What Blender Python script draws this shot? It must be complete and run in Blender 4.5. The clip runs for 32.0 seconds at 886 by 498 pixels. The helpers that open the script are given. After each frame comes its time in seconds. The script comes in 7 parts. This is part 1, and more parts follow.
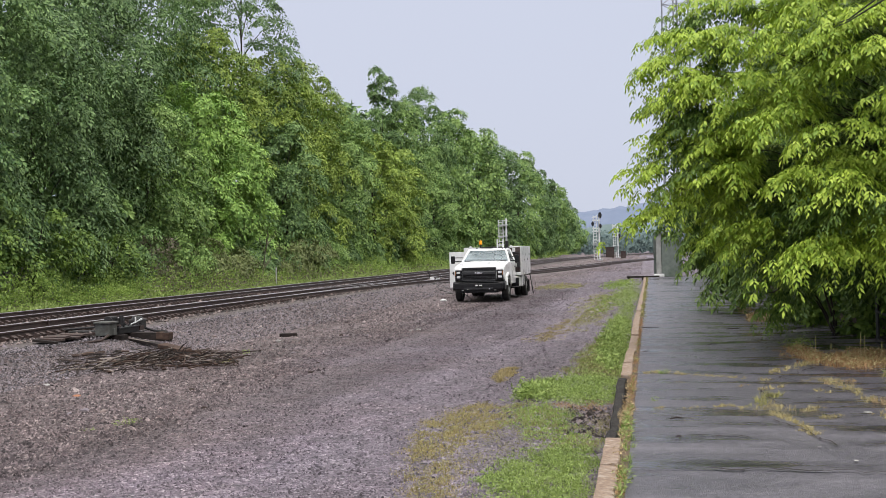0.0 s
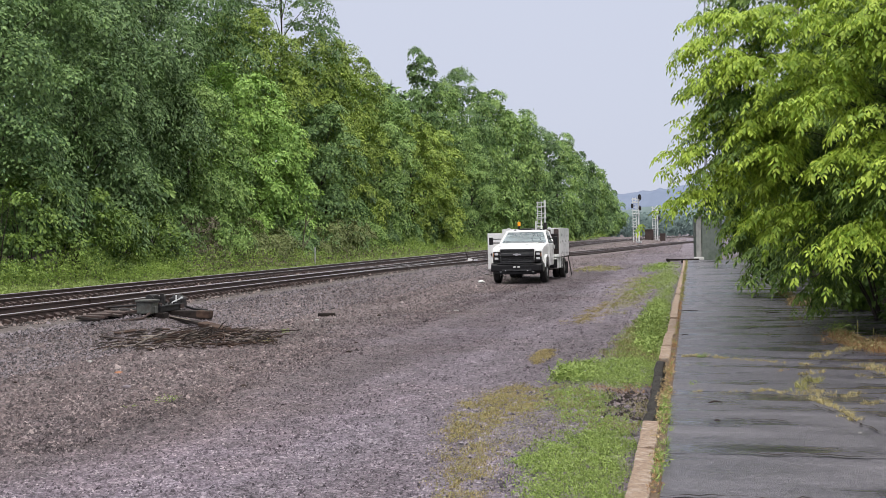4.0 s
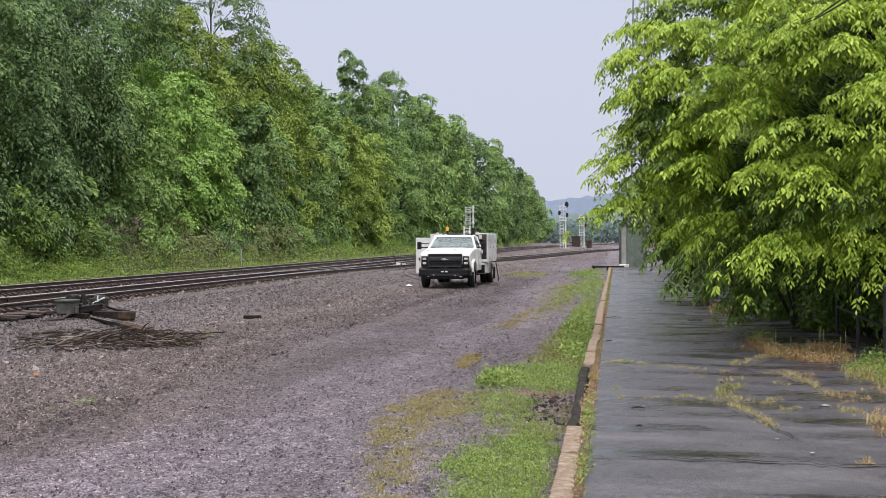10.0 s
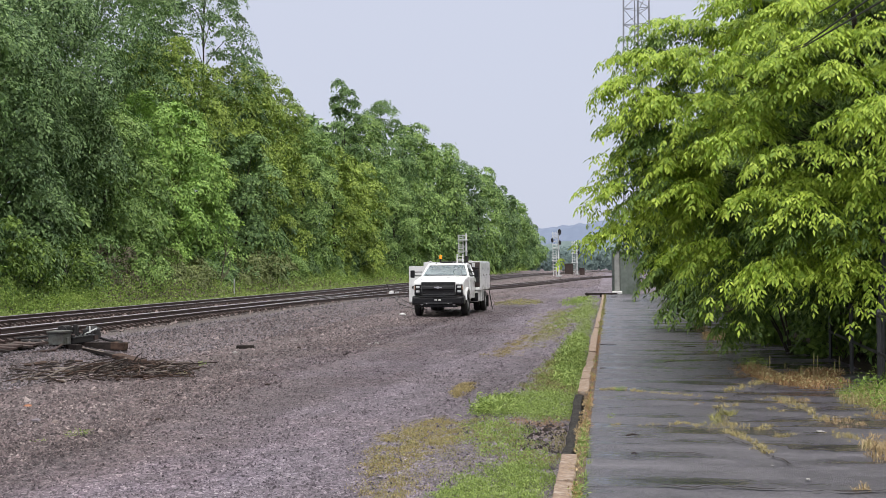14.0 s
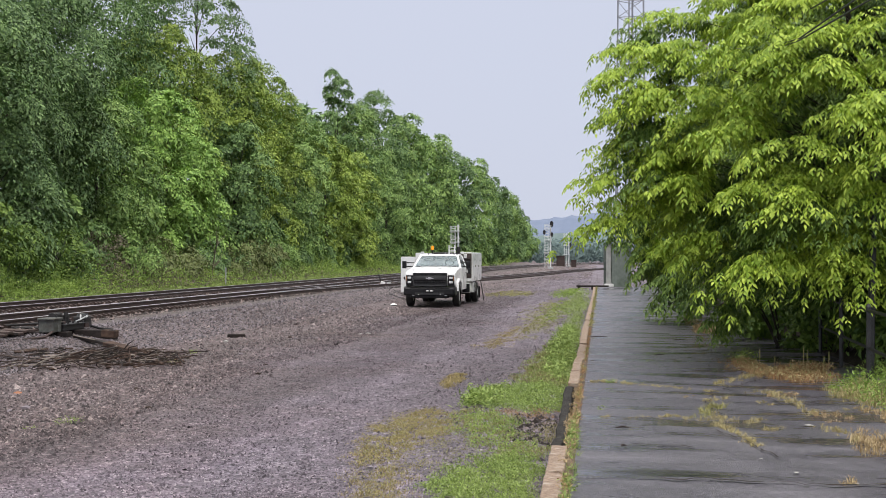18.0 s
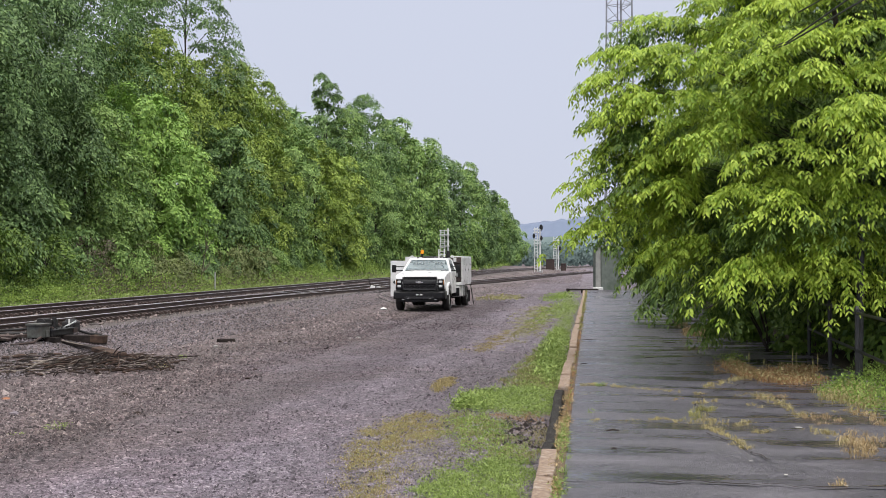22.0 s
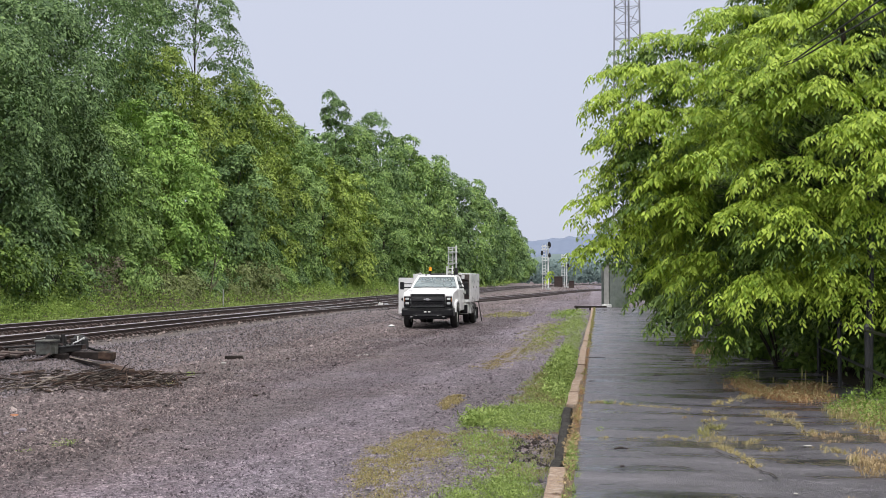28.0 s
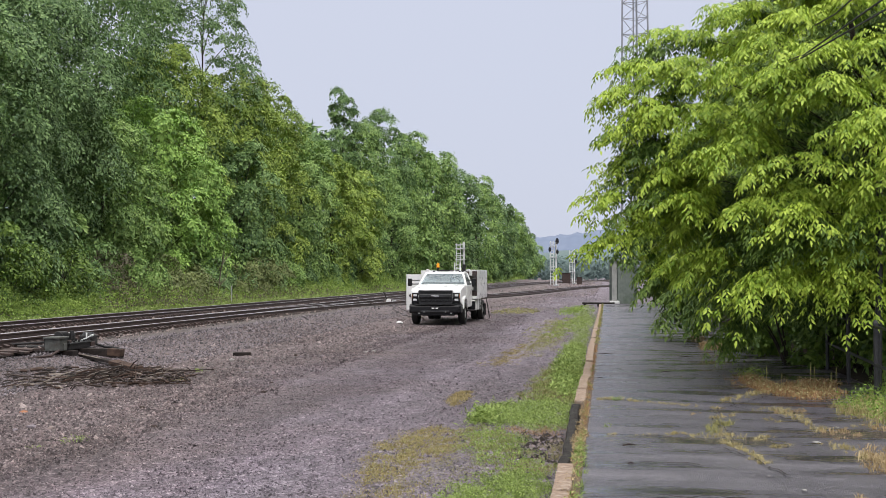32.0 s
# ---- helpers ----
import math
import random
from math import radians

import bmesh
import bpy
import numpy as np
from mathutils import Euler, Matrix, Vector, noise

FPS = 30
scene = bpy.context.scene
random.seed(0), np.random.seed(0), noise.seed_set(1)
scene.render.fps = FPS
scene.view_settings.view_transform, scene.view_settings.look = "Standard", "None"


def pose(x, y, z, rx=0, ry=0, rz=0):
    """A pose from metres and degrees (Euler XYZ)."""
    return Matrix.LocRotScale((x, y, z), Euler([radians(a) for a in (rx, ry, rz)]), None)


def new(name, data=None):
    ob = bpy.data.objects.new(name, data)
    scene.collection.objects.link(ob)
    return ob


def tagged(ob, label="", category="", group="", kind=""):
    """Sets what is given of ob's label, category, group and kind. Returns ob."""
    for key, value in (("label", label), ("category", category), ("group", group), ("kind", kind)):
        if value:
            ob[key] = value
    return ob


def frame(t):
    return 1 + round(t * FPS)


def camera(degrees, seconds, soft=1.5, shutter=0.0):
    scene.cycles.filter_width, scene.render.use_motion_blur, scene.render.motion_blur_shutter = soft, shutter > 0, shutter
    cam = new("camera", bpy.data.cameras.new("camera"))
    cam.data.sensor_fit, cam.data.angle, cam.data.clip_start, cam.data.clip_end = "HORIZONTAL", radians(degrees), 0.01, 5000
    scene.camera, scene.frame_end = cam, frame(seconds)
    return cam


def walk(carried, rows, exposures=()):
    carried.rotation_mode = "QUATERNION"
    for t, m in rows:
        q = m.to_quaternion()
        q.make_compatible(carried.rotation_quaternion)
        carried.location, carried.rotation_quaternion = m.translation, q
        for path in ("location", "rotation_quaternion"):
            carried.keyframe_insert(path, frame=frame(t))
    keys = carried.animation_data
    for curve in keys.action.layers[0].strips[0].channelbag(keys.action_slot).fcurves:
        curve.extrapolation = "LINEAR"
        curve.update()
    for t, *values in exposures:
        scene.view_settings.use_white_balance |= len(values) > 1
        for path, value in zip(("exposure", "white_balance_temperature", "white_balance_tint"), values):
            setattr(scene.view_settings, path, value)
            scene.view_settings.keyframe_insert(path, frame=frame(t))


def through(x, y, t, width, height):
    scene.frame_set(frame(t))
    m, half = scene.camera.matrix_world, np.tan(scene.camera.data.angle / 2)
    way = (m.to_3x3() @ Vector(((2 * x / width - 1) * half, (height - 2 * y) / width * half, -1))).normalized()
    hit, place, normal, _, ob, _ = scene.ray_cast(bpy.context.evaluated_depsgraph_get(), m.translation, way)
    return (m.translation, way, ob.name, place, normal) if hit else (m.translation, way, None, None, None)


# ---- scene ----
# Camera: carried, standing on the old platform, panning and tilting a little.
cam = camera(44.85, 32.0, soft=0.7)
EYE = (0.0, 0.0, 1.88)
ROWS = [
    (0, 10.964, 0.256, 1.479),
    (0.5, 11.109, -0.194, 1.313),
    (1, 11.700, -0.015, 1.600),
    (1.5, 11.704, 0.141, 1.675),
    (2, 11.890, 0.353, 1.644),
    (2.5, 12.134, 0.157, 1.967),
    (3, 12.935, -0.251, 1.328),
    (3.5, 13.104, -0.490, 1.104),
    (5.5, 11.690, -1.218, 0.520),
    (6, 10.817, -1.118, 0.180),
    (6.5, 10.347, -0.938, 0.286),
    (7, 10.243, -0.857, 0.397),
    (7.5, 9.715, -0.771, 0.351),
    (8, 9.263, -0.657, 0.198),
    (8.5, 9.217, -0.474, 0.098),
    (9, 8.921, -0.478, 0.062),
    (9.5, 8.873, -0.540, 0.051),
    (10, 9.179, -0.526, 0.136),
    (10.5, 8.161, -0.435, -0.049),
    (11, 8.013, -0.655, -0.113),
    (11.5, 7.736, -0.843, -0.273),
    (12, 7.926, -0.806, -0.225),
    (12.5, 8.039, -0.727, -0.315),
    (13, 8.158, -0.766, 0.326),
    (13.5, 8.342, 0.266, 0.733),
    (14, 8.812, 0.978, 0.519),
    (14.5, 9.373, 1.384, 0.136),
    (16.5, 8.336, 0.847, -0.299),
    (17, 8.481, 0.878, 0.106),
    (17.5, 8.583, 0.627, -0.214),
    (18, 8.379, 0.490, -0.031),
    (18.5, 8.138, 0.526, -0.131),
    (19, 7.970, 0.617, -0.044),
    (19.5, 8.055, 0.731, 0.126),
    (20, 7.881, 0.875, 0.001),
    (20.5, 7.929, 0.965, 0.003),
    (21, 7.974, 0.965, 0.005),
    (21.5, 7.952, 0.621, -0.023),
    (22, 7.830, 0.696, 0.151),
    (22.5, 7.893, 0.791, 0.202),
    (23, 7.944, 0.830, 0.048),
    (23.5, 7.646, 0.970, 0.217),
    (24, 7.832, 1.065, -0.023),
    (24.5, 8.084, 1.061, 0.102),
    (25, 8.295, 1.071, 0.025),
    (25.5, 8.343, 1.078, 0.135),
    (27.5, 7.972, 1.509, -0.120),
    (28, 8.260, 1.611, 0.099),
    (28.5, 8.371, 1.625, -0.010),
    (29, 8.518, 1.669, 0.147),
    (29.5, 8.630, 1.736, 0.178),
    (30, 8.680, 1.827, 0.426),
    (30.5, 8.617, 1.829, 0.369),
    (31, 8.625, 1.750, 0.382),
    (31.5, 8.619, 1.499, 0.293),
    (32, 8.675, 1.425, 0.154),
]

walk(cam, [(t, pose(*EYE, 90 + tilt, lean, turn)) for t, turn, tilt, lean in ROWS], [(0.0, 0.0), (32.0, 0.0)])

# Light: an even, overcast sky with a weak wide sun.
SUN_UP, SUN_ROUND = radians(68), radians(205)
world = bpy.data.worlds.new("overcast")
scene.world = world
world.use_nodes = True
wn, wl = world.node_tree.nodes, world.node_tree.links
wn.clear()
sky = wn.new("ShaderNodeTexSky")
sky.sky_type, sky.sun_disc = "NISHITA", False
sky.sun_elevation, sky.sun_rotation = SUN_UP, SUN_ROUND
sky.air_density, sky.dust_density, sky.ozone_density = 1.0, 4.0, 1.0
sky_strength = wn.new("ShaderNodeVectorMath")
sky_strength.operation = "SCALE"
sky_strength.inputs["Scale"].default_value = 0.10
wl.new(sky.outputs[0], sky_strength.inputs[0])
cloud_co = wn.new("ShaderNodeTexCoord")
cloud_noise = wn.new("ShaderNodeTexNoise")
cloud_noise.inputs["Scale"].default_value, cloud_noise.inputs["Detail"].default_value = 2.2, 3
wl.new(cloud_co.outputs["Generated"], cloud_noise.inputs["Vector"])
# an overcast sky is about three times as bright overhead as at the horizon
rise = wn.new("ShaderNodeSeparateXYZ")
wl.new(cloud_co.outputs["Generated"], rise.inputs[0])
cloud = wn.new("ShaderNodeValToRGB")
while len(cloud.color_ramp.elements) < 4:
    cloud.color_ramp.elements.new(0.5)
for el, (place, colour) in zip(cloud.color_ramp.elements, ((0.0, (0.645, 0.685, 0.82, 1)), (0.33, (0.67, 0.71, 0.855, 1)), (0.55, (1.35, 1.34, 1.32, 1)), (1.0, (2.3, 2.24, 2.2, 1)))):
    el.position, el.color = place, colour
drift = wn.new("ShaderNodeMath")
drift.operation = "MULTIPLY_ADD"
drift.inputs[1].default_value = 0.10
wl.new(cloud_noise.outputs["Fac"], drift.inputs[0])
wl.new(rise.outputs[2], drift.inputs[2])
wl.new(drift.outputs[0], cloud.inputs[0])
overcast = wn.new("ShaderNodeMix")
overcast.data_type = "RGBA"
overcast.inputs[0].default_value = 0.92
wl.new(sky_strength.outputs[0], overcast.inputs[6])
wl.new(cloud.outputs[0], overcast.inputs[7])
background = wn.new("ShaderNodeBackground")
background.inputs[1].default_value = 1.0
wl.new(overcast.outputs[2], background.inputs[0])
wl.new(background.outputs[0], wn.new("ShaderNodeOutputWorld").inputs[0])
sun = new("sun", bpy.data.lights.new("sun", "SUN"))
sun.data.energy, sun.data.angle, sun.data.color = 1.85, radians(30), (1.0, 0.97, 0.92)
sun.matrix_world = pose(0, 0, 60, 22, 0, 25)

# ---- materials ----


def ramp(nodes, stops):
    node = nodes.new("ShaderNodeValToRGB")
    els = node.color_ramp.elements
    while len(els) < len(stops):
        els.new(0.5)
    for el, (place, colour) in zip(els, stops):
        el.position, el.color = place, (*colour, 1)
    return node


def noise_node(nodes, links, co, scale, detail=4, rough=0.6):
    n = nodes.new("ShaderNodeTexNoise")
    n.inputs["Scale"].default_value, n.inputs["Detail"].default_value, n.inputs["Roughness"].default_value = scale, detail, rough
    links.new(co, n.inputs["Vector"])
    return n


def mix(nodes, links, fac, a, b, blend="MIX"):
    m = nodes.new("ShaderNodeMix")
    m.data_type, m.blend_type = "RGBA", blend
    for socket, value in ((m.inputs[0], fac), (m.inputs[6], a), (m.inputs[7], b)):
        if isinstance(value, bpy.types.NodeSocket):
            links.new(value, socket)
        elif isinstance(value, tuple):
            socket.default_value = (*value, 1)
        else:
            socket.default_value = value
    return m.outputs[2]


def material(name, low, high, scale=6.0, rough=(0.5, 0.8), bump=0.0, bump_scale=40.0, metal=0.0, island=0.0, stain=None, coat=0.0, through_light=0.0, shine=0.5):
    """A surface whose colour wanders between two tones, with fine relief and, if given, stains of a third colour."""
    m = bpy.data.materials.new(name)
    m.use_nodes = True
    nodes, links = m.node_tree.nodes, m.node_tree.links
    shader = nodes["Principled BSDF"]
    co = nodes.new("ShaderNodeTexCoord").outputs["Object"]
    n = noise_node(nodes, links, co, scale)
    r = ramp(nodes, [(0.3, low), (0.7, high)])
    if island:
        geo = nodes.new("ShaderNodeNewGeometry")
        blend = nodes.new("ShaderNodeMix")
        blend.inputs[0].default_value = island
        links.new(n.outputs["Fac"], blend.inputs[2])
        links.new(geo.outputs["Random Per Island"], blend.inputs[3])
        links.new(blend.outputs[0], r.inputs[0])
    else:
        links.new(n.outputs["Fac"], r.inputs[0])
    colour = r.outputs[0]
    if stain:
        n2 = noise_node(nodes, links, co, scale * 0.35, 6, 0.7)
        cut = ramp(nodes, [(0.5, (0, 0, 0)), (0.68, (1, 1, 1))])
        links.new(n2.outputs["Fac"], cut.inputs[0])
        colour = mix(nodes, links, cut.outputs[0], colour, stain)
    links.new(colour, shader.inputs["Base Color"])
    rr = nodes.new("ShaderNodeMapRange")
    rr.inputs["To Min"].default_value, rr.inputs["To Max"].default_value = rough
    links.new(n.outputs["Fac"], rr.inputs["Value"])
    links.new(rr.outputs[0], shader.inputs["Roughness"])
    shader.inputs["Metallic"].default_value = metal
    shader.inputs["Coat Weight"].default_value = coat
    shader.inputs["Specular IOR Level"].default_value = shine
    if bump:
        n3 = noise_node(nodes, links, co, bump_scale, 5)
        b = nodes.new("ShaderNodeBump")
        b.inputs["Strength"].default_value, b.inputs["Distance"].default_value = bump, 0.02
        links.new(n3.outputs["Fac"], b.inputs["Height"])
        links.new(b.outputs[0], shader.inputs["Normal"])
    if through_light:
        leafy = nodes.new("ShaderNodeBsdfTranslucent")
        links.new(colour, leafy.inputs["Color"])
        add = nodes.new("ShaderNodeMixShader")
        add.inputs[0].default_value = through_light
        links.new(shader.outputs[0], add.inputs[1])
        links.new(leafy.outputs[0], add.inputs[2])
        links.new(add.outputs[0], nodes["Material Output"].inputs["Surface"])
    return m


def leaf_material(name, dark, light, scale=0.32, through=0.10):
    return material(name, dark, light, scale, (0.42, 0.68), island=0.42, through_light=through, shine=0.4)


LEAF_YOUNG = leaf_material("leaf_young", (0.18, 0.30, 0.022), (0.47, 0.60, 0.075), 0.32, 0.18)
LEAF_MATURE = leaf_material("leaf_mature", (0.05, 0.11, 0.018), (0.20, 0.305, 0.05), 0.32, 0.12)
LEAF_LIGHT = leaf_material("leaf_light", (0.105, 0.185, 0.025), (0.37, 0.48, 0.085))
LEAF_FRESH = leaf_material("leaf_fresh", (0.13, 0.26, 0.045), (0.38, 0.57, 0.13))
LEAF_GREEN = leaf_material("leaf_green", (0.08, 0.165, 0.037), (0.32, 0.47, 0.13))
LEAF_DEEP = leaf_material("leaf_deep", (0.05, 0.115, 0.032), (0.225, 0.355, 0.11))
LEAF_GREY = leaf_material("leaf_grey", (0.055, 0.115, 0.038), (0.22, 0.345, 0.12))
LEAF_OLIVE = leaf_material("leaf_olive", (0.12, 0.15, 0.05), (0.22, 0.26, 0.09))
TWIG_DRY = material("dry_twigs", (0.10, 0.085, 0.055), (0.21, 0.18, 0.12), 3, island=0.7)
BARK = material("bark", (0.022, 0.018, 0.015), (0.075, 0.062, 0.052), 9, (0.8, 0.95), 0.8, 30, shine=0.2)
GRASS_FRESH = material("grass_fresh", (0.145, 0.22, 0.042), (0.36, 0.46, 0.135), 0.8, (0.45, 0.7), island=0.6, through_light=0.3)
GRASS_MEADOW = material("grass_meadow", (0.13, 0.225, 0.034), (0.35, 0.48, 0.10), 0.5, (0.45, 0.7), island=0.5, through_light=0.3)
GRASS_YELLOW = material("grass_yellow", (0.19, 0.19, 0.06), (0.39, 0.37, 0.14), 1.5, (0.6, 0.8), island=0.6, through_light=0.2)
GRASS_OCHRE = material("grass_ochre", (0.22, 0.17, 0.07), (0.46, 0.38, 0.18), 2.5, (0.6, 0.8), island=0.6, through_light=0.15)
GRASS_OLIVE = material("grass_olive", (0.17, 0.15, 0.065), (0.36, 0.33, 0.15), 2.5, (0.6, 0.8), island=0.6, through_light=0.15)
GRASS_RUST = material("grass_rust", (0.24, 0.13, 0.055), (0.46, 0.29, 0.15), 2.5, (0.7, 0.9), island=0.7, through_light=0.15)
GRASS_DRY = material("grass_dry", (0.30, 0.21, 0.10), (0.55, 0.43, 0.25), 1.5, (0.7, 0.9), island=0.7, through_light=0.2)
TIMBER_KERB = material("concrete_kerb", (0.19, 0.13, 0.095), (0.35, 0.255, 0.19), 24, (0.75, 0.95), 1.0, 70, stain=(0.42, 0.355, 0.30))
TIMBER_BLACK = material("wet_black_timber", (0.014, 0.013, 0.013), (0.05, 0.046, 0.043), 8, (0.75, 0.95), 1.0, 25, shine=0.15)
TIE_WOOD = material("creosoted_tie", (0.010, 0.008, 0.008), (0.04, 0.031, 0.028), 7, (0.6, 0.9), 0.7, 30, shine=0.2)
RAIL_RUST = material("rusty_rail", (0.030, 0.020, 0.019), (0.075, 0.047, 0.040), 9, (0.6, 0.85), 0.3, 60)
RAIL_HEAD = material("worn_rail_head", (0.36, 0.34, 0.36), (0.55, 0.53, 0.55), 12, (0.3, 0.5), metal=0.45)
STEEL_DARK = material("dark_steel", (0.014, 0.013, 0.014), (0.045, 0.042, 0.043), 9, (0.4, 0.7), 0.3, 50, 0.3)
STEEL_PALE = material("galvanised_steel", (0.35, 0.36, 0.37), (0.55, 0.56, 0.57), 9, (0.4, 0.6), metal=0.3)
STONE = material("crushed_stone", (0.018, 0.015, 0.018), (0.195, 0.168, 0.188), 0.7, (0.55, 0.85), 0.3, 60, island=0.85)
STONE_BROWN = material("brown_crushed_stone", (0.03, 0.022, 0.022), (0.22, 0.172, 0.16), 0.7, (0.6, 0.9), 0.3, 60, island=0.85)
PAINT_WHITE = material("white_vehicle_paint", (0.74, 0.75, 0.76), (0.82, 0.82, 0.82), 3, (0.22, 0.35), coat=0.4, stain=(0.66, 0.66, 0.65))
PAINT_DULL = material("white_dull_paint", (0.60, 0.61, 0.62), (0.76, 0.76, 0.76), 4, (0.4, 0.6), stain=(0.48, 0.47, 0.45))
BLACK_TRIM = material("black_plastic_trim", (0.006, 0.006, 0.007), (0.016, 0.016, 0.018), 8, (0.3, 0.5), 0.1, 90, shine=0.3)
GRILLE_GREY = material("grille_dark_grey", (0.018, 0.018, 0.020), (0.040, 0.041, 0.044), 9, (0.3, 0.45))
RUBBER = material("tyre_rubber", (0.012, 0.012, 0.012), (0.03, 0.029, 0.028), 10, (0.75, 0.95), 0.4, 50)
CHROME = material("bright_metal", (0.55, 0.55, 0.56), (0.72, 0.72, 0.73), 6, (0.15, 0.3), metal=0.95)
LAMP_LENS = material("headlamp_lens", (0.55, 0.56, 0.58), (0.75, 0.76, 0.78), 20, (0.06, 0.15), coat=0.8)
GOLD_TRIM = material("pale_gold_emblem", (0.45, 0.36, 0.18), (0.60, 0.50, 0.28), 10, (0.25, 0.4), metal=0.6)
SHELTER_GREY = material("weathered_grey_sheet", (0.15, 0.18, 0.165), (0.23, 0.26, 0.235), 3, (0.45, 0.65), 0.2, 20, stain=(0.11, 0.15, 0.11))
SHELTER_PALE = material("pale_grey_sheet", (0.27, 0.27, 0.26), (0.40, 0.40, 0.39), 3, (0.45, 0.65))
# Distance haze is mixed into the base colours of hill and far woods.
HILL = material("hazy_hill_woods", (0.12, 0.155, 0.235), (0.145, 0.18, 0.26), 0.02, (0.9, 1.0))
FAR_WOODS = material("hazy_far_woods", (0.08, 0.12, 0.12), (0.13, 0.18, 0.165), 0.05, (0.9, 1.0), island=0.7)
SIGNAL_WHITE = material("signal_white_paint", (0.62, 0.63, 0.64), (0.78, 0.78, 0.78), 4, (0.4, 0.6))
# Tower grey, tinted pale and bluish for the haze.
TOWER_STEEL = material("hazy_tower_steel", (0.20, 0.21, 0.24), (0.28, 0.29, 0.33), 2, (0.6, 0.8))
CABLE = material("black_cable", (0.012, 0.012, 0.012), (0.02, 0.02, 0.02), 5, (0.5, 0.7))
AMBER = material("amber_beacon", (0.85, 0.28, 0.02), (0.95, 0.36, 0.03), 5, (0.15, 0.3))
AMBER.node_tree.nodes["Principled BSDF"].inputs["Emission Color"].default_value = (1.0, 0.35, 0.03, 1)
AMBER.node_tree.nodes["Principled BSDF"].inputs["Emission Strength"].default_value = 0.25
AMBER_LENS = material("amber_lens", (0.30, 0.13, 0.05), (0.36, 0.17, 0.07), 8, (0.15, 0.3))
SCRAP = material("wet_dark_scrap_wood", (0.010, 0.007, 0.006), (0.058, 0.042, 0.036), 6, (0.7, 0.9), 0.6, 40, island=0.6, shine=0.2)
SCRAP_RED = material("red_brown_scrap_wood", (0.03, 0.018, 0.014), (0.10, 0.065, 0.05), 6, (0.7, 0.9), 0.8, 40, shine=0.2)
SCRAP_PALE = material("weathered_pale_wood", (0.13, 0.105, 0.09), (0.30, 0.26, 0.23), 6, (0.7, 0.9), 0.7, 40, shine=0.2)
MACHINE_GREY = material("weathered_grey_green_steel", (0.055, 0.058, 0.055), (0.12, 0.125, 0.115), 8, (0.5, 0.75), 0.3, 50, stain=(0.05, 0.038, 0.03))
BOX_RUST = material("red_brown_cabinet", (0.035, 0.022, 0.02), (0.07, 0.045, 0.04), 3, (0.6, 0.8))
STRAW = material("straw_weeds", (0.30, 0.25, 0.10), (0.52, 0.45, 0.24), 1.5, (0.7, 0.9), island=0.7, through_light=0.2)
ORANGE = material("faded_orange_plastic", (0.30, 0.11, 0.05), (0.36, 0.16, 0.08), 9, (0.5, 0.7))
BALLAST_DARK = material("dirty_dark_ballast", (0.04, 0.032, 0.032), (0.14, 0.115, 0.112), 14, (0.7, 0.9), 0.9, 45, stain=(0.05, 0.035, 0.03))
# Slope green with the haze already in its colour.
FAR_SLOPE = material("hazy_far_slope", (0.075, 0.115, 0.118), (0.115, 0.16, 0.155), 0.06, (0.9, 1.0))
PALE_CHIP = material("pale_mortar", (0.30, 0.29, 0.28), (0.42, 0.41, 0.39), 20, (0.8, 0.95))
SOIL = material("orange_brown_soil", (0.06, 0.042, 0.03), (0.17, 0.115, 0.07), 14, (0.8, 0.95), 0.6, 60)
# Earth colour darkened to carry the shade under the canopy.
SHADED_EARTH = material("shade_dark_earth", (0.018, 0.014, 0.010), (0.06, 0.045, 0.03), 9, (0.8, 0.95), 0.9, 40, shine=0.2)
WHITE_MARK = material("white_mark", (0.7, 0.7, 0.7), (0.82, 0.82, 0.82), 8, (0.5, 0.7))
# Wall white, cooled in colour for distance haze.
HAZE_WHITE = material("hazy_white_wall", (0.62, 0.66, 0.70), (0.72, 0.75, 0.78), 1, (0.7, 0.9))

GLASS = bpy.data.materials.new("tinted_glass")
GLASS.use_nodes = True
g = GLASS.node_tree.nodes["Principled BSDF"]
g.inputs["Base Color"].default_value = (0.42, 0.52, 0.56, 1)
g.inputs["Roughness"].default_value, g.inputs["Transmission Weight"].default_value, g.inputs["IOR"].default_value = 0.03, 0.7, 1.4


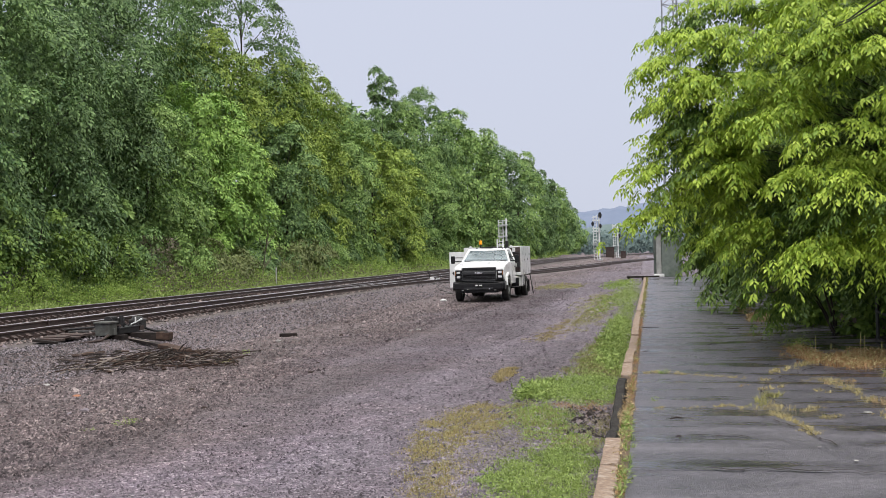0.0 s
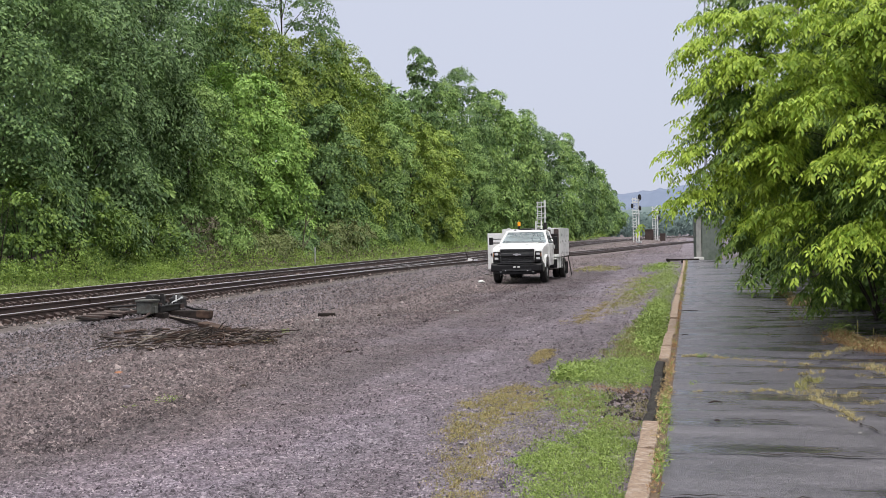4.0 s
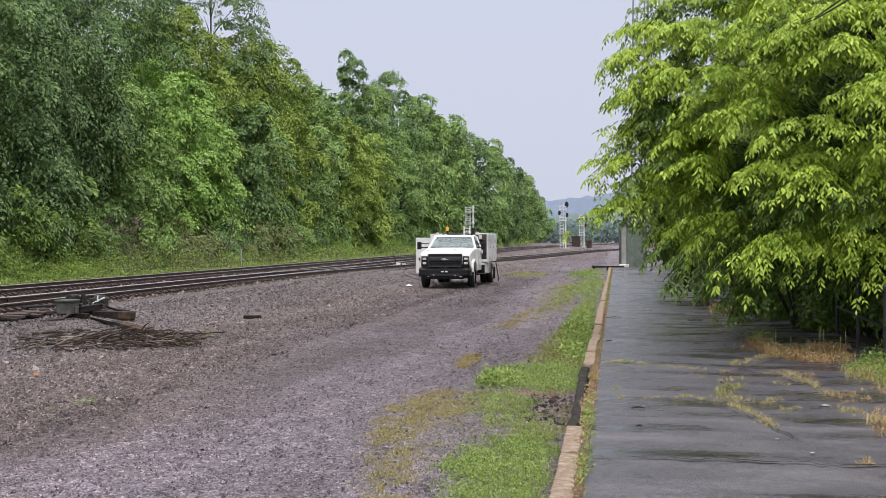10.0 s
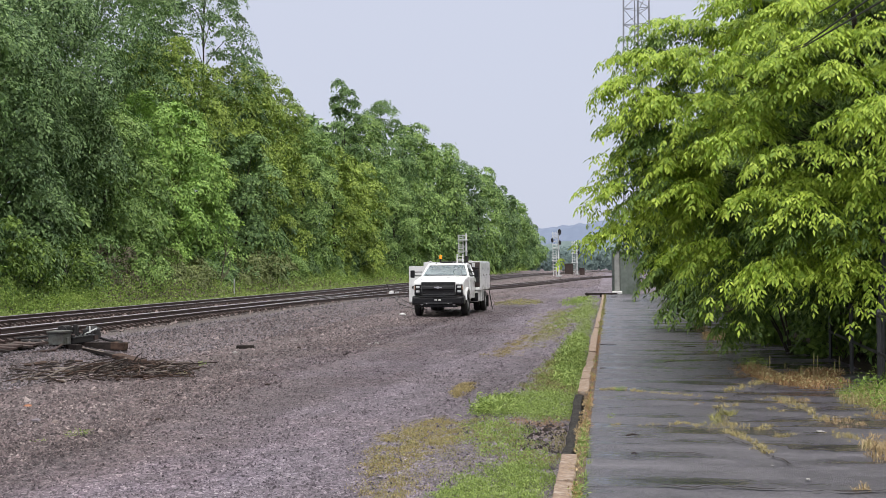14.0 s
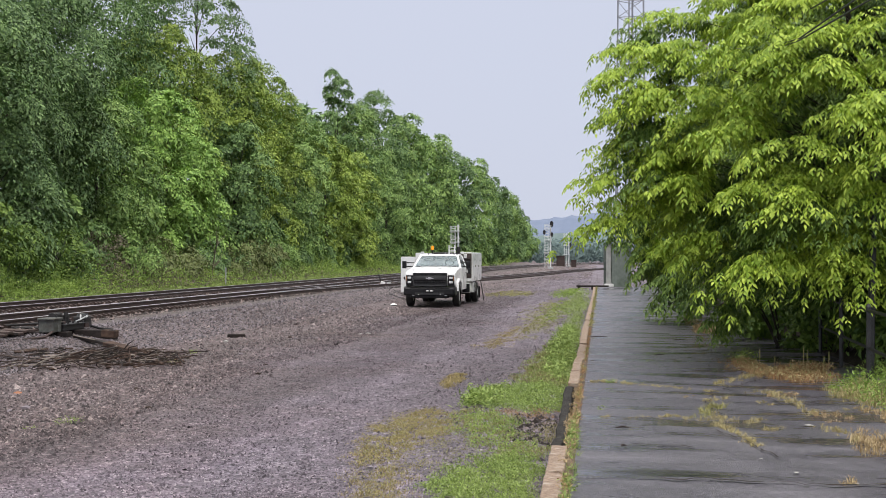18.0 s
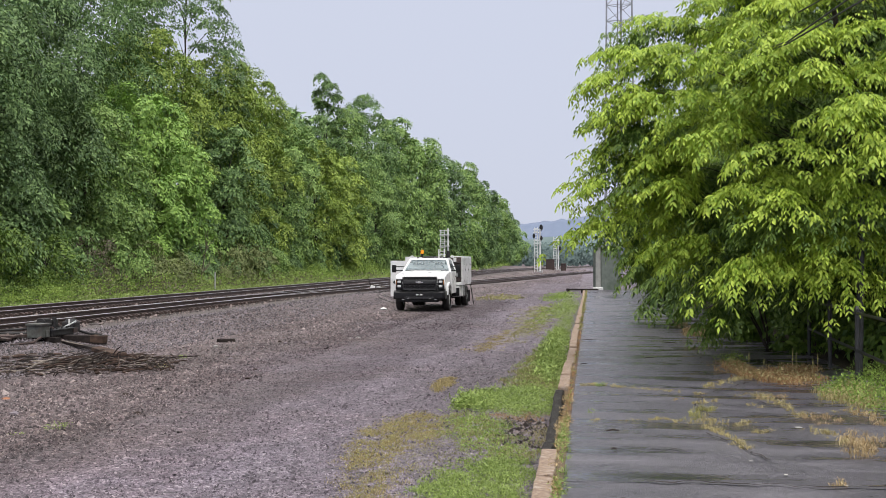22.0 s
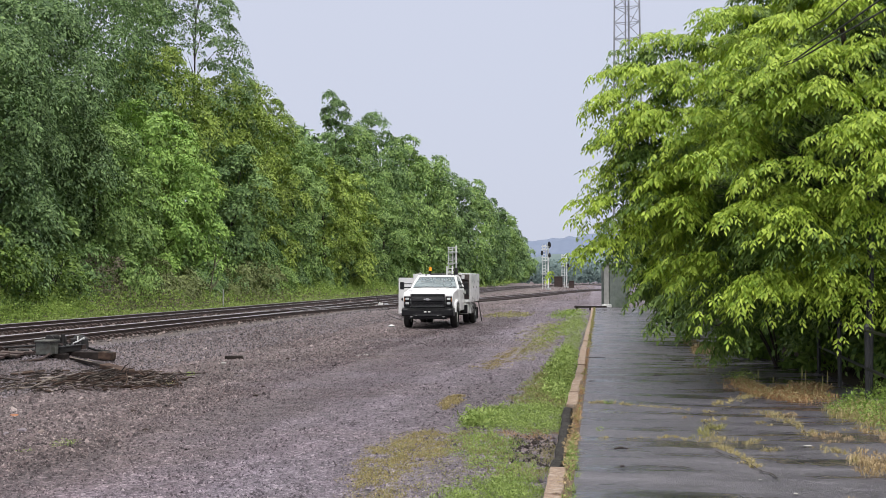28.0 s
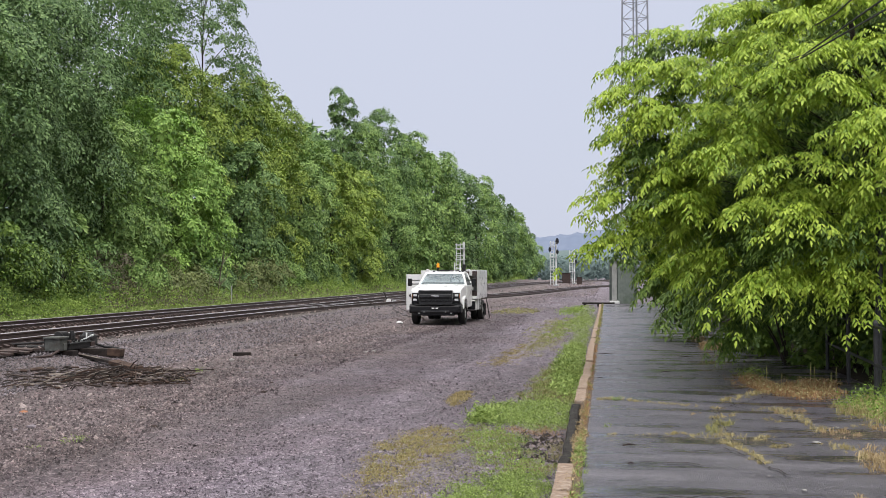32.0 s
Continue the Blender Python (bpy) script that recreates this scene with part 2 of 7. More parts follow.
def gravel_material(name="gravel_ground", loose=False):
    """Crushed stone and dirt: paler wheel lanes, brown dirt towards the tracks, blue-grey stone towards the platform."""
    m = bpy.data.materials.new(name)
    m.use_nodes = True
    nodes, links = m.node_tree.nodes, m.node_tree.links
    shader = nodes["Principled BSDF"]
    co = nodes.new("ShaderNodeTexCoord").outputs["Object"]
    cells = nodes.new("ShaderNodeTexVoronoi")
    cells.inputs["Scale"].default_value = 48
    links.new(co, cells.inputs["Vector"])
    coarse = nodes.new("ShaderNodeTexVoronoi")
    coarse.inputs["Scale"].default_value = 15
    links.new(co, coarse.inputs["Vector"])
    grey = ramp(nodes, [(0.0, (0.030, 0.024, 0.030)), (0.45, (0.107, 0.089, 0.108)), (0.85, (0.185, 0.157, 0.183)), (1.0, (0.31, 0.275, 0.295))])
    brown = ramp(nodes, [(0.0, (0.024, 0.018, 0.019)), (0.5, (0.092, 0.070, 0.071)), (0.9, (0.19, 0.150, 0.147)), (1.0, (0.33, 0.28, 0.26))])
    bw = nodes.new("ShaderNodeSeparateColor")
    links.new(cells.outputs["Color"], bw.inputs[0])
    bw2 = nodes.new("ShaderNodeSeparateColor")
    links.new(coarse.outputs["Color"], bw2.inputs[0])
    speck = nodes.new("ShaderNodeMix")
    speck.inputs[0].default_value = 0.30
    links.new(bw.outputs[0], speck.inputs[2])
    links.new(bw2.outputs[0], speck.inputs[3])
    spread = nodes.new("ShaderNodeMapRange")
    spread.inputs["From Min"].default_value, spread.inputs["From Max"].default_value = 0.06, 0.94
    if loose:
        each = nodes.new("ShaderNodeNewGeometry")
        spread.inputs["From Min"].default_value, spread.inputs["From Max"].default_value = 0.0, 0.98
        links.new(each.outputs["Random Per Island"], spread.inputs["Value"])
    else:
        links.new(speck.outputs[0], spread.inputs["Value"])
    links.new(spread.outputs[0], grey.inputs[0])
    links.new(spread.outputs[0], brown.inputs[0])
    big = noise_node(nodes, links, co, 0.22, 5, 0.65)
    stretched = nodes.new("ShaderNodeMapping")
    stretched.inputs["Scale"].default_value, stretched.inputs["Rotation"].default_value = (0.5, 0.09, 1), (0, 0, 0.10)
    links.new(co, stretched.inputs["Vector"])
    lanes = noise_node(nodes, links, stretched.outputs[0], 1.0, 4, 0.6)
    where = nodes.new("ShaderNodeSeparateXYZ")
    links.new(co, where.inputs[0])
    side = nodes.new("ShaderNodeMapRange")
    side.inputs["From Min"].default_value, side.inputs["From Max"].default_value = -3.0, -9.0
    links.new(where.outputs[0], side.inputs["Value"])
    dirt = nodes.new("ShaderNodeMath")
    dirt.operation = "MULTIPLY_ADD"
    dirt.inputs[1].default_value = 0.55
    links.new(side.outputs[0], dirt.inputs[0])
    links.new(big.outputs["Fac"], dirt.inputs[2])
    dirt_cut = ramp(nodes, [(0.5, (0, 0, 0)), (0.85, (1, 1, 1))])
    links.new(dirt.outputs[0], dirt_cut.inputs[0])
    colour = mix(nodes, links, dirt_cut.outputs[0], grey.outputs[0], brown.outputs[0])
    pale = ramp(nodes, [(0.36, (0.76, 0.72, 0.74)), (0.5, (1.12, 1.08, 1.12)), (0.66, (1.4, 1.4, 1.46))])
    links.new(lanes.outputs["Fac"], pale.inputs[0])
    colour = mix(nodes, links, 1.0, colour, pale.outputs[0], "MULTIPLY")
    # a damp dark wheel lane that runs up to the truck, and dry pale grit worn out nearer the platform
    wander = noise_node(nodes, links, co, 0.35, 4, 0.6)

    def span(socket, knots):
        r = nodes.new("ShaderNodeFloatCurve")
        curve = r.mapping.curves[0]
        for k, (px, py) in enumerate(knots):
            if k < 2:
                curve.points[k].location = (px, py)
            else:
                curve.points.new(px, py)
        r.mapping.update()
        links.new(socket, r.inputs["Value"])
        return r.outputs[0]

    def calc(op, a, b):
        n = nodes.new("ShaderNodeMath")
        n.operation = op
        for socket, value in zip(n.inputs, (a, b)):
            if isinstance(value, bpy.types.NodeSocket):
                links.new(value, socket)
            else:
                socket.default_value = value
        return n.outputs[0]

    across = calc("ADD", calc("MULTIPLY", calc("ADD", where.outputs[0], calc("MULTIPLY", wander.outputs["Fac"], 2.4)), 0.1), 1.0)
    along = calc("MULTIPLY", calc("ADD", where.outputs[1], calc("MULTIPLY", wander.outputs["Fac"], 6.0)), 0.016)
    damp_lane = calc("MULTIPLY", span(across, [(0, 0), (1, 0), (0.45, 0), (0.53, 0.75), (0.60, 0.45), (0.68, 1), (0.74, 0.9), (0.82, 0)]), span(along, [(0, 0), (1, 0), (0.25, 0), (0.36, 1), (0.85, 1), (0.97, 0)]))
    dry_grit = calc("MULTIPLY", span(across, [(0, 0), (1, 0), (0.55, 0), (0.66, 1), (0.76, 0.9), (0.84, 0)]), span(along, [(0, 1), (1, 0), (0.2, 1), (0.28, 0)]))
    colour = mix(nodes, links, calc("MULTIPLY", damp_lane, 1.0), colour, (0.56, 0.51, 0.53), "MULTIPLY")
    colour = mix(nodes, links, calc("MULTIPLY", dry_grit, 0.8), colour, (1.3, 1.3, 1.34), "MULTIPLY")
    middle = noise_node(nodes, links, co, 2.3, 6, 0.75)
    blotch = ramp(nodes, [(0.32, (0.7, 0.69, 0.69)), (0.5, (1.05, 1.05, 1.05)), (0.70, (1.5, 1.48, 1.46))])
    links.new(middle.outputs["Fac"], blotch.inputs[0])
    colour = mix(nodes, links, 1.0, colour, blotch.outputs[0], "MULTIPLY")
    links.new(colour, shader.inputs["Base Color"])
    damp = nodes.new("ShaderNodeMapRange")
    damp.inputs["To Min"].default_value, damp.inputs["To Max"].default_value = 0.5, 0.85
    links.new(big.outputs["Fac"], damp.inputs["Value"])
    links.new(damp.outputs[0], shader.inputs["Roughness"])
    fine = noise_node(nodes, links, co, 60, 4)
    height = nodes.new("ShaderNodeMath")
    height.operation = "MULTIPLY_ADD"
    height.inputs[1].default_value = -1.2
    links.new(cells.outputs["Distance"], height.inputs[0])
    links.new(fine.outputs["Fac"], height.inputs[2])
    b = nodes.new("ShaderNodeBump")
    b.inputs["Strength"].default_value, b.inputs["Distance"].default_value = 1.0, 0.02
    links.new(height.outputs[0], b.inputs["Height"])
    links.new(b.outputs[0], shader.inputs["Normal"])
    return m


def asphalt_material():
    """Old asphalt, wet after rain: a thin film of water that gathers in shallow dips."""
    m = bpy.data.materials.new("wet_asphalt")
    m.use_nodes = True
    nodes, links = m.node_tree.nodes, m.node_tree.links
    shader = nodes["Principled BSDF"]
    co = nodes.new("ShaderNodeNewGeometry").outputs["Position"]
    fine = noise_node(nodes, links, co, 26, 7, 0.85)
    stretched = nodes.new("ShaderNodeMapping")
    stretched.inputs["Scale"].default_value = (0.36, 1.35, 1.0)
    links.new(co, stretched.inputs["Vector"])
    pools = noise_node(nodes, links, stretched.outputs[0], 1.25, 6, 0.62)
    grit = nodes.new("ShaderNodeTexVoronoi")
    grit.inputs["Scale"].default_value = 95
    links.new(co, grit.inputs["Vector"])
    tone = ramp(nodes, [(0.36, (0.010, 0.009, 0.013)), (0.5, (0.058, 0.054, 0.070)), (0.66, (0.17, 0.16, 0.185))])
    grain = nodes.new("ShaderNodeMix")
    grain.inputs[0].default_value = 0.5
    links.new(fine.outputs["Fac"], grain.inputs[2])
    links.new(pools.outputs["Fac"], grain.inputs[3])
    links.new(grain.outputs[0], tone.inputs[0])
    links.new(tone.outputs[0], shader.inputs["Base Color"])
    film = ramp(nodes, [(0.445, (0.05, 0.05, 0.05)), (0.475, (0.31, 0.31, 0.31)), (0.60, (0.48, 0.48, 0.48))])
    links.new(pools.outputs["Fac"], film.inputs[0])
    links.new(film.outputs[0], shader.inputs["Roughness"])
    keep = ramp(nodes, [(0.40, (0.05, 0.05, 0.05)), (0.50, (0.7, 0.7, 0.7))])
    links.new(pools.outputs["Fac"], keep.inputs[0])
    b = nodes.new("ShaderNodeBump")
    b.inputs["Distance"].default_value = 0.012
    links.new(keep.outputs[0], b.inputs["Strength"])
    links.new(grit.outputs["Distance"], b.inputs["Height"])
    waves = nodes.new("ShaderNodeBump")
    waves.inputs["Strength"].default_value, waves.inputs["Distance"].default_value = 1.0, 0.05
    links.new(pools.outputs["Fac"], waves.inputs["Height"])
    links.new(waves.outputs[0], b.inputs["Normal"])
    links.new(b.outputs[0], shader.inputs["Normal"])
    return m


GRAVEL = gravel_material()
LOOSE_STONE = gravel_material("loose_crushed_stone", True)
ASPHALT = asphalt_material()

# ---- builders ----


def thing(name, label, category, place=(0, 0, 0), turn=0.0, group=""):
    ob = new(name)
    ob.empty_display_size = 0.2
    ob.matrix_basis = pose(*place, 0, 0, turn)
    return tagged(ob, label, category, group)


def part(name, bm, mat, parent=None, label="", smooth=False):
    """Links a bmesh as one mesh object under a thing or a part."""
    me = bpy.data.meshes.new(name)
    bm.to_mesh(me)
    bm.free()
    me.materials.append(mat)
    if smooth:
        me.polygons.foreach_set("use_smooth", [True] * len(me.polygons))
    ob = new(name, me)
    ob.parent = parent
    return tagged(ob, label)


def sheet(name, verts, faces, mat, parent=None, smooth=False):
    """A mesh object from arrays: verts (n, 3), faces (m, 3 or 4)."""
    me = bpy.data.meshes.new(name)
    verts, faces = np.asarray(verts, np.float32), np.asarray(faces, np.int32)
    k = faces.shape[1]
    me.vertices.add(len(verts))
    me.vertices.foreach_set("co", verts.ravel())
    me.loops.add(faces.size)
    me.loops.foreach_set("vertex_index", faces.ravel())
    me.polygons.add(len(faces))
    me.polygons.foreach_set("loop_start", np.arange(0, faces.size, k, dtype=np.int32))
    me.polygons.foreach_set("loop_total", np.full(len(faces), k, np.int32))
    if smooth:
        me.polygons.foreach_set("use_smooth", np.ones(len(faces), bool))
    me.update(calc_edges=True)
    me.materials.append(mat)
    ob = new(name, me)
    ob.parent = parent
    return ob


def box(size, at=(0, 0, 0), bevel=0.0, turn=(0, 0, 0), bm=None):
    """A block, its edges rounded; added to bm if given."""
    bm = bm or bmesh.new()
    m = pose(*at, *turn) @ Matrix.Diagonal((*size, 1))
    made = bmesh.ops.create_cube(bm, size=1, matrix=m)
    if bevel:
        edges = list({e for v in made["verts"] for e in v.link_edges})
        bmesh.ops.bevel(bm, geom=edges, offset=bevel, segments=2, affect="EDGES", profile=0.6)
    return bm


def rod(a, b, r0, r1=None, sides=8, bm=None):
    """A round bar from a to b, tapered if r1 is given."""
    bm = bm or bmesh.new()
    a, b = Vector(a), Vector(b)
    turn = (b - a).to_track_quat("Z", "Y").to_matrix().to_4x4()
    bmesh.ops.create_cone(bm, cap_ends=True, segments=sides, radius1=r0, radius2=r0 if r1 is None else r1, depth=(b - a).length,
                          matrix=Matrix.Translation((a + b) / 2) @ turn)
    return bm


def outline(points, x0, x1, bm=None, bevel=0.0):
    """A solid whose side view in (y, z) is given, from x0 to x1."""
    bm = bm or bmesh.new()
    left = [bm.verts.new((x0, y, z)) for y, z in points]
    right = [bm.verts.new((x1, y, z)) for y, z in points]
    n = len(points)
    faces = [bm.faces.new(left), bm.faces.new(right[::-1])]
    for i in range(n):
        faces.append(bm.faces.new((left[i], right[i], right[(i + 1) % n], left[(i + 1) % n])[::-1]))
    bmesh.ops.recalc_face_normals(bm, faces=faces)
    if bevel:
        edges = list({e for f in faces for e in f.edges})
        bmesh.ops.bevel(bm, geom=edges, offset=bevel, segments=2, affect="EDGES", profile=0.6)
    return bm


def tube(points, radii, sides=7, bm=None):
    """A limb through points with its radii."""
    bm = bm or bmesh.new()
    rings = []
    for i, p in enumerate(points):
        p = Vector(p)
        ahead = Vector(points[min(i + 1, len(points) - 1)]) - Vector(points[max(i - 1, 0)])
        q = ahead.to_track_quat("Z", "Y")
        rings.append([bm.verts.new(p + q @ Vector((radii[i] * math.cos(6.2832 * k / sides), radii[i] * math.sin(6.2832 * k / sides), 0))) for k in range(sides)])
    for a, b in zip(rings, rings[1:]):
        for k in range(sides):
            bm.faces.new((a[k], a[(k + 1) % sides], b[(k + 1) % sides], b[k]))
    bm.faces.new(rings[-1])
    bm.faces.new(rings[0][::-1])
    return bm


def unit(v):
    return v / np.maximum(np.linalg.norm(v, axis=1, keepdims=True), 1e-9)


def leaf_arrays(place, ahead, face, length, width):
    """Leaves folded along the midrib: verts and triangles."""
    side = unit(np.cross(ahead, face))
    up = unit(np.cross(side, ahead))
    L, W = length[:, None], width[:, None]
    v = np.stack([place, place + ahead * L * 0.45 + side * W * 0.5 + up * W * 0.12, place + ahead * L - up * L * 0.10, place + ahead * L * 0.45 - side * W * 0.5 + up * W * 0.12], 1)
    base = np.arange(len(place))[:, None] * 4
    tri = np.concatenate([base + [0, 1, 2], base + [0, 2, 3]], 0)
    return v.reshape(-1, 3), tri


def blade_sheet(name, rng, xyz, height, width, mat, parent=None, lean=0.5):
    """Grass: bent blades with three triangles each."""
    n = len(xyz)
    a = rng.uniform(0, 6.2832, n)
    side = np.stack([np.cos(a), np.sin(a), np.zeros(n)], 1)
    b = rng.uniform(0, 6.2832, n)
    bend = np.stack([np.cos(b), np.sin(b), np.zeros(n)], 1) * (rng.uniform(0.1, 1, n) * lean)[:, None]
    h = (np.asarray(height) * rng.uniform(0.45, 1.15, n))[:, None]
    w = (width * rng.uniform(0.6, 1.2, n))[:, None]
    up = np.array([0, 0, 1.0])
    mid = xyz + up * h * 0.55 + bend * h * 0.3
    tip = xyz + up * h * (1 - 0.25 * lean) + bend * h
    v = np.stack([xyz - side * w * 0.5, xyz + side * w * 0.5, mid + side * w * 0.4, mid - side * w * 0.4, tip], 1)
    base = np.arange(n)[:, None] * 5
    tri = np.concatenate([base + [0, 1, 2], base + [0, 2, 3], base + [3, 2, 4]], 0)
    return sheet(name, v.reshape(-1, 3), tri, mat, parent)


# ---- ground ----


def bend_of(y):
    """How far the line has curved aside at y."""
    y = np.asarray(y, float)
    return np.where(y > 130, (y - 130) ** 2 / 2400.0, 0.0) * np.where(y > 420, 0.0, 1.0) + np.where(y > 420, 35.0 + (y - 420) * 0.24, 0.0)


def ground_z(x, y):
    x, y = np.asarray(x, float), np.asarray(y, float)
    s = x - bend_of(y)
    z = 0.03 * np.sin(x * 0.9 + 0.3 * np.sin(y * 0.35)) * np.cos(y * 0.21) * (s > -11) * (s < -2)
    z = z + 0.24 * np.clip((-9.8 - s) / 1.9, 0, 1) ** 1.2
    z = z + np.clip((-21.0 - s) / 20.0, 0, 1) * 2.2 * np.clip((330 - y) / 80.0, 0, 1)
    z = z + 0.08 * np.exp(-((s + 1.2) / 0.5) ** 2)
    z = np.where(x > -0.36, np.where(y < 66, -0.04, z * 0 + 0.02), z)
    z = np.where(x > 3.9, 0.19, z)
    return z


xs = np.unique(np.concatenate([[-3000, -1500, -700, -300, -150, -80, -60, -50, -42, -36, -32, -28], np.arange(-25, -0.5, 0.25), [-0.37, -0.35, 0.5, 2, 3.8, 3.95, 6, 9, 14, 20, 30, 60, 120, 300, 800, 2000, 3000]]))
ys = np.unique(np.concatenate([[-200, -60, -20, -5, 0, 3], np.arange(5, 70, 0.4), np.arange(70, 220, 3.0), [230, 250, 280, 320, 380, 450, 600, 900, 1400, 2200, 4000]]))
gx, gy = np.meshgrid(xs, ys)
gz = ground_z(gx, gy)
idx = np.arange(gx.size).reshape(gx.shape)
quads = np.stack([idx[:-1, :-1].ravel(), idx[:-1, 1:].ravel(), idx[1:, 1:].ravel(), idx[1:, :-1].ravel()], 1)
ground = tagged(sheet("ground", np.stack([gx.ravel(), gy.ravel(), gz.ravel()], 1), quads, GRAVEL, smooth=True),
                "grey-brown crushed stone yard with paler wheel lanes", "ground", kind="structure")


def stones(name, seed, n, x0, x1, y0, y1, size, mat, label, sink=0.3, square=True, bed=None):
    """Loose crushed stones lying in the ground, denser near at hand."""
    rng = np.random.default_rng(seed)
    u = rng.uniform(0, 1, n)
    y = 1 / (1 / y0 + u * (1 / y1 - 1 / y0)) if square else rng.uniform(y0, y1, n)
    x = rng.uniform(x0, x1, n)
    r = size * rng.lognormal(0, 0.35, n) * (0.75 + y / 40)
    c = np.stack([x, y, (ground_z(x, y) if bed is None else bed + 0 * x) + r * (0.6 - sink)], 1)
    octa = np.array([[1, 0, -0.3], [-1, 0, -0.3], [0, 1, -0.3], [0, -1, -0.3], [0, 0, 0.75]], float)
    tri = np.array([[0, 2, 4], [2, 1, 4], [1, 3, 4], [3, 0, 4]])
    a = rng.uniform(0, 6.28, n)
    rot = np.zeros((n, 3, 3))
    rot[:, 0, 0], rot[:, 0, 1], rot[:, 1, 0], rot[:, 1, 1], rot[:, 2, 2] = np.cos(a), -np.sin(a), np.sin(a), np.cos(a), 1
    pts = octa[None] * (r[:, None] * rng.uniform(0.55, 1.25, (n, 3)))[:, None, :] + rng.normal(0, 0.25, (n, 5, 3)) * r[:, None, None]
    v = np.einsum("nij,nkj->nki", rot, pts) + c[:, None]
    f = (np.arange(n)[:, None, None] * 5 + tri[None]).reshape(-1, 3)
    return tagged(sheet(name, v.reshape(-1, 3), f, mat), label, "gravel", kind="stuff")


stones("loose_gravel", 3, 50000, -7.5, -0.5, 6.2, 32, 0.0105, LOOSE_STONE, "grey crushed stone lying loose over the yard")
stones("dirty_gravel", 4, 36000, -12.5, -5.5, 8.5, 40, 0.015, LOOSE_STONE, "brown and grey crushed stone mixed with dirt")
stones("ballast", 5, 24000, -12.3, -9.3, 13, 60, 0.0135, STONE, "angular grey track ballast on the shoulder", 0.2)
stones("ballast_between_tracks", 6, 15000, -20.0, -12.3, 18, 80, 0.018, STONE_BROWN, "dirty ballast between the railway ties", 0.1, bed=0.308)
stones("ballast_shoulder", 26, 5000, -12.5, -11.5, 16, 70, 0.015, STONE, "angular ballast at the ends of the ties", 0.1, bed=0.262)
stones("far_gravel", 8, 15000, -11.0, -0.8, 29, 130, 0.012, LOOSE_STONE, "coarse stones scattered over the far yard", 0.2)
stones("far_ballast", 9, 9000, -16.0, -1.0, 95, 330, 0.010, STONE_BROWN, "dark coarse stones over the far end of the yard", 0.2)
stones("dark_rubble", 7, 180, -0.95, -0.5, 10.7, 12.4, 0.013, STONE_BROWN, "dark broken rubble beside the kerb", 0.15, False)
stones("dark_rubble", 17, 420, -0.98, -0.5, 10.6, 12.5, 0.014, TIE_WOOD, "black broken rubble beside the kerb", 0.15, False)
# ---- platform ----
platform = thing("platform", "old wet dark asphalt platform with weedy joints", "platform", (0, 0, 0))
platform["kind"] = "structure"
JOINTS = [-6.0, 7.0, 8.4, 11.65, 14.5, 20.5, 27.0, 36.0, 48.0, 65.0]
for k, (y0, y1) in enumerate(zip(JOINTS, JOINTS[1:])):
    rng = random.Random(k)
    bm = bmesh.new()
    nx, ny = 14, max(6, int((y1 - y0) * 2))
    grid = []
    for j in range(ny + 1):
        row = []
        for i in range(nx + 1):
            x, y = -0.22 + 4.1 * i / nx, y0 + 0.007 + (y1 - y0 - 0.014) * j / ny
            wob = 0.05 * noise.noise((x * 1.3, (k + (j == ny)) * 9.1, 0.0)) * (j in (0, ny))
            z = 0.18 + 0.010 * noise.noise((x * 0.8, y * 0.5, 0.0)) + 0.004 * noise.noise((x * 3, y * 3, 5.0))
            row.append(bm.verts.new((x, y + wob, z)))
        grid.append(row)
    for j in range(ny):
        for i in range(nx):
            bm.faces.new((grid[j][i], grid[j][i + 1], grid[j + 1][i + 1], grid[j + 1][i]))
    edge = [e for e in bm.edges if e.is_boundary]
    low = bmesh.ops.extrude_edge_only(bm, edges=edge)
    bmesh.ops.split_edges(bm, edges=edge)
    for v in low["geom"]:
        if isinstance(v, bmesh.types.BMVert):
            v.co.z = 0.0
    part("slab", bm, ASPHALT, platform, smooth=True)
part("joint_bed", box((4.0, 71.0, 0.12), (1.83, 29.5, 0.09)), TIE_WOOD, platform, "dark earth in the joints")
part("soil_strip", box((0.13, 71.0, 0.1), (-0.255, 29.5, 0.118), 0.01), SOIL, platform, "soil and dead weeds behind the kerb")
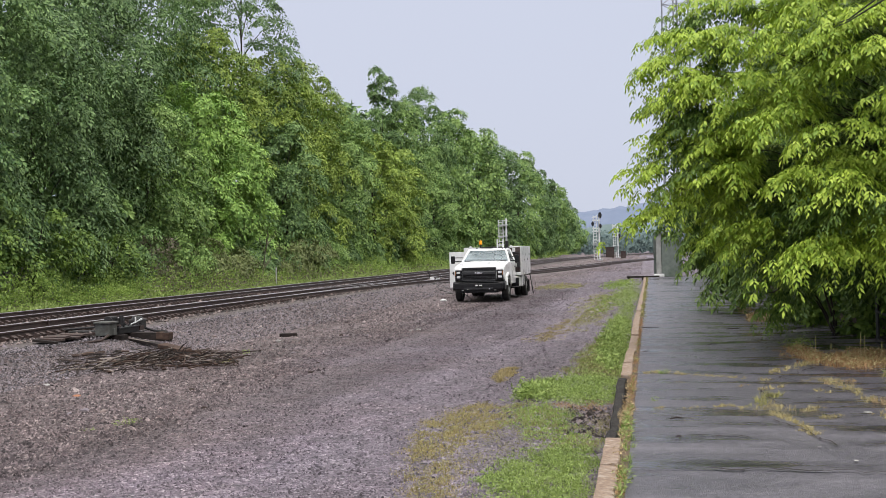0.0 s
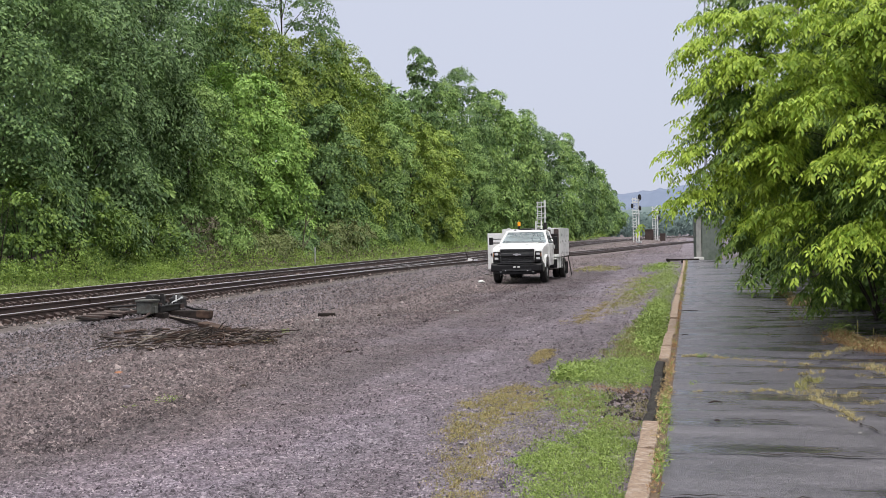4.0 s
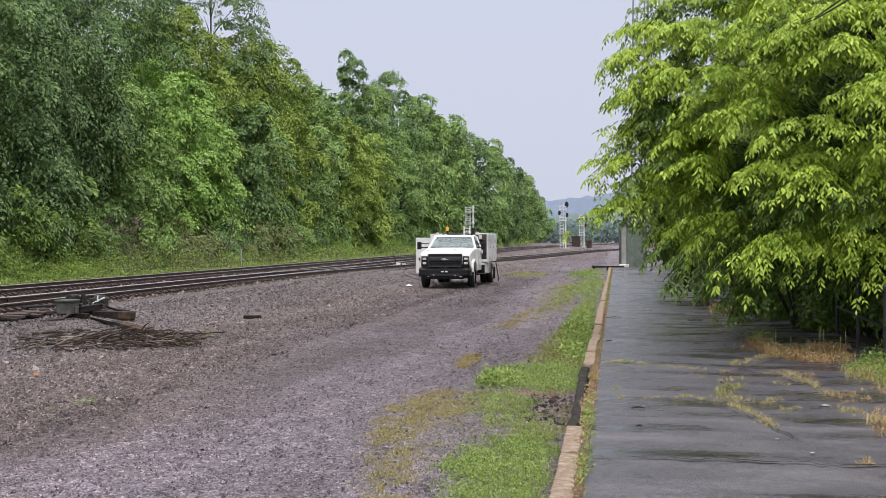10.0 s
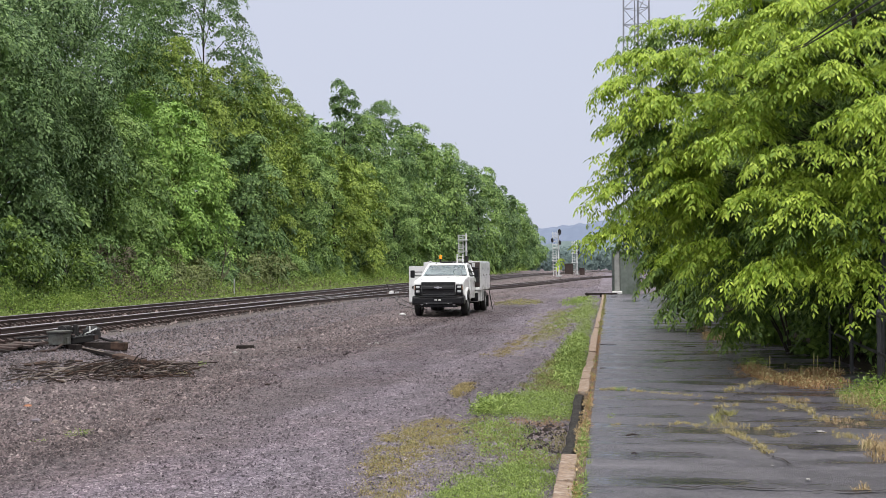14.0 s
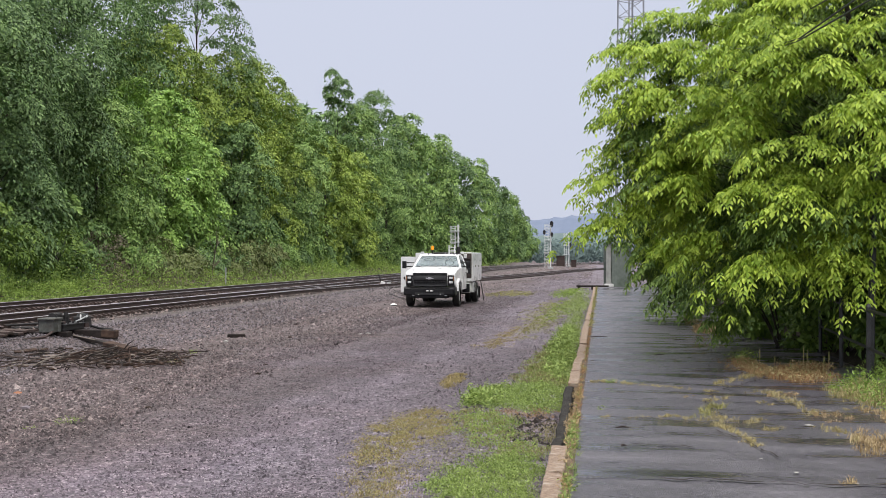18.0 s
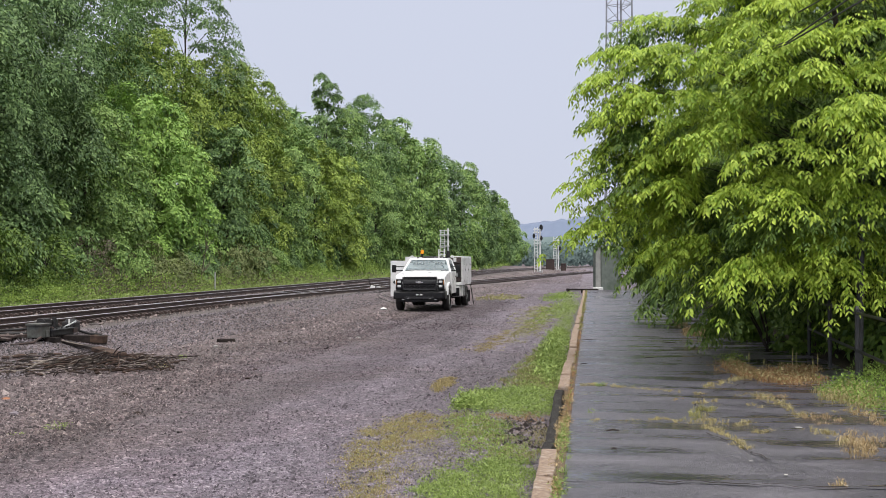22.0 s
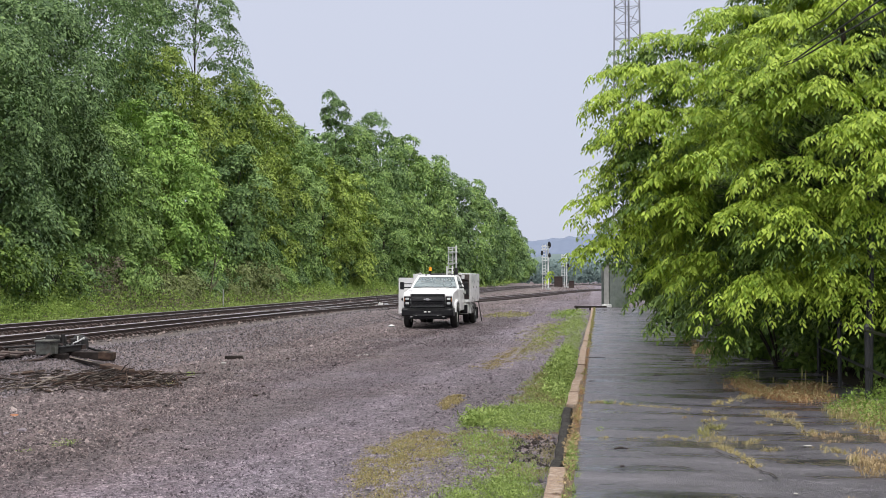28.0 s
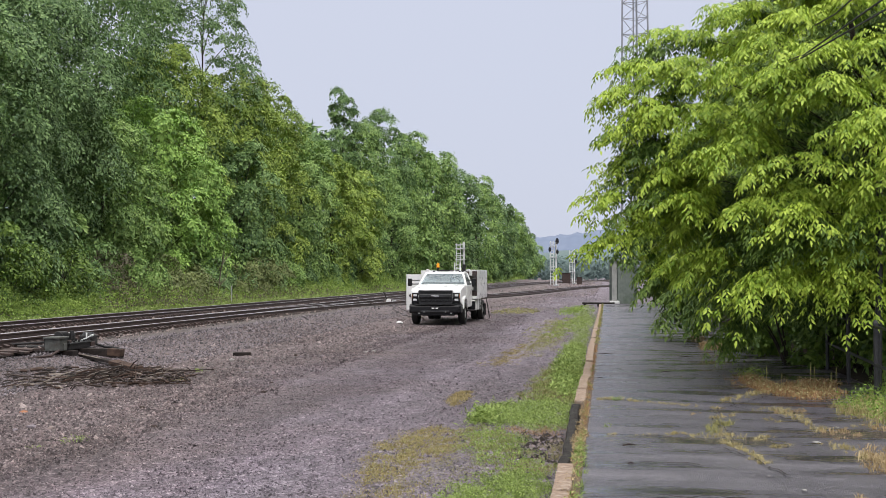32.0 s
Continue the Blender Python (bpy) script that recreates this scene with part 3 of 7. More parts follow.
# kerb of short lengths, one of them replaced by a black timber
KERBS = [(-6, 7.2, 0), (7.2, 8.55, 0), (8.57, 9.75, 0), (9.8, 14.6, 1), (14.65, 16.2, 0), (16.25, 18.1, 0), (18.2, 21.3, 0), (21.4, 25.0, 0), (25.1, 29.5, 0), (29.7, 34.5, 0), (34.6, 40.0, 0), (40.2, 46.0, 0), (46.2, 55.0, 0), (55.2, 64.6, 0)]
rng = random.Random(5)
for y0, y1, black in KERBS:
    bm = box(((0.105 if black else 0.14) + rng.uniform(-0.01, 0.01), y1 - y0, 0.26), (0, 0, 0), 0.03 if black else 0.018)
    bmesh.ops.subdivide_edges(bm, edges=[e for e in bm.edges if abs(e.verts[0].co.y - e.verts[1].co.y) > 0.5], cuts=max(3, int((y1 - y0) * 4)))
    for v in bm.verts:
        rough = 2.4 if black else 1.3
        v.co.x += 0.014 * rough * noise.noise((v.co.x * 4, v.co.y * 5 + y0, v.co.z * 4))
        v.co.z += 0.014 * rough * noise.noise((v.co.x * 4, v.co.y * 5 + y0, 7.0))
    k = part("kerb_stone" if not black else "kerb_timber", bm, TIMBER_BLACK if black else TIMBER_KERB, platform, "black rotting timber edge" if black else "")
    k.matrix_basis = pose(-0.36 - (0.03 if black else 0) + rng.uniform(-0.012, 0.012), (y0 + y1) / 2, 0.06 + rng.uniform(-0.01, 0.012) - (0.025 if black else 0), 0, rng.uniform(-3, 3), rng.uniform(-0.3, 0.3))
# thin open cracks


def strip(points, width, seed):
    """A thin, ragged, flat-lying strip along points."""
    rng = random.Random(seed)
    bm = bmesh.new()
    pairs = []
    for (xa, ya), (xb, yb) in zip(points, points[1:]):
        n = max(2, int(math.hypot(xb - xa, yb - ya) / 0.08))
        for i in range(n):
            x, y = xa + (xb - xa) * i / n, ya + (yb - ya) * i / n
            x, y = x + rng.uniform(-0.03, 0.03), y + rng.uniform(-0.05, 0.05)
            w = width * rng.uniform(0.1, 1.2)
            dx, dy = -(yb - ya), xb - xa
            q = w / 2 / math.hypot(dx, dy)
            pairs.append((bm.verts.new((x + dx * q, y + dy * q, 0.197)), bm.verts.new((x - dx * q, y - dy * q, 0.197))))
    for a, b in zip(pairs, pairs[1:]):
        bm.faces.new((a[0], b[0], b[1], a[1]))
    return bm


CRACKS = [[(0.5, 11.6), (1.0, 11.1), (1.3, 10.3), (1.5, 9.3)], [(1.4, 14.0), (1.2, 12.7), (1.35, 11.6)], [(1.6, 14.2), (2.1, 13.0), (2.6, 12.2), (3.4, 11.2)], [(1.4, 13.9), (2.4, 15.9)], [(2.0, 12.9), (3.0, 13.1), (3.8, 12.6)],
          [(0.3, 18.4), (1.0, 18.2), (1.7, 18.5)], [(0.5, 23.0), (1.6, 22.8)], [(2.0, 10.2), (3.2, 9.8), (3.8, 9.2)]]
for k, line in enumerate(CRACKS):
    part("crack", strip(line, 0.02, k), TIE_WOOD, platform)

for k, line in enumerate(([(0.35, 8.38), (0.9, 8.43), (1.5, 8.36), (2.6, 8.45), (3.8, 8.4)], [(-0.15, 7.0), (0.6, 7.03), (1.4, 6.98), (3.0, 7.04)], [(1.7, 12.35), (2.6, 12.1), (3.5, 12.0)], [(0.3, 9.9), (0.9, 9.85)])):
    part("crack", strip(line, 0.035, 40 + k), TIE_WOOD, platform)

# ---- railway ----
PROFILE = [(-0.075, 0), (0.075, 0), (0.07, 0.014), (0.012, 0.03), (0.010, 0.125), (0.034, 0.135), (0.036, 0.165), (0.026, 0.172), (-0.026, 0.172), (-0.036, 0.165), (-0.034, 0.135), (-0.010, 0.125), (-0.012, 0.03), (-0.07, 0.014)]


def rail(parent, xs_of, ys_list, top, shiny=True):
    """A rail along a line in the plan, its running surface a part of its own."""
    bm, head = bmesh.new(), bmesh.new()
    rings, tops = [], []
    for y in ys_list:
        x, t = float(xs_of(y)), top(y)
        rings.append([bm.verts.new((x + px, y, t - 0.172 + pz)) for px, pz in PROFILE])
        tops.append((head.verts.new((x - 0.028, y, t + 0.004)), head.verts.new((x + 0.028, y, t + 0.004)), head.verts.new((x + 0.034, y, t - 0.012)), head.verts.new((x - 0.034, y, t - 0.012))))
    n = len(PROFILE)
    for a, b in zip(rings, rings[1:]):
        for i in range(n):
            bm.faces.new((a[i], a[(i + 1) % n], b[(i + 1) % n], b[i])[::-1])
    for a, b in zip(tops, tops[1:]):
        for i in range(4):
            head.faces.new((a[i], b[i], b[(i + 1) % 4], a[(i + 1) % 4]))
    bm.faces.new(rings[0]); bm.faces.new(rings[-1][::-1])
    r = part("rail", bm, RAIL_RUST, parent)
    if shiny:
        part("running_surface", head, RAIL_HEAD, r, "worn bright rail head")
    else:
        head.free()


RAIL_TOP = 0.5
far_ys = sorted(set(list(range(-10, 130, 10)) + list(range(130, 430, 10))))
main = [("near", -13.10), ("far", -16.85)]
for which, x_near in main:
    t = thing("railway_track", "railway track with rust-brown rails on dark wooden ties" if which == "near" else "farther railway track with rusty rails beside tall grass", "railway track", (0, 0, 0), group="railway tracks")
    t["kind"] = "structure"
    for off in (0.0, -1.51):
        rail(t, lambda y, o=off, q=x_near: q + o + bend_of(y), far_ys, lambda y: RAIL_TOP)
    bed_v, n_y = [], len(far_ys)
    for y in far_ys:
        for dx, z in ((-3.1, 0.2), (-2.35, 0.305), (0.80, 0.305), (1.6, 0.2)):
            bed_v.append((x_near + dx + float(bend_of(y)), y, z))
    bed_f = [(4 * j + i, 4 * j + i + 1, 4 * j + i + 5, 4 * j + i + 4) for j in range(n_y - 1) for i in range(3)]
    tagged(sheet("ballast_bed", bed_v, bed_f, BALLAST_DARK, t), "dirty dark ballast bed")
    tie = box((2.6, 0.23, 0.18), (0, 0, 0), 0.012)
    ties_me = None
    rng = random.Random(8)
    y = 16.0
    while y < 118:
        if ties_me is None:
            ob = part("tie", tie, TIE_WOOD, t)
            ties_me = ob.data
        else:
            ob = new("tie", ties_me)
            ob.parent = t
        ob.matrix_basis = pose(x_near - 0.755 + rng.uniform(-0.04, 0.04), y, RAIL_TOP - 0.172 - 0.09 - 0.012, 0, 0, rng.uniform(-1, 1))
        y += 0.56
    plate = bmesh.new()
    y = 16.0
    while y < 70:
        for off in (0.0, -1.51):
            box((0.34, 0.19, 0.02), (x_near + off, y, RAIL_TOP - 0.172), 0, (0, 0, 0), plate)
            box((0.03, 0.03, 0.05), (x_near + off + 0.11, y + 0.04, RAIL_TOP - 0.15), 0, (0, 0, 0), plate)
        y += 0.56
    part("tie_plates", plate, RAIL_RUST, t, "rusty tie plates and spikes")["kind"] = "stuff"
    anchors = bmesh.new()
    rng = random.Random(12)
    y = 17.0
    while y < 46:
        box((0.13, 0.10, 0.10), (x_near + 0.12, y + rng.uniform(-0.05, 0.05), RAIL_TOP - 0.15), 0, (0, 20, rng.uniform(-20, 20)), anchors)
        y += 0.28
    part("rail_anchors", anchors, RAIL_RUST, t, "rusty rail anchors")["kind"] = "stuff"

# the diverging siding
turnout = thing("railway_siding", "siding that branches off the near track on rusty rails", "railway track", (0, 0, 0), group="railway tracks")
turnout["kind"] = "structure"


def siding(y):
    y = float(y)
    if y < 30:
        return -13.10 - 0.06
    s = -13.16 + 0.0013 * min(y - 30, 45) ** 2 + 0.105 * max(0, y - 75)
    if y > 120:
        s = -13.16 + 0.0013 * 2025 + 0.105 * 45 + 0.105 * (y - 120) * 0.6 + 0.0010 * (y - 120) ** 2
    return s


sid_ys = list(range(24, 130, 4)) + list(range(130, 330, 12))
for off in (0.0, -1.51):
    rail(turnout, lambda y, o=off: siding(y) + o + (0.12 if o < 0 else 0.0) * max(0, 1 - (y - 24) / 20), sid_ys, lambda y: RAIL_TOP - 0.004 - 0.22 * min(1, max(0, (y - 45) / 50)))
long_ties = bmesh.new()
y = 46.0
while y < 190:
    box((2.6, 0.23, 0.16), (siding(y) - 0.755, y, RAIL_TOP - 0.27 - 0.22 * min(1, max(0, (y - 45) / 50))), 0, (0, 0, -4), long_ties)
    y += 0.6
part("ties", long_ties, TIE_WOOD, turnout)["kind"] = "stuff"
bed = bmesh.new()
rows_b = []
for y in sid_ys:
    c, t = siding(y) - 0.755, -0.22 * min(1, max(0, (y - 45) / 50))
    rows_b.append([bed.verts.new((c + dx, y, z + (t if z > 0.1 else 0))) for dx, z in ((-2.6, -0.05), (-1.7, 0.27), (1.7, 0.27), (2.9, -0.05))])
for a, b in zip(rows_b, rows_b[1:]):
    for i in range(3):
        bed.faces.new((a[i], a[i + 1], b[i + 1], b[i]))
part("ballast_bed", bed, GRAVEL, turnout, "grey ballast bed of the siding")

# ---- trees ----


def lumps_on(rng, centre, radii, n, size, low=-0.75):
    """Boughs of a crown: centres spread over an uneven ellipsoid, and their sizes."""
    d = unit(rng.normal(size=(n * 3, 3)))
    d = d[d[:, 2] > low][:n]
    r = rng.uniform(0.55, 1.0, len(d)) ** 0.5
    wob = np.array([0.82 + 0.36 * noise.noise(Vector(q * 1.7) + Vector((centre[0], centre[1], 3.0))) for q in d])
    c = np.asarray(centre) + d * np.asarray(radii) * (r * wob)[:, None]
    s = size * rng.uniform(0.65, 1.35, len(d))
    return c, s, d


def masses_on(rng, centre, radii, masses, size, open_side=False):
    """Leaf masses round a tall crown, which overhang one another: centres, sizes and ways out. At the edge of a wood
    the shaded side towards the wood stays bare."""
    i = np.arange(masses)
    u = -0.96 + 1.94 * (i + rng.uniform(0, 1, masses)) / masses
    a = i * 2.39996 + rng.normal(size=masses) * 0.4
    ring = np.sqrt(np.clip(1 - np.abs(u) ** 2.6, 0.04, 1))
    d = np.stack([np.cos(a) * ring, np.sin(a) * ring, u], 1)
    c = np.asarray(centre) + d * np.asarray(radii) * rng.uniform(0.6, 1.16, masses)[:, None]
    c[:, 2] = np.asarray(centre)[2] + u * radii[2]
    s = size * rng.uniform(0.65, 1.4, masses) * (0.72 + 0.28 * ring)
    keep = (d[:, 0] - 0.5 * d[:, 1] > -0.25) | (u > 0.62) | (not open_side)
    return c[keep], s[keep], unit(d * np.array([1, 1, 0.6]))[keep]


def sprays(name, rng, masses, per_mass, per_spray, leaf, mat, parent, droop=0.35, size=0.40):
    """Drooping fans of leaves over the upper and outer side of each leaf mass; the hollows between stay open."""
    c, s, d = masses
    up = np.array([0, 0, 1.0])
    w = np.repeat(np.arange(len(c)), per_mass)
    n = len(w)
    q = rng.normal(size=(n, 3)) + d[w] * 0.75 + up * 0.5
    q[:, 2] = np.where(q[:, 2] < -0.25, -q[:, 2], q[:, 2])
    q = unit(q)
    mid = c[w] + q * (s[w] * rng.uniform(0.72, 1.02, n))[:, None] * np.array([1, 1, 0.8])
    face = unit(q + up * 0.3 + rng.normal(size=(n, 3)) * 0.18)
    ahead = unit(q + d[w] * 0.5 - up * 0.25 + rng.normal(size=(n, 3)) * 0.35)
    ahead = unit(ahead - face * np.sum(ahead * face, 1, keepdims=True))
    side = np.cross(face, ahead)
    wide = s[w] * size * rng.uniform(0.6, 1.4, n)
    k = np.repeat(np.arange(n), per_spray)
    m = len(k)
    r, th = np.sqrt(rng.uniform(0, 1, m)), rng.uniform(0, 6.2832, m)
    al, ac = r * np.cos(th), r * np.sin(th)
    ac = ac * (0.85 - 0.35 * al)
    p = mid[k] + (ahead[k] * (al * 1.3)[:, None] + side[k] * ac[:, None] + face[k] * (rng.normal(size=m) * 0.10)[:, None] - up * (droop * np.clip(al + 0.4, 0, 2) ** 2)[:, None]) * wide[k][:, None]
    f = unit(face[k] + ahead[k] * np.clip(al, 0, 1)[:, None] * 0.45 + rng.normal(size=(m, 3)) * 0.24)
    a = unit(ahead[k] * (0.5 + al)[:, None] + side[k] * ac[:, None] * 1.3 + rng.normal(size=(m, 3)) * 0.35 - up * 0.35)
    L = leaf * rng.uniform(0.6, 1.4, m)
    v, tri = leaf_arrays(p, a, f, L, L * rng.uniform(0.42, 0.66, m))
    return sheet(name, v, tri, mat, parent)


def crown(name, rng, lumps, per_lump, leaf, mat, parent, flat=0.65, droop=0.25):
    """Leaves over the upper shell of each bough, facing out and up."""
    c, s, d = lumps
    n = len(c) * per_lump
    which = np.repeat(np.arange(len(c)), per_lump)
    q = unit(rng.normal(size=(n, 3)) + np.array([0, 0, 0.6]) + d[which] * 0.5)
    r = np.where(rng.uniform(0, 1, n) < 0.8, rng.uniform(0.8, 1.06, n), rng.uniform(0.3, 0.9, n))
    p = c[which] + q * (s[which] * r)[:, None] * np.array([1, 1, flat])
    face = unit(q * 0.45 + d[which] * 0.75 + rng.normal(size=(n, 3)) * 0.22 + np.array([0, 0, 0.3]))
    ahead = unit(np.cross(face, rng.normal(size=(n, 3))) + q * 0.5 - np.array([0, 0, droop]))
    L = leaf * rng.uniform(0.6, 1.4, n)
    v, f = leaf_arrays(p, ahead, face, L, L * rng.uniform(0.4, 0.65, n))
    return sheet(name, v, f, mat, parent)


def far_tree(seed, x, y, height, width, mat, n_masses, per_mass, per_spray, leaf, label, low=0.0, open_top=False, droop=0.35):
    rng = np.random.default_rng(seed)
    z0 = float(ground_z(x, y)) - 0.1
    t = thing("tree", label, "tree", (x, y, z0), group="trees beyond the tracks")
    size = width * (0.23 if open_top else 0.27) + (0.0 if open_top else 0.25)
    tall = height * (1 - low) / 2
    c, s, d = masses_on(rng, (0, 0, height * low + tall), (width * 0.74, width * 0.74, tall - size * 0.55), n_masses, size, True)
    n_masses = len(c)
    top = height * (0.9 if open_top else 0.66)
    part("trunk", tube([(0, 0, 0), (0.12, 0, height * 0.3), (-0.1, 0.1, height * 0.5), (0.05, 0.1, top)], [0.22, 0.17, 0.11, 0.02], 7), BARK, t)
    for k in range(3, n_masses, max(1, n_masses // (18 if open_top else 6))):
        p = c[k]
        zz = max(height * 0.12, min(p[2] - 0.9 - 0.7 * math.hypot(p[0], p[1]), top * 0.92))
        part("limb", tube([(0, 0, zz), (p[0] * 0.5 + 0.1, p[1] * 0.5, zz + (p[2] - zz) * 0.62), tuple(p)], [0.05, 0.03, 0.01], 5), BARK, t)
    sprays("crown", rng, (c, s, d), per_mass, per_spray, leaf, mat, t, droop)
    if not open_top:
        inner = c * np.array([0.5, 0.5, 0.92]) + rng.normal(size=c.shape) * 0.2
        sprays("inner_leaves", rng, (inner, s * 1.15, d), 7, 10, leaf * 1.45, mat, t, droop)
    return t


FAR_LABEL = {"deep": "tall dark green broadleaf tree in dense leaf", "green": "broadleaf tree in full green leaf", "light": "broadleaf tree in yellow-green leaf", "fresh": "low spreading tree with bright fresh green leaves",
             "grey": "tall grey-green tree with drooping foliage", "olive": "olive green half-bare tree"}
FAR_MAT = {"deep": LEAF_DEEP, "green": LEAF_GREEN, "light": LEAF_LIGHT, "fresh": LEAF_FRESH, "grey": LEAF_GREY, "olive": LEAF_OLIVE}
# Past 125 m only green and grey tones, picked to suggest haze.
# x, y, height, width, colour
WOOD = [(-26.0, 36, 14.0, 4.6, "deep"), (-25.4, 41, 12.0, 3.4, "grey"), (-26.8, 47, 14.6, 4.2, "grey"), (-29.5, 48, 19, 5.2, "deep"), (-29.6, 54, 22.0, 4.6, "deep"), (-30.5, 61, 25.0, 5.2, "deep"), (-31.5, 69, 23.0, 4.0, "deep"), (-29.8, 66, 16.0, 3.0, "light"), (-25.4, 51.5, 9.5, 2.6, "green"),
        (-26.2, 59, 11.6, 3.5, "fresh"), (-24.6, 62.5, 8.8, 2.3, "fresh"), (-28.8, 68, 16.6, 3.4, "light"), (-28.9, 74, 24.0, 4.4, "grey"), (-26.8, 75, 16.6, 3.6, "light"), (-26.2, 82, 16.4, 3.0, "light"), (-24.9, 71, 10.8, 2.6, "deep"),
        (-25.6, 88, 13.6, 3.2, "green"), (-24.8, 95, 12.6, 3.0, "light"), (-29.0, 92, 13.5, 4.0, "deep"), (-24.0, 101, 11.6, 2.8, "light"), (-27.0, 108, 20.8, 2.1, "deep"), (-25.4, 111, 17.6, 3.4, "green"), (-25.5, 121, 20.6, 4.0, "deep"), (-23.6, 117, 10.5, 3.0, "green"),
        (-24.4, 132, 19.8, 3.8, "green"), (-23.0, 145, 18.8, 4.0, "green"), (-22.8, 161, 18.2, 4.4, "grey"), (-21.8, 180, 18.8, 4.6, "green"), (-21.4, 204, 17.6, 4.8, "grey"), (-21.4, 230, 16.2, 5.0, "green"), (-22.0, 262, 14.0, 5.0, "grey"), (-22.4, 298, 11.4, 5.5, "green")]
for k, (x, y, h, w, tone) in enumerate(WOOD):
    open_top = tone == "grey" and h > 20
    n_masses, per_mass, per_spray, leaf = (min(60, int(14 + w * h * 0.75)), 16, 30, 0.20) if y < 84 else ((min(50, int(14 + w * h * 0.65)), 15, 32, 0.225) if y < 125 else (44, 14, 20, 0.36))
    if y < 56:
        per_mass, per_spray, leaf = 20, 44, 0.155
    if open_top:
        n_masses, per_mass, per_spray, leaf = 130, 11, 28, 0.19
    far_tree(100 + k, x, y, h, w, FAR_MAT[tone], n_masses, per_mass, per_spray, leaf, FAR_LABEL[tone], low=0.22 if (y, tone) == (47, "grey") else 0.0, open_top=open_top, droop=0.8 if tone == "grey" and not open_top else 0.3)
# the deeper woods behind
BACK = [(-33, 34), (-35, 44), (-36, 53), (-35, 63), (-36, 74), (-35, 86), (-35, 98), (-34, 110), (-34, 124), (-33, 140), (-32, 158), (-31, 178), (-31, 200), (-30, 225)]
for k, (x, y) in enumerate(BACK):
    far_tree(160 + k, x, y, 13.0 + (k * 7) % 3 + (3.5 if 95 < y < 190 else 0.0), 5.5, LEAF_DEEP, 26, 7, 12, 0.8, FAR_LABEL["deep"])

# shrubs along the foot of the trees


def shrub(seed, x, y, height, width, mat, per, leaf, label, name="shrub", group="shrubs under the trees", n_l=10):
    rng = np.random.default_rng(seed)
    t = thing(name, label, "shrub", (x, y, float(ground_z(x, y)) - 0.05), group=group)
    for k in range(5):
        a, e = rng.uniform(0, 6.28), width * rng.uniform(0.2, 0.7)
        tube([(0, 0, 0), (math.cos(a) * e * 0.4, math.sin(a) * e * 0.4, height * 0.4), (math.cos(a) * e, math.sin(a) * e, height * 0.85)], [0.03, 0.02, 0.006], 5, stem := bmesh.new())
        part("stem", stem, BARK if mat is not TWIG_DRY else TWIG_DRY, t)
    sprays("foliage", rng, masses_on(rng, (0, 0, height * 0.5), (width * 0.7, width * 0.7, height * 0.4), n_l, width * 0.42, True), 14, per, leaf, mat, t)
    return t


rng0 = random.Random(21)
y, k = 30.0, 0
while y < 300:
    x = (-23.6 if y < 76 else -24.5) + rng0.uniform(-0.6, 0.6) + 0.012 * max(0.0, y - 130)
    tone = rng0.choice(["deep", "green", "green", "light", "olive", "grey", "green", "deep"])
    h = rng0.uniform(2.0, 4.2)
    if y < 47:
        # Deep shade at the foot of the woods, given as a darker leaf.
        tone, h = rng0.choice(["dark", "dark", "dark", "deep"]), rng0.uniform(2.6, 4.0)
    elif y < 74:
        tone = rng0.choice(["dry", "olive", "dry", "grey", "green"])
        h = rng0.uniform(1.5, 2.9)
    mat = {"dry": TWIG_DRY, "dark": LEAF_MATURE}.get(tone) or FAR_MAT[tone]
    shrub(300 + k, x, y, h, rng0.uniform(1.2, 2.0), mat, 24 if y < 90 else 11, (0.09 if tone == "dry" else 0.145) if y < 90 else 0.36, {"dry": "dry brown bare-twigged shrub", "olive": "olive green straggly shrub", "dark": "dense green shrub, leaves coloured dark for shade under the woods"}.get(tone, "leafy green shrub at the edge of the woods"))
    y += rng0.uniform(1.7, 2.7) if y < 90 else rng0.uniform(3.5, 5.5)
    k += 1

y, k = 33.0, 0
while y < 310:
    tone = rng0.choice(["deep", "green", "deep", "grey", "green"])
    shrub(400 + k, -25.9 + rng0.uniform(-0.6, 0.6) + 0.012 * max(0.0, y - 130), y, rng0.uniform(4.0, 6.5), rng0.uniform(1.9, 2.6), FAR_MAT[tone], 18 if y < 90 else 12, 0.28 if y < 90 else 0.5, "tall green undergrowth under the trees", name="undergrowth", group="undergrowth", n_l=7)
    y += rng0.uniform(3.2, 4.4) if y < 90 else rng0.uniform(6, 8)
    k += 1

sapling = thing("bare_sapling", "pale bare-twigged sapling at the edge of the woods", "tree", (-22.2, 59.0, 0.3))
rng1 = random.Random(4)
part("stem", tube([(0, 0, 0), (0.15, 0, 0.9), (0.3, 0, 1.9), (0.55, 0, 3.0)], [0.05, 0.045, 0.03, 0.01], 6), TWIG_DRY, sapling)
for k in range(9):
    z, a = rng1.uniform(0.7, 2.6), rng1.uniform(0, 6.28)
    l = rng1.uniform(0.5, 1.2)
    part("twig", tube([(0.16 * z, 0, z), (0.16 * z + l * 0.5 * math.cos(a), l * 0.5 * math.sin(a), z + l * 0.5), (0.16 * z + l * 0.7 * math.cos(a), l * 0.7 * math.sin(a), z + l)], [0.022, 0.015, 0.005], 5), TWIG_DRY, sapling)

# ---- the wall of foliage by the platform ----


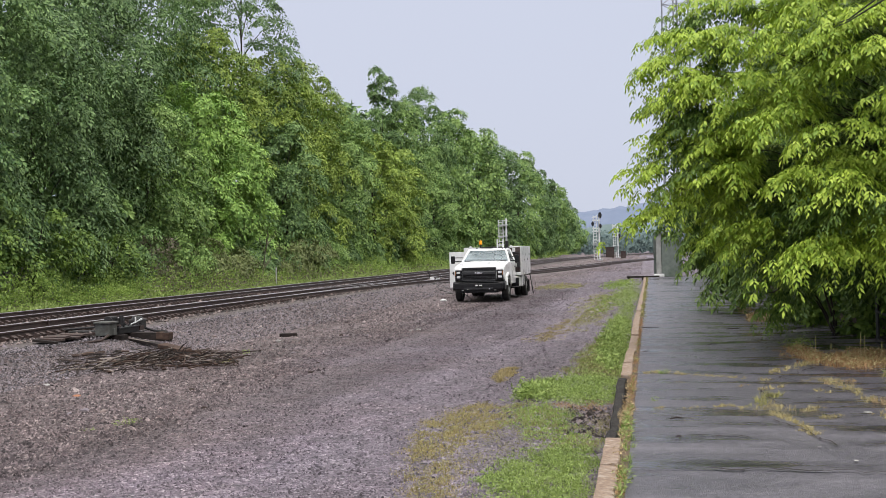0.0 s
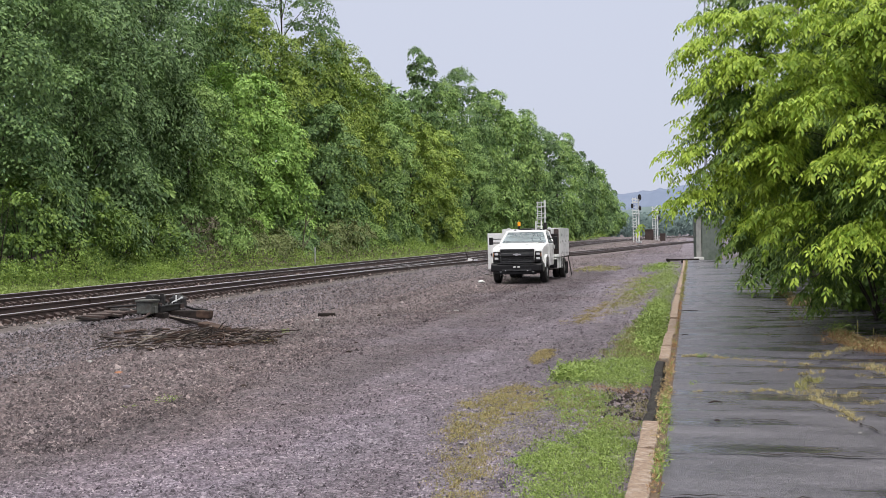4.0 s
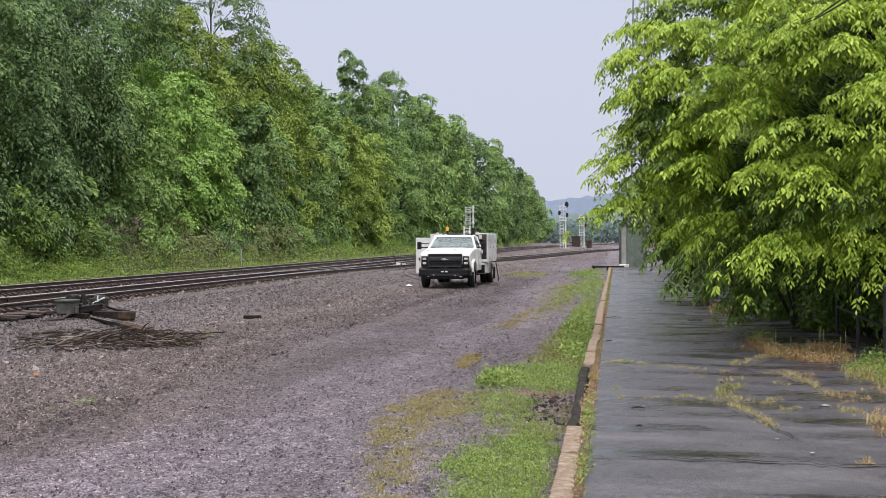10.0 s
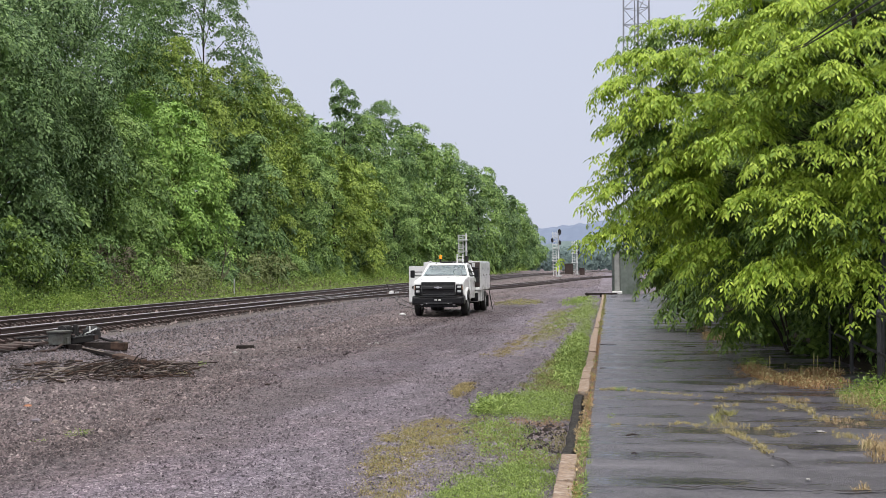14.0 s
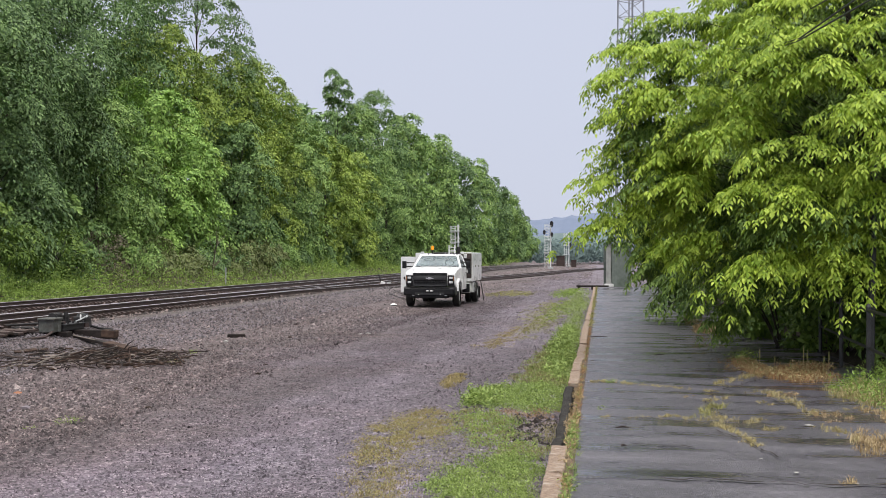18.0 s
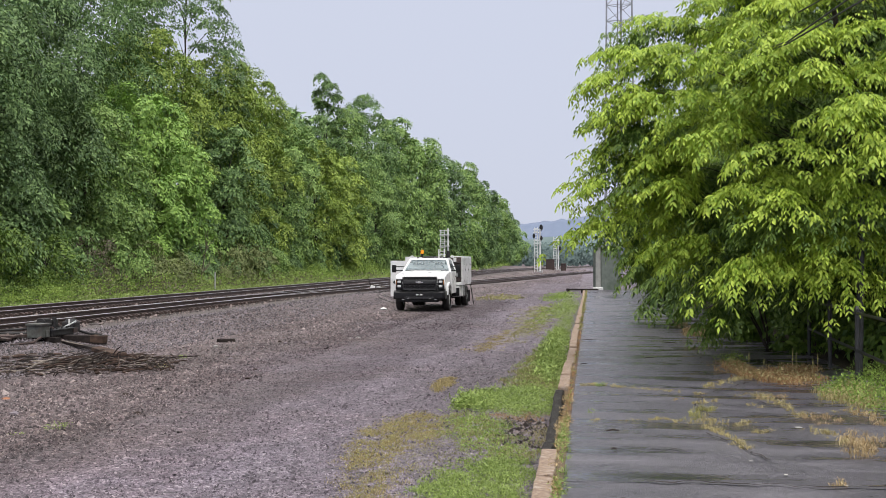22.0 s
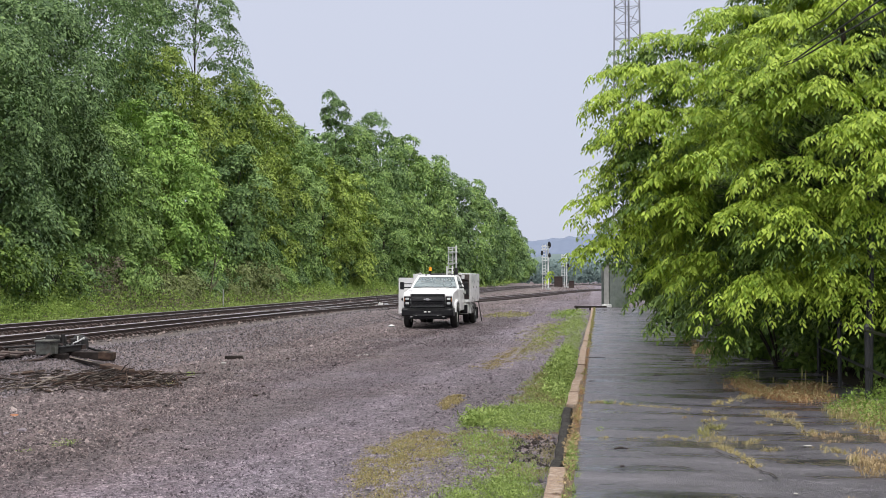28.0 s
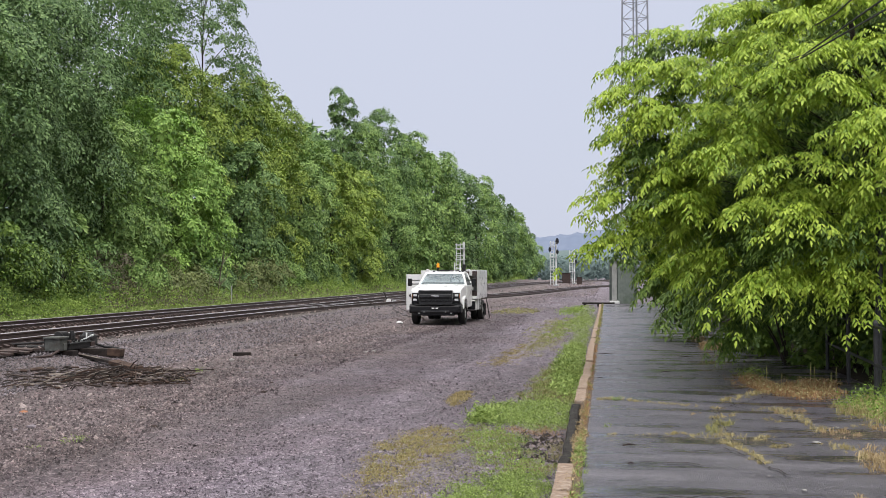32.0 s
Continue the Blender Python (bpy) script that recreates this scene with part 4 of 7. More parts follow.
def fan_arrays(rng, tip, out, size, shoots, nodes, leaflet):
    """Leafy bough ends: a fan of drooping shoots, with opposite compound leaves of five hanging leaflets along each."""
    up = np.array([0, 0, 1.0])
    w = np.repeat(np.arange(len(tip)), shoots)
    m = len(w)
    a = unit(out[w] * np.array([1, 1, 0.5]) + rng.normal(size=(m, 3)) * 0.10)
    b = unit(np.cross(a, up))
    ang = rng.uniform(-1.25, 1.25, m)
    go = unit(a * np.cos(ang)[:, None] + b * np.sin(ang)[:, None] + rng.normal(size=(m, 3)) * np.array([0.1, 0.1, 0.16]) + up * 0.12)
    far = size[w] * rng.uniform(0.85, 1.5, m) * (1 - 0.3 * np.abs(ang))
    base = tip[w] - a * (size[w] * 0.7)[:, None]
    P, G, S = [], [], []
    for j in range(nodes):
        u = (j + rng.uniform(0.5, 1.0, m)) / nodes
        p = base + go * (far * u)[:, None] - up * (far * 0.42 * u * u)[:, None]
        tan = unit(go - up * (0.84 * u)[:, None])
        b2 = unit(np.cross(tan, up))
        ways = (1, -1, 0) if j == nodes - 1 else (1, -1)
        for sgn in ways:
            P.append(p)
            G.append(unit(tan * (1.0 if sgn == 0 else 0.55) + b2 * sgn * 0.9 - up * rng.uniform(0.0, 0.4, (m, 1)) + rng.normal(size=(m, 3)) * 0.18))
    P, G = np.concatenate(P), np.concatenate(G)
    n = len(P)
    stalk = (leaflet * rng.uniform(1.3, 2.2, n))[:, None]
    side = unit(np.cross(G, up + rng.normal(size=(n, 3)) * 0.15))
    top = np.cross(side, G)
    Q, A, N = [], [], []
    for f, sgn in ((1.0, 0), (0.72, 1), (0.72, -1), (0.42, 1), (0.42, -1)):
        Q.append(P + G * stalk * f - up * stalk * f * f * 0.35)
        A.append(unit(G * (1.0 if sgn == 0 else 0.6) + side * sgn * 0.75 - up * rng.uniform(0.3, 0.85, (n, 1))))
        N.append(unit(top + G * 0.35 + rng.normal(size=(n, 3)) * 0.22))
    Q, A, N = np.concatenate(Q), np.concatenate(A), np.concatenate(N)
    L = leaflet * rng.uniform(0.65, 1.3, len(Q))
    return leaf_arrays(Q, A, N, L, L * rng.uniform(0.30, 0.42, len(Q)))


def big_tree(seed, x, y, label, centre, radii, boughs, shoots, nodes, leaflet, young_share, trunk_r=0.16, reach=(), fresh=()):
    """A spreading tree: several stems from the ground, boughs in layers, shoots at their ends."""
    rng = np.random.default_rng(seed)
    t = thing("tree", label, "tree", (x, y, 0.15), group="trees beside the platform")
    rel = np.array(centre) - np.array([x, y, 0.15])
    c, s, d = lumps_on(rng, rel, radii, boughs, 0.7, -0.8)
    ci, si, di = lumps_on(rng, rel, tuple(0.55 * r for r in radii), boughs // 5, 0.8, -0.5)
    c, s, d = np.concatenate([c, ci]), np.concatenate([s, si]), np.concatenate([d, di])
    extra = np.array([*reach, *fresh], float).reshape(-1, 3) - np.array([x, y, 0.15])
    if len(extra):
        c, s, d = np.concatenate([c, extra]), np.concatenate([s, np.full(len(extra), 0.72)]), np.concatenate([d, unit(extra - rel)])
    # the canopy hangs over a hollow: low boughs stand farther in
    c[:, 1] += np.clip(2.0 - c[:, 2], 0, 1.5) * 1.3 * (c[:, 1] < 0.5)
    if len(fresh):
        c[-len(fresh):] = extra[-len(fresh):]
    for k in range(3):
        a = k * 2.1 + 0.4
        part("trunk", tube([(0.25 * math.cos(a), 0.25 * math.sin(a), -0.1), (0.4 * math.cos(a), 0.4 * math.sin(a), 1.2), (0.9 * math.cos(a) + rel[0] * 0.3, 0.9 * math.sin(a), rel[2] * 0.8), (1.3 * math.cos(a) + rel[0] * 0.5, 1.3 * math.sin(a), rel[2] + radii[2] * 0.6)],
                            [trunk_r, trunk_r * 0.85, trunk_r * 0.55, 0.02]), BARK, t)
    for p in c[::3]:
        root = Vector((p[0] * 0.18, p[1] * 0.18, max(0.6, min(p[2] * 0.7, p[2] - 0.3))))
        tip = Vector(p)
        mid = root.lerp(tip, 0.55) + Vector((0.15 * math.sin(p[0] * 9), 0.15 * math.sin(p[1] * 7), 0.35))
        tube([root, mid, tip], [0.012, 0.007, 0.003], 4, limb := bmesh.new())
        part("limb", limb, BARK, t)
    young_bough = rng.uniform(0, 1, len(c)) < young_share * np.clip((c[:, 2] - 1.1) / 1.6, 0.0, 1.2)
    young_bough[boughs:boughs + boughs // 5] = False
    if len(fresh):
        young_bough[-len(fresh):] = True
    for name, mask, mat, lab in (("crown", ~young_bough, LEAF_MATURE, "dense dark green compound leaves"), ("new_growth", young_bough, LEAF_YOUNG, "bright yellow-green young shoots")):
        if mask.any():
            v, f = fan_arrays(rng, c[mask], d[mask], s[mask], shoots, nodes, leaflet)
            tagged(sheet(name, v, f, mat, t), lab)
    return t


big_tree(1, 5.4, 19.2, "spreading multi-stemmed tree with bright young compound leaves", (5.1, 19.4, 4.6), (4.8, 4.2, 5.0), 350, 9, 6, 0.10, 0.42,
         reach=[(0.9, 19.0, 6.2), (0.6, 19.0, 5.9), (1.0, 18.5, 5.2), (0.55, 18.3, 4.65), (0.4, 18.3, 4.1), (0.7, 18.0, 3.55), (0.2, 18.4, 4.5), (1.35, 19.0, 6.1), (0.45, 18.2, 3.2), (1.4, 17.5, 4.3), (0.95, 17.5, 3.15), (0.35, 18.6, 2.6), (0.8, 18.2, 5.5), (1.2, 18.3, 3.9), (2.2, 18.6, 6.6), (2.6, 18.2, 7.0), (3.2, 17.8, 7.0), (0.4, 18.6, 4.2), (0.3, 18.6, 3.6), (0.9, 18.8, 3.7), (1.0, 18.3, 4.1), (1.3, 18.2, 3.3), (1.5, 17.6, 2.2), (2.1, 17.6, 1.9), (2.8, 17.8, 1.6), (3.6, 17.8, 1.5), (2.2, 18.6, 1.0), (2.6, 19.6, 0.9), (2.4, 21.0, 0.9), (2.2, 20.0, 1.5), (1.8, 19.2, 1.7), (4.9, 16.9, 1.9), (4.6, 16.8, 2.4), (4.3, 16.8, 3.4), (4.6, 15.6, 4.4), (3.9, 16.0, 5.4), (3.0, 17.0, 2.2), (2.4, 17.4, 3.0), (0.7, 18.6, 3.4), (0.8, 18.6, 4.2), (1.0, 18.9, 4.9), (0.65, 18.9, 3.9), (0.9, 18.9, 3.0), (1.1, 19.2, 2.6), (1.2, 19.4, 3.6), (1.3, 19.4, 4.4), (1.5, 19.0, 2.2)],
         fresh=[(3.6, 15.7, 1.75), (3.4, 15.9, 2.15), (3.75, 15.7, 2.9), (3.85, 15.5, 3.35), (2.3, 16.4, 1.95), (2.7, 16.2, 1.7), (-0.1, 18.3, 5.1), (0.0, 18.4, 4.35), (-0.3, 18.3, 3.25), (-0.25, 18.4, 2.5), (0.25, 18.6, 5.6), (0.05, 18.5, 3.9), (1.6, 17.2, 5.2), (2.0, 17.0, 4.0), (2.6, 16.6, 6.0), (1.1, 18.4, 5.6), (1.0, 18.6, 5.4), (1.3, 19.0, 5.2), (0.35, 18.2, 4.9), (0.6, 18.0, 4.75), (0.8, 18.2, 4.5), (0.25, 18.5, 2.95), (0.5, 18.4, 2.85), (0.8, 18.4, 2.8), (1.0, 18.2, 3.9), (3.95, 16.9, 1.6), (3.55, 16.8, 2.35), (3.0, 16.6, 2.3), (4.3, 16.8, 2.05), (1.9, 16.0, 1.8), (3.3, 16.2, 3.25), (2.6, 15.7, 2.8), (1.95, 16.2, 2.9), (1.6, 16.6, 3.9), (3.5, 16.2, 4.0), (3.3, 16.4, 4.7), (3.5, 16.9, 3.0), (3.0, 16.6, 5.3), (2.4, 16.6, 4.6), (1.3, 17.4, 4.6), (2.2, 16.8, 5.6), (3.4, 16.4, 6.0), (1.7, 17.6, 6.2), (3.06, 15.6, 4.7), (3.24, 15.4, 4.03), (3.71, 15.2, 4.15), (2.87, 15.8, 5.23), (3.78, 15.2, 3.53), (2.38, 16.2, 4.91)])
big_tree(2, 5.4, 27.5, "spreading tree with green compound leaves", (5.0, 27.5, 5.3), (4.3, 4.5, 5.3), 165, 6, 5, 0.16, 0.4,
         reach=[(0.75, 30.0, 2.9), (0.95, 30.0, 2.2), (1.15, 29.8, 1.7), (1.4, 29.0, 1.3), (1.1, 30.5, 3.4), (1.5, 29.5, 2.2), (1.8, 28.5, 1.4), (2.0, 28.0, 0.9), (2.3, 27.0, 0.8), (0.9, 30.2, 2.5), (1.7, 29.0, 1.0)])
big_tree(3, 5.0, 37.0, "tree with dense green leaves overhanging the platform", (4.8, 37.0, 4.2), (3.9, 5.0, 4.1), 100, 5, 4, 0.21, 0.4)
big_tree(4, 5.6, 49.0, "tree with dense green leaves beside the grey shelter", (5.2, 49.0, 4.0), (4.0, 6.0, 4.0), 85, 5, 4, 0.29, 0.35)
big_tree(5, 7.6, 61.0, "tree with dense green leaves behind the grey shelter", (6.6, 62.0, 4.0), (4.6, 6.0, 4.4), 80, 5, 4, 0.34, 0.35)
for k, (x, y, h, w) in enumerate([(3.5, 21.6, 1.6, 1.1), (4.4, 20.2, 1.7, 1.2), (5.2, 18.9, 1.6, 1.2), (3.1, 24.0, 1.7, 1.1), (5.8, 17.6, 1.5, 1.1), (4.7, 21.8, 1.8, 1.2), (6.4, 19.6, 1.9, 1.3), (7.0, 17.2, 2.6, 1.6), (5.2, 24.0, 2.2, 1.4), (4.7, 28.0, 2.2, 1.4), (4.8, 33.0, 2.2, 1.5), (4.6, 40.0, 2.0, 1.6), (4.4, 47.0, 2.2, 1.6), (4.4, 55.0, 2.5, 1.7), (8.0, 20.0, 3.5, 2.0), (8.0, 24.0, 4.0, 2.2), (7.8, 15.5, 3.2, 1.8)]):
    shrub(500 + k, x, y, h, w, LEAF_MATURE, 26, 0.085 + y * 0.0022, "dark green shrub crowding the edge of the platform", group="shrubs by the platform", n_l=12)

# trees added behind the platform trees to keep out side light and sky gaps
for k, (x, y, h) in enumerate([(12.5, 18, 9), (12.0, 26, 10), (11.5, 35, 10), (11, 46, 10), (10.5, 58, 10), (9.0, 72, 9.5), (6.2, 80, 9.0)]):
    far_tree(560 + k, x, y, h, 3.6, LEAF_DEEP, 24, 8, 20, 0.5, FAR_LABEL["deep"])
for k, (x, y, h, w) in enumerate([(3.1, 69.5, 3.4, 1.4), (4.6, 68.0, 3.6, 1.6), (3.4, 73.0, 4.2, 1.6)]):
    shrub(590 + k, x, y, h, w, LEAF_MATURE, 34, 0.22, "dark green shrub crowding the shelter", group="shrubs by the platform", n_l=12)

# ground under the platform trees, its earth coloured dark to give their shade
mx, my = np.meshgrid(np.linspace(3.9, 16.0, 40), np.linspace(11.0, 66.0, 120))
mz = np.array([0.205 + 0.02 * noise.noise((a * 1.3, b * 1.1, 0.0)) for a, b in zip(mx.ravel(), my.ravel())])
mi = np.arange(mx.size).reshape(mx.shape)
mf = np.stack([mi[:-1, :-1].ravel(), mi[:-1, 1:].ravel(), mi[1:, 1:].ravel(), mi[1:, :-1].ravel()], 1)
tagged(sheet("ground_under_trees", np.stack([mx.ravel(), my.ravel(), mz], 1), mf, SHADED_EARTH, smooth=True), "earth under the trees, coloured dark for canopy shade", "ground", kind="structure")

# ---- grass and weeds ----
rngg = np.random.default_rng(77)


def weeds(name, cx, cy, rx, ry, n, height, leaf, mat, label, upright=0.5, z=None):
    """Low broad-leaved weeds with a ragged edge and bare gaps."""
    a, r = rngg.uniform(0, 6.2832, n), np.sqrt(rngg.uniform(0, 1.3, n))
    x, y = cx + rx * r * np.cos(a), cy + ry * r * np.sin(a)
    lump = np.array([noise.noise((px * 2.3, py * 1.5, 2.0)) + 0.6 * noise.noise((px * 6.5, py * 4.5, 4.0)) for px, py in zip(x, y)])
    keep = rngg.uniform(0, 1, n) < np.clip((1.0 - r + 0.85 * lump) / 0.8, 0, 1)
    keep &= x < -0.44 if z is None else x > -9
    x, y, lump = x[keep], y[keep], lump[keep]
    m = len(x)
    tall = height * np.clip(0.55 + 0.9 * lump, 0.15, 1.4)
    base = ground_z(x, y) if z is None else np.full(m, z)
    p = np.stack([x, y, base + tall * rngg.uniform(0, 1, m) ** 1.3], 1)
    ahead = unit(rngg.normal(size=(m, 3)) * np.array([1, 1, 0.4]) + np.array([0, 0, upright]))
    face = unit(rngg.normal(size=(m, 3)) * 0.5 + np.array([0, 0, 1.0]))
    L = leaf * rngg.uniform(0.5, 1.5, m)
    v, f = leaf_arrays(p, ahead, face, L, L * rngg.uniform(0.22, 0.48, m))
    return tagged(sheet(name, v, f, mat), label, "weeds", kind="stuff")


def in_outline(points, x, y):
    """Which of the spots lie inside an outline in the plan."""
    inside = np.zeros(len(x), bool)
    for (xa, ya), (xb, yb) in zip(points, points[1:] + points[:1]):
        cross = (ya > y) != (yb > y)
        inside ^= cross & (x < (xb - xa) * (y - ya) / ((yb - ya) or 1e-9) + xa)
    return inside


def patch(name, points, per_m2, height, size, mat, label, z=None, blades=False, ragged=0.16, gaps=0.1, slim=0.3):
    """Weeds over an outline in the plan, with a ragged edge and bare gaps: broad leaves or fine blades."""
    px, py = np.array([p[0] for p in points]), np.array([p[1] for p in points])
    x0, x1, y0, y1 = px.min() - 0.3, px.max() + 0.3, py.min() - 0.4, py.max() + 0.4
    n = int((x1 - x0) * (y1 - y0) * per_m2)
    x, y = rngg.uniform(x0, x1, n), rngg.uniform(y0, y1, n)
    wob = np.array([(noise.noise((q * 3.0, r * 2.2, 1.0)) + 0.6 * noise.noise((q * 9, r * 7, 3.0)), noise.noise((q * 3.0, r * 2.2, 8.0)) + 0.6 * noise.noise((q * 9, r * 7, 12.0)), noise.noise((q * 4.2, r * 3.1, 5.0)) + 0.7 * noise.noise((q * 13.0, r * 9.0, 7.0))) for q, r in zip(x, y)])
    soft = rngg.normal(size=(n, 2)) * ragged * 0.45
    keep = in_outline(points, x + wob[:, 0] * ragged + soft[:, 0], y + wob[:, 1] * ragged * 2.0 + soft[:, 1] * 2.2) & (wob[:, 2] > gaps - 0.45 + rngg.normal(size=n) * 0.26)
    if z is None:
        keep &= x < -0.43
    x, y, lump = x[keep], y[keep], wob[keep, 2]
    m = len(x)
    base = ground_z(x, y) if z is None else np.full(m, z)
    tall = height * np.clip(0.7 + 0.8 * lump, 0.2, 1.5)
    if blades:
        return tagged(blade_sheet(name, rngg, np.stack([x, y, base - 0.004], 1), tall, size, mat, lean=1.1), label, "weeds", kind="stuff")
    p = np.stack([x, y, base + tall * rngg.uniform(0, 1, m) ** 1.2], 1)
    ahead = unit(rngg.normal(size=(m, 3)) * np.array([1, 1, 0.4]) + np.array([0, 0, 0.55]))
    face = unit(rngg.normal(size=(m, 3)) * 0.5 + np.array([0, 0, 1.0]))
    L = size * rngg.uniform(0.5, 1.5, m)
    v, f = leaf_arrays(p, ahead, face, L, L * slim * rngg.uniform(0.7, 1.4, m))
    return tagged(sheet(name, v, f, mat), label, "weeds", kind="stuff")


patch("green_weeds", [(-1.07, 6.95), (-1.35, 8.60), (-1.31, 9.14), (-1.13, 9.46), (-0.90, 9.70), (-0.53, 10.03), (-0.51, 8.71), (-0.52, 7.03)], 8500, 0.05, 0.024, GRASS_FRESH, "low bright green weeds beside the kerb", gaps=-0.2)
patch("green_weeds", [(-1.07, 6.95), (-1.35, 8.60), (-1.31, 9.14), (-1.13, 9.46), (-0.90, 9.70), (-0.53, 10.03), (-0.51, 8.71), (-0.52, 7.03)], 3000, 0.075, 0.006, GRASS_FRESH, "bright green grass beside the kerb", blades=True, gaps=-0.1)
patch("yellow_weeds", [(-1.78, 6.85), (-1.94, 8.56), (-2.44, 10.62), (-2.47, 11.71), (-2.30, 12.50), (-2.04, 13.01), (-1.74, 12.90), (-1.54, 11.84), (-1.59, 10.91), (-1.73, 10.52), (-1.85, 10.23), (-1.75, 9.28), (-1.55, 8.20), (-1.45, 6.90)], 6500, 0.045, 0.005, GRASS_OCHRE, "ochre dry weeds over gravel", blades=True, gaps=0.12)
patch("yellow_weeds", [(-1.78, 6.85), (-1.94, 8.56), (-2.44, 10.62), (-2.47, 11.71), (-2.30, 12.50), (-2.04, 13.01), (-1.74, 12.90), (-1.54, 11.84), (-1.59, 10.91), (-1.73, 10.52), (-1.85, 10.23), (-1.75, 9.28), (-1.55, 8.20), (-1.45, 6.90)], 3800, 0.036, 0.017, GRASS_YELLOW, "yellowing low weeds over gravel", gaps=0.22)
patch("green_weeds", [(-1.71, 12.67), (-1.29, 12.51), (-0.92, 12.00), (-0.84, 10.84), (-0.60, 10.71), (-0.52, 9.84), (-0.86, 9.79), (-1.12, 10.03), (-1.28, 10.95), (-1.52, 11.27)], 5200, 0.05, 0.021, GRASS_MEADOW, "thin green weeds over gravel", gaps=0.12)
patch("yellow_weeds", [(-1.71, 12.67), (-1.29, 12.51), (-0.92, 12.00), (-0.84, 10.84), (-0.60, 10.71), (-0.52, 9.84), (-0.86, 9.79), (-1.12, 10.03), (-1.28, 10.95), (-1.52, 11.27)], 4200, 0.06, 0.005, GRASS_OLIVE, "olive weeds gone to seed over gravel", blades=True, gaps=0.06)
patch("yellow_weeds", [(-1.93, 10.22), (-1.40, 10.76), (-1.03, 9.50), (-1.34, 8.86), (-1.71, 9.04)], 2400, 0.035, 0.016, GRASS_YELLOW, "sparse yellow weeds scattered over gravel", gaps=0.42)
patch("green_weeds", [(-1.64, 13.26), (-1.67, 14.64), (-1.31, 15.00), (-0.95, 15.51), (-0.49, 15.78), (-0.47, 13.13), (-0.98, 12.77), (-1.33, 12.87)], 8000, 0.085, 0.027, GRASS_FRESH, "low bright green weeds beside the kerb", gaps=-0.25)
patch("green_weeds", [(-1.67, 13.16), (-1.68, 14.64), (-1.51, 14.48), (-1.26, 12.83), (-1.47, 12.94)], 3000, 0.15, 0.075, GRASS_FRESH, "broad-leaved green weed at the edge of the gravel", slim=0.24)
patch("dry_weeds", [(-1.22, 12.47), (-0.50, 13.17), (-0.51, 12.70), (-0.92, 12.34)], 7000, 0.035, 0.018, GRASS_RUST, "reddish dry weeds beside the kerb")
patch("dry_weeds", [(-1.23, 15.96), (-1.15, 18.09), (-1.09, 20.49), (-0.96, 22.44), (-0.65, 22.77), (-0.47, 15.92), (-0.95, 15.58)], 3600, 0.11, 0.006, GRASS_OLIVE, "dry stalks among weeds along the kerb", blades=True, gaps=0.1)
patch("green_weeds", [(-1.23, 15.96), (-1.15, 18.09), (-1.09, 20.49), (-0.96, 22.44), (-0.65, 22.77), (-0.47, 15.92), (-0.95, 15.58)], 2200, 0.07, 0.03, GRASS_MEADOW, "small green weeds among dry stalks", gaps=0.2)
patch("green_weeds", [(-0.86, 18.89), (-0.96, 22.44), (-0.89, 27.65), (-0.68, 27.68), (-0.48, 18.94), (-0.53, 16.35), (-0.70, 16.33)], 2600, 0.17, 0.07, GRASS_FRESH, "leafy green weeds growing along the kerb", slim=0.26)
patch("yellow_weeds", [(-2.24, 15.26), (-2.39, 16.09), (-2.33, 16.88), (-2.16, 17.07), (-2.11, 16.28), (-2.10, 15.56)], 9000, 0.055, 0.006, GRASS_OCHRE, "small ochre tuft in the gravel", blades=True, gaps=0.0, ragged=0.08)
patch("dry_weeds", [(-0.61, 10.87), (-0.61, 11.97), (-0.47, 12.40), (-0.47, 10.89), (-0.52, 9.84)], 5000, 0.06, 0.006, GRASS_OLIVE, "dry olive weeds beside the black timber", blades=True)
patch("yellow_weeds", [(-2.50, 22.51), (-2.39, 25.83), (-2.21, 29.78), (-2.02, 29.31), (-2.06, 25.14), (-2.24, 22.26)], 2600, 0.05, 0.010, GRASS_OCHRE, "ochre weeds in a thin streak on the gravel", blades=True, ragged=0.3)
weeds("dry_weeds", -0.29, 12.0, 0.07, 5.0, 5000, 0.05, 0.025, GRASS_DRY, "orange dry weeds in the strip behind the kerb", z=0.165)
weeds("green_weeds", -0.27, 10.2, 0.06, 1.0, 500, 0.09, 0.035, GRASS_FRESH, "green weeds in the strip behind the kerb", z=0.165)
weeds("green_weeds", -0.24, 8.2, 0.06, 0.7, 400, 0.09, 0.035, GRASS_FRESH, "green weeds in the strip behind the kerb", z=0.165)
weeds("green_weeds", -0.75, 28.0, 0.28, 8.0, 20000, 0.17, 0.03, GRASS_FRESH, "tall green weeds growing along the kerb")
weeds("green_weeds", -0.9, 42.0, 0.5, 10.0, 16000, 0.19, 0.045, GRASS_FRESH, "tall green weeds growing along the kerb")
weeds("green_weeds", -1.6, 57.0, 1.0, 8.0, 4200, 0.084, 0.096, GRASS_MEADOW, "thin green grass near the shelter")
weeds("yellow_weeds", -1.7, 29.5, 0.6, 5.5, 12000, 0.04, 0.03, GRASS_YELLOW, "yellow-green moss and weeds on the gravel")
weeds("yellow_weeds", -1.8, 38.0, 0.85, 9.0, 15000, 0.03, 0.042, GRASS_YELLOW, "yellow-green weeds on the gravel")
weeds("green_weeds", -1.5, 38.0, 0.6, 9.0, 4200, 0.048, 0.060, GRASS_MEADOW, "thin green weeds on the gravel")
weeds("yellow_weeds", -4.6, 56.0, 1.3, 4.5, 3600, 0.030, 0.084, GRASS_YELLOW, "thin yellow grass in the yard")
weeds("green_weeds", -6.3, 11.1, 0.22, 0.2, 420, 0.072, 0.025, GRASS_FRESH, "small green weed in the gravel")
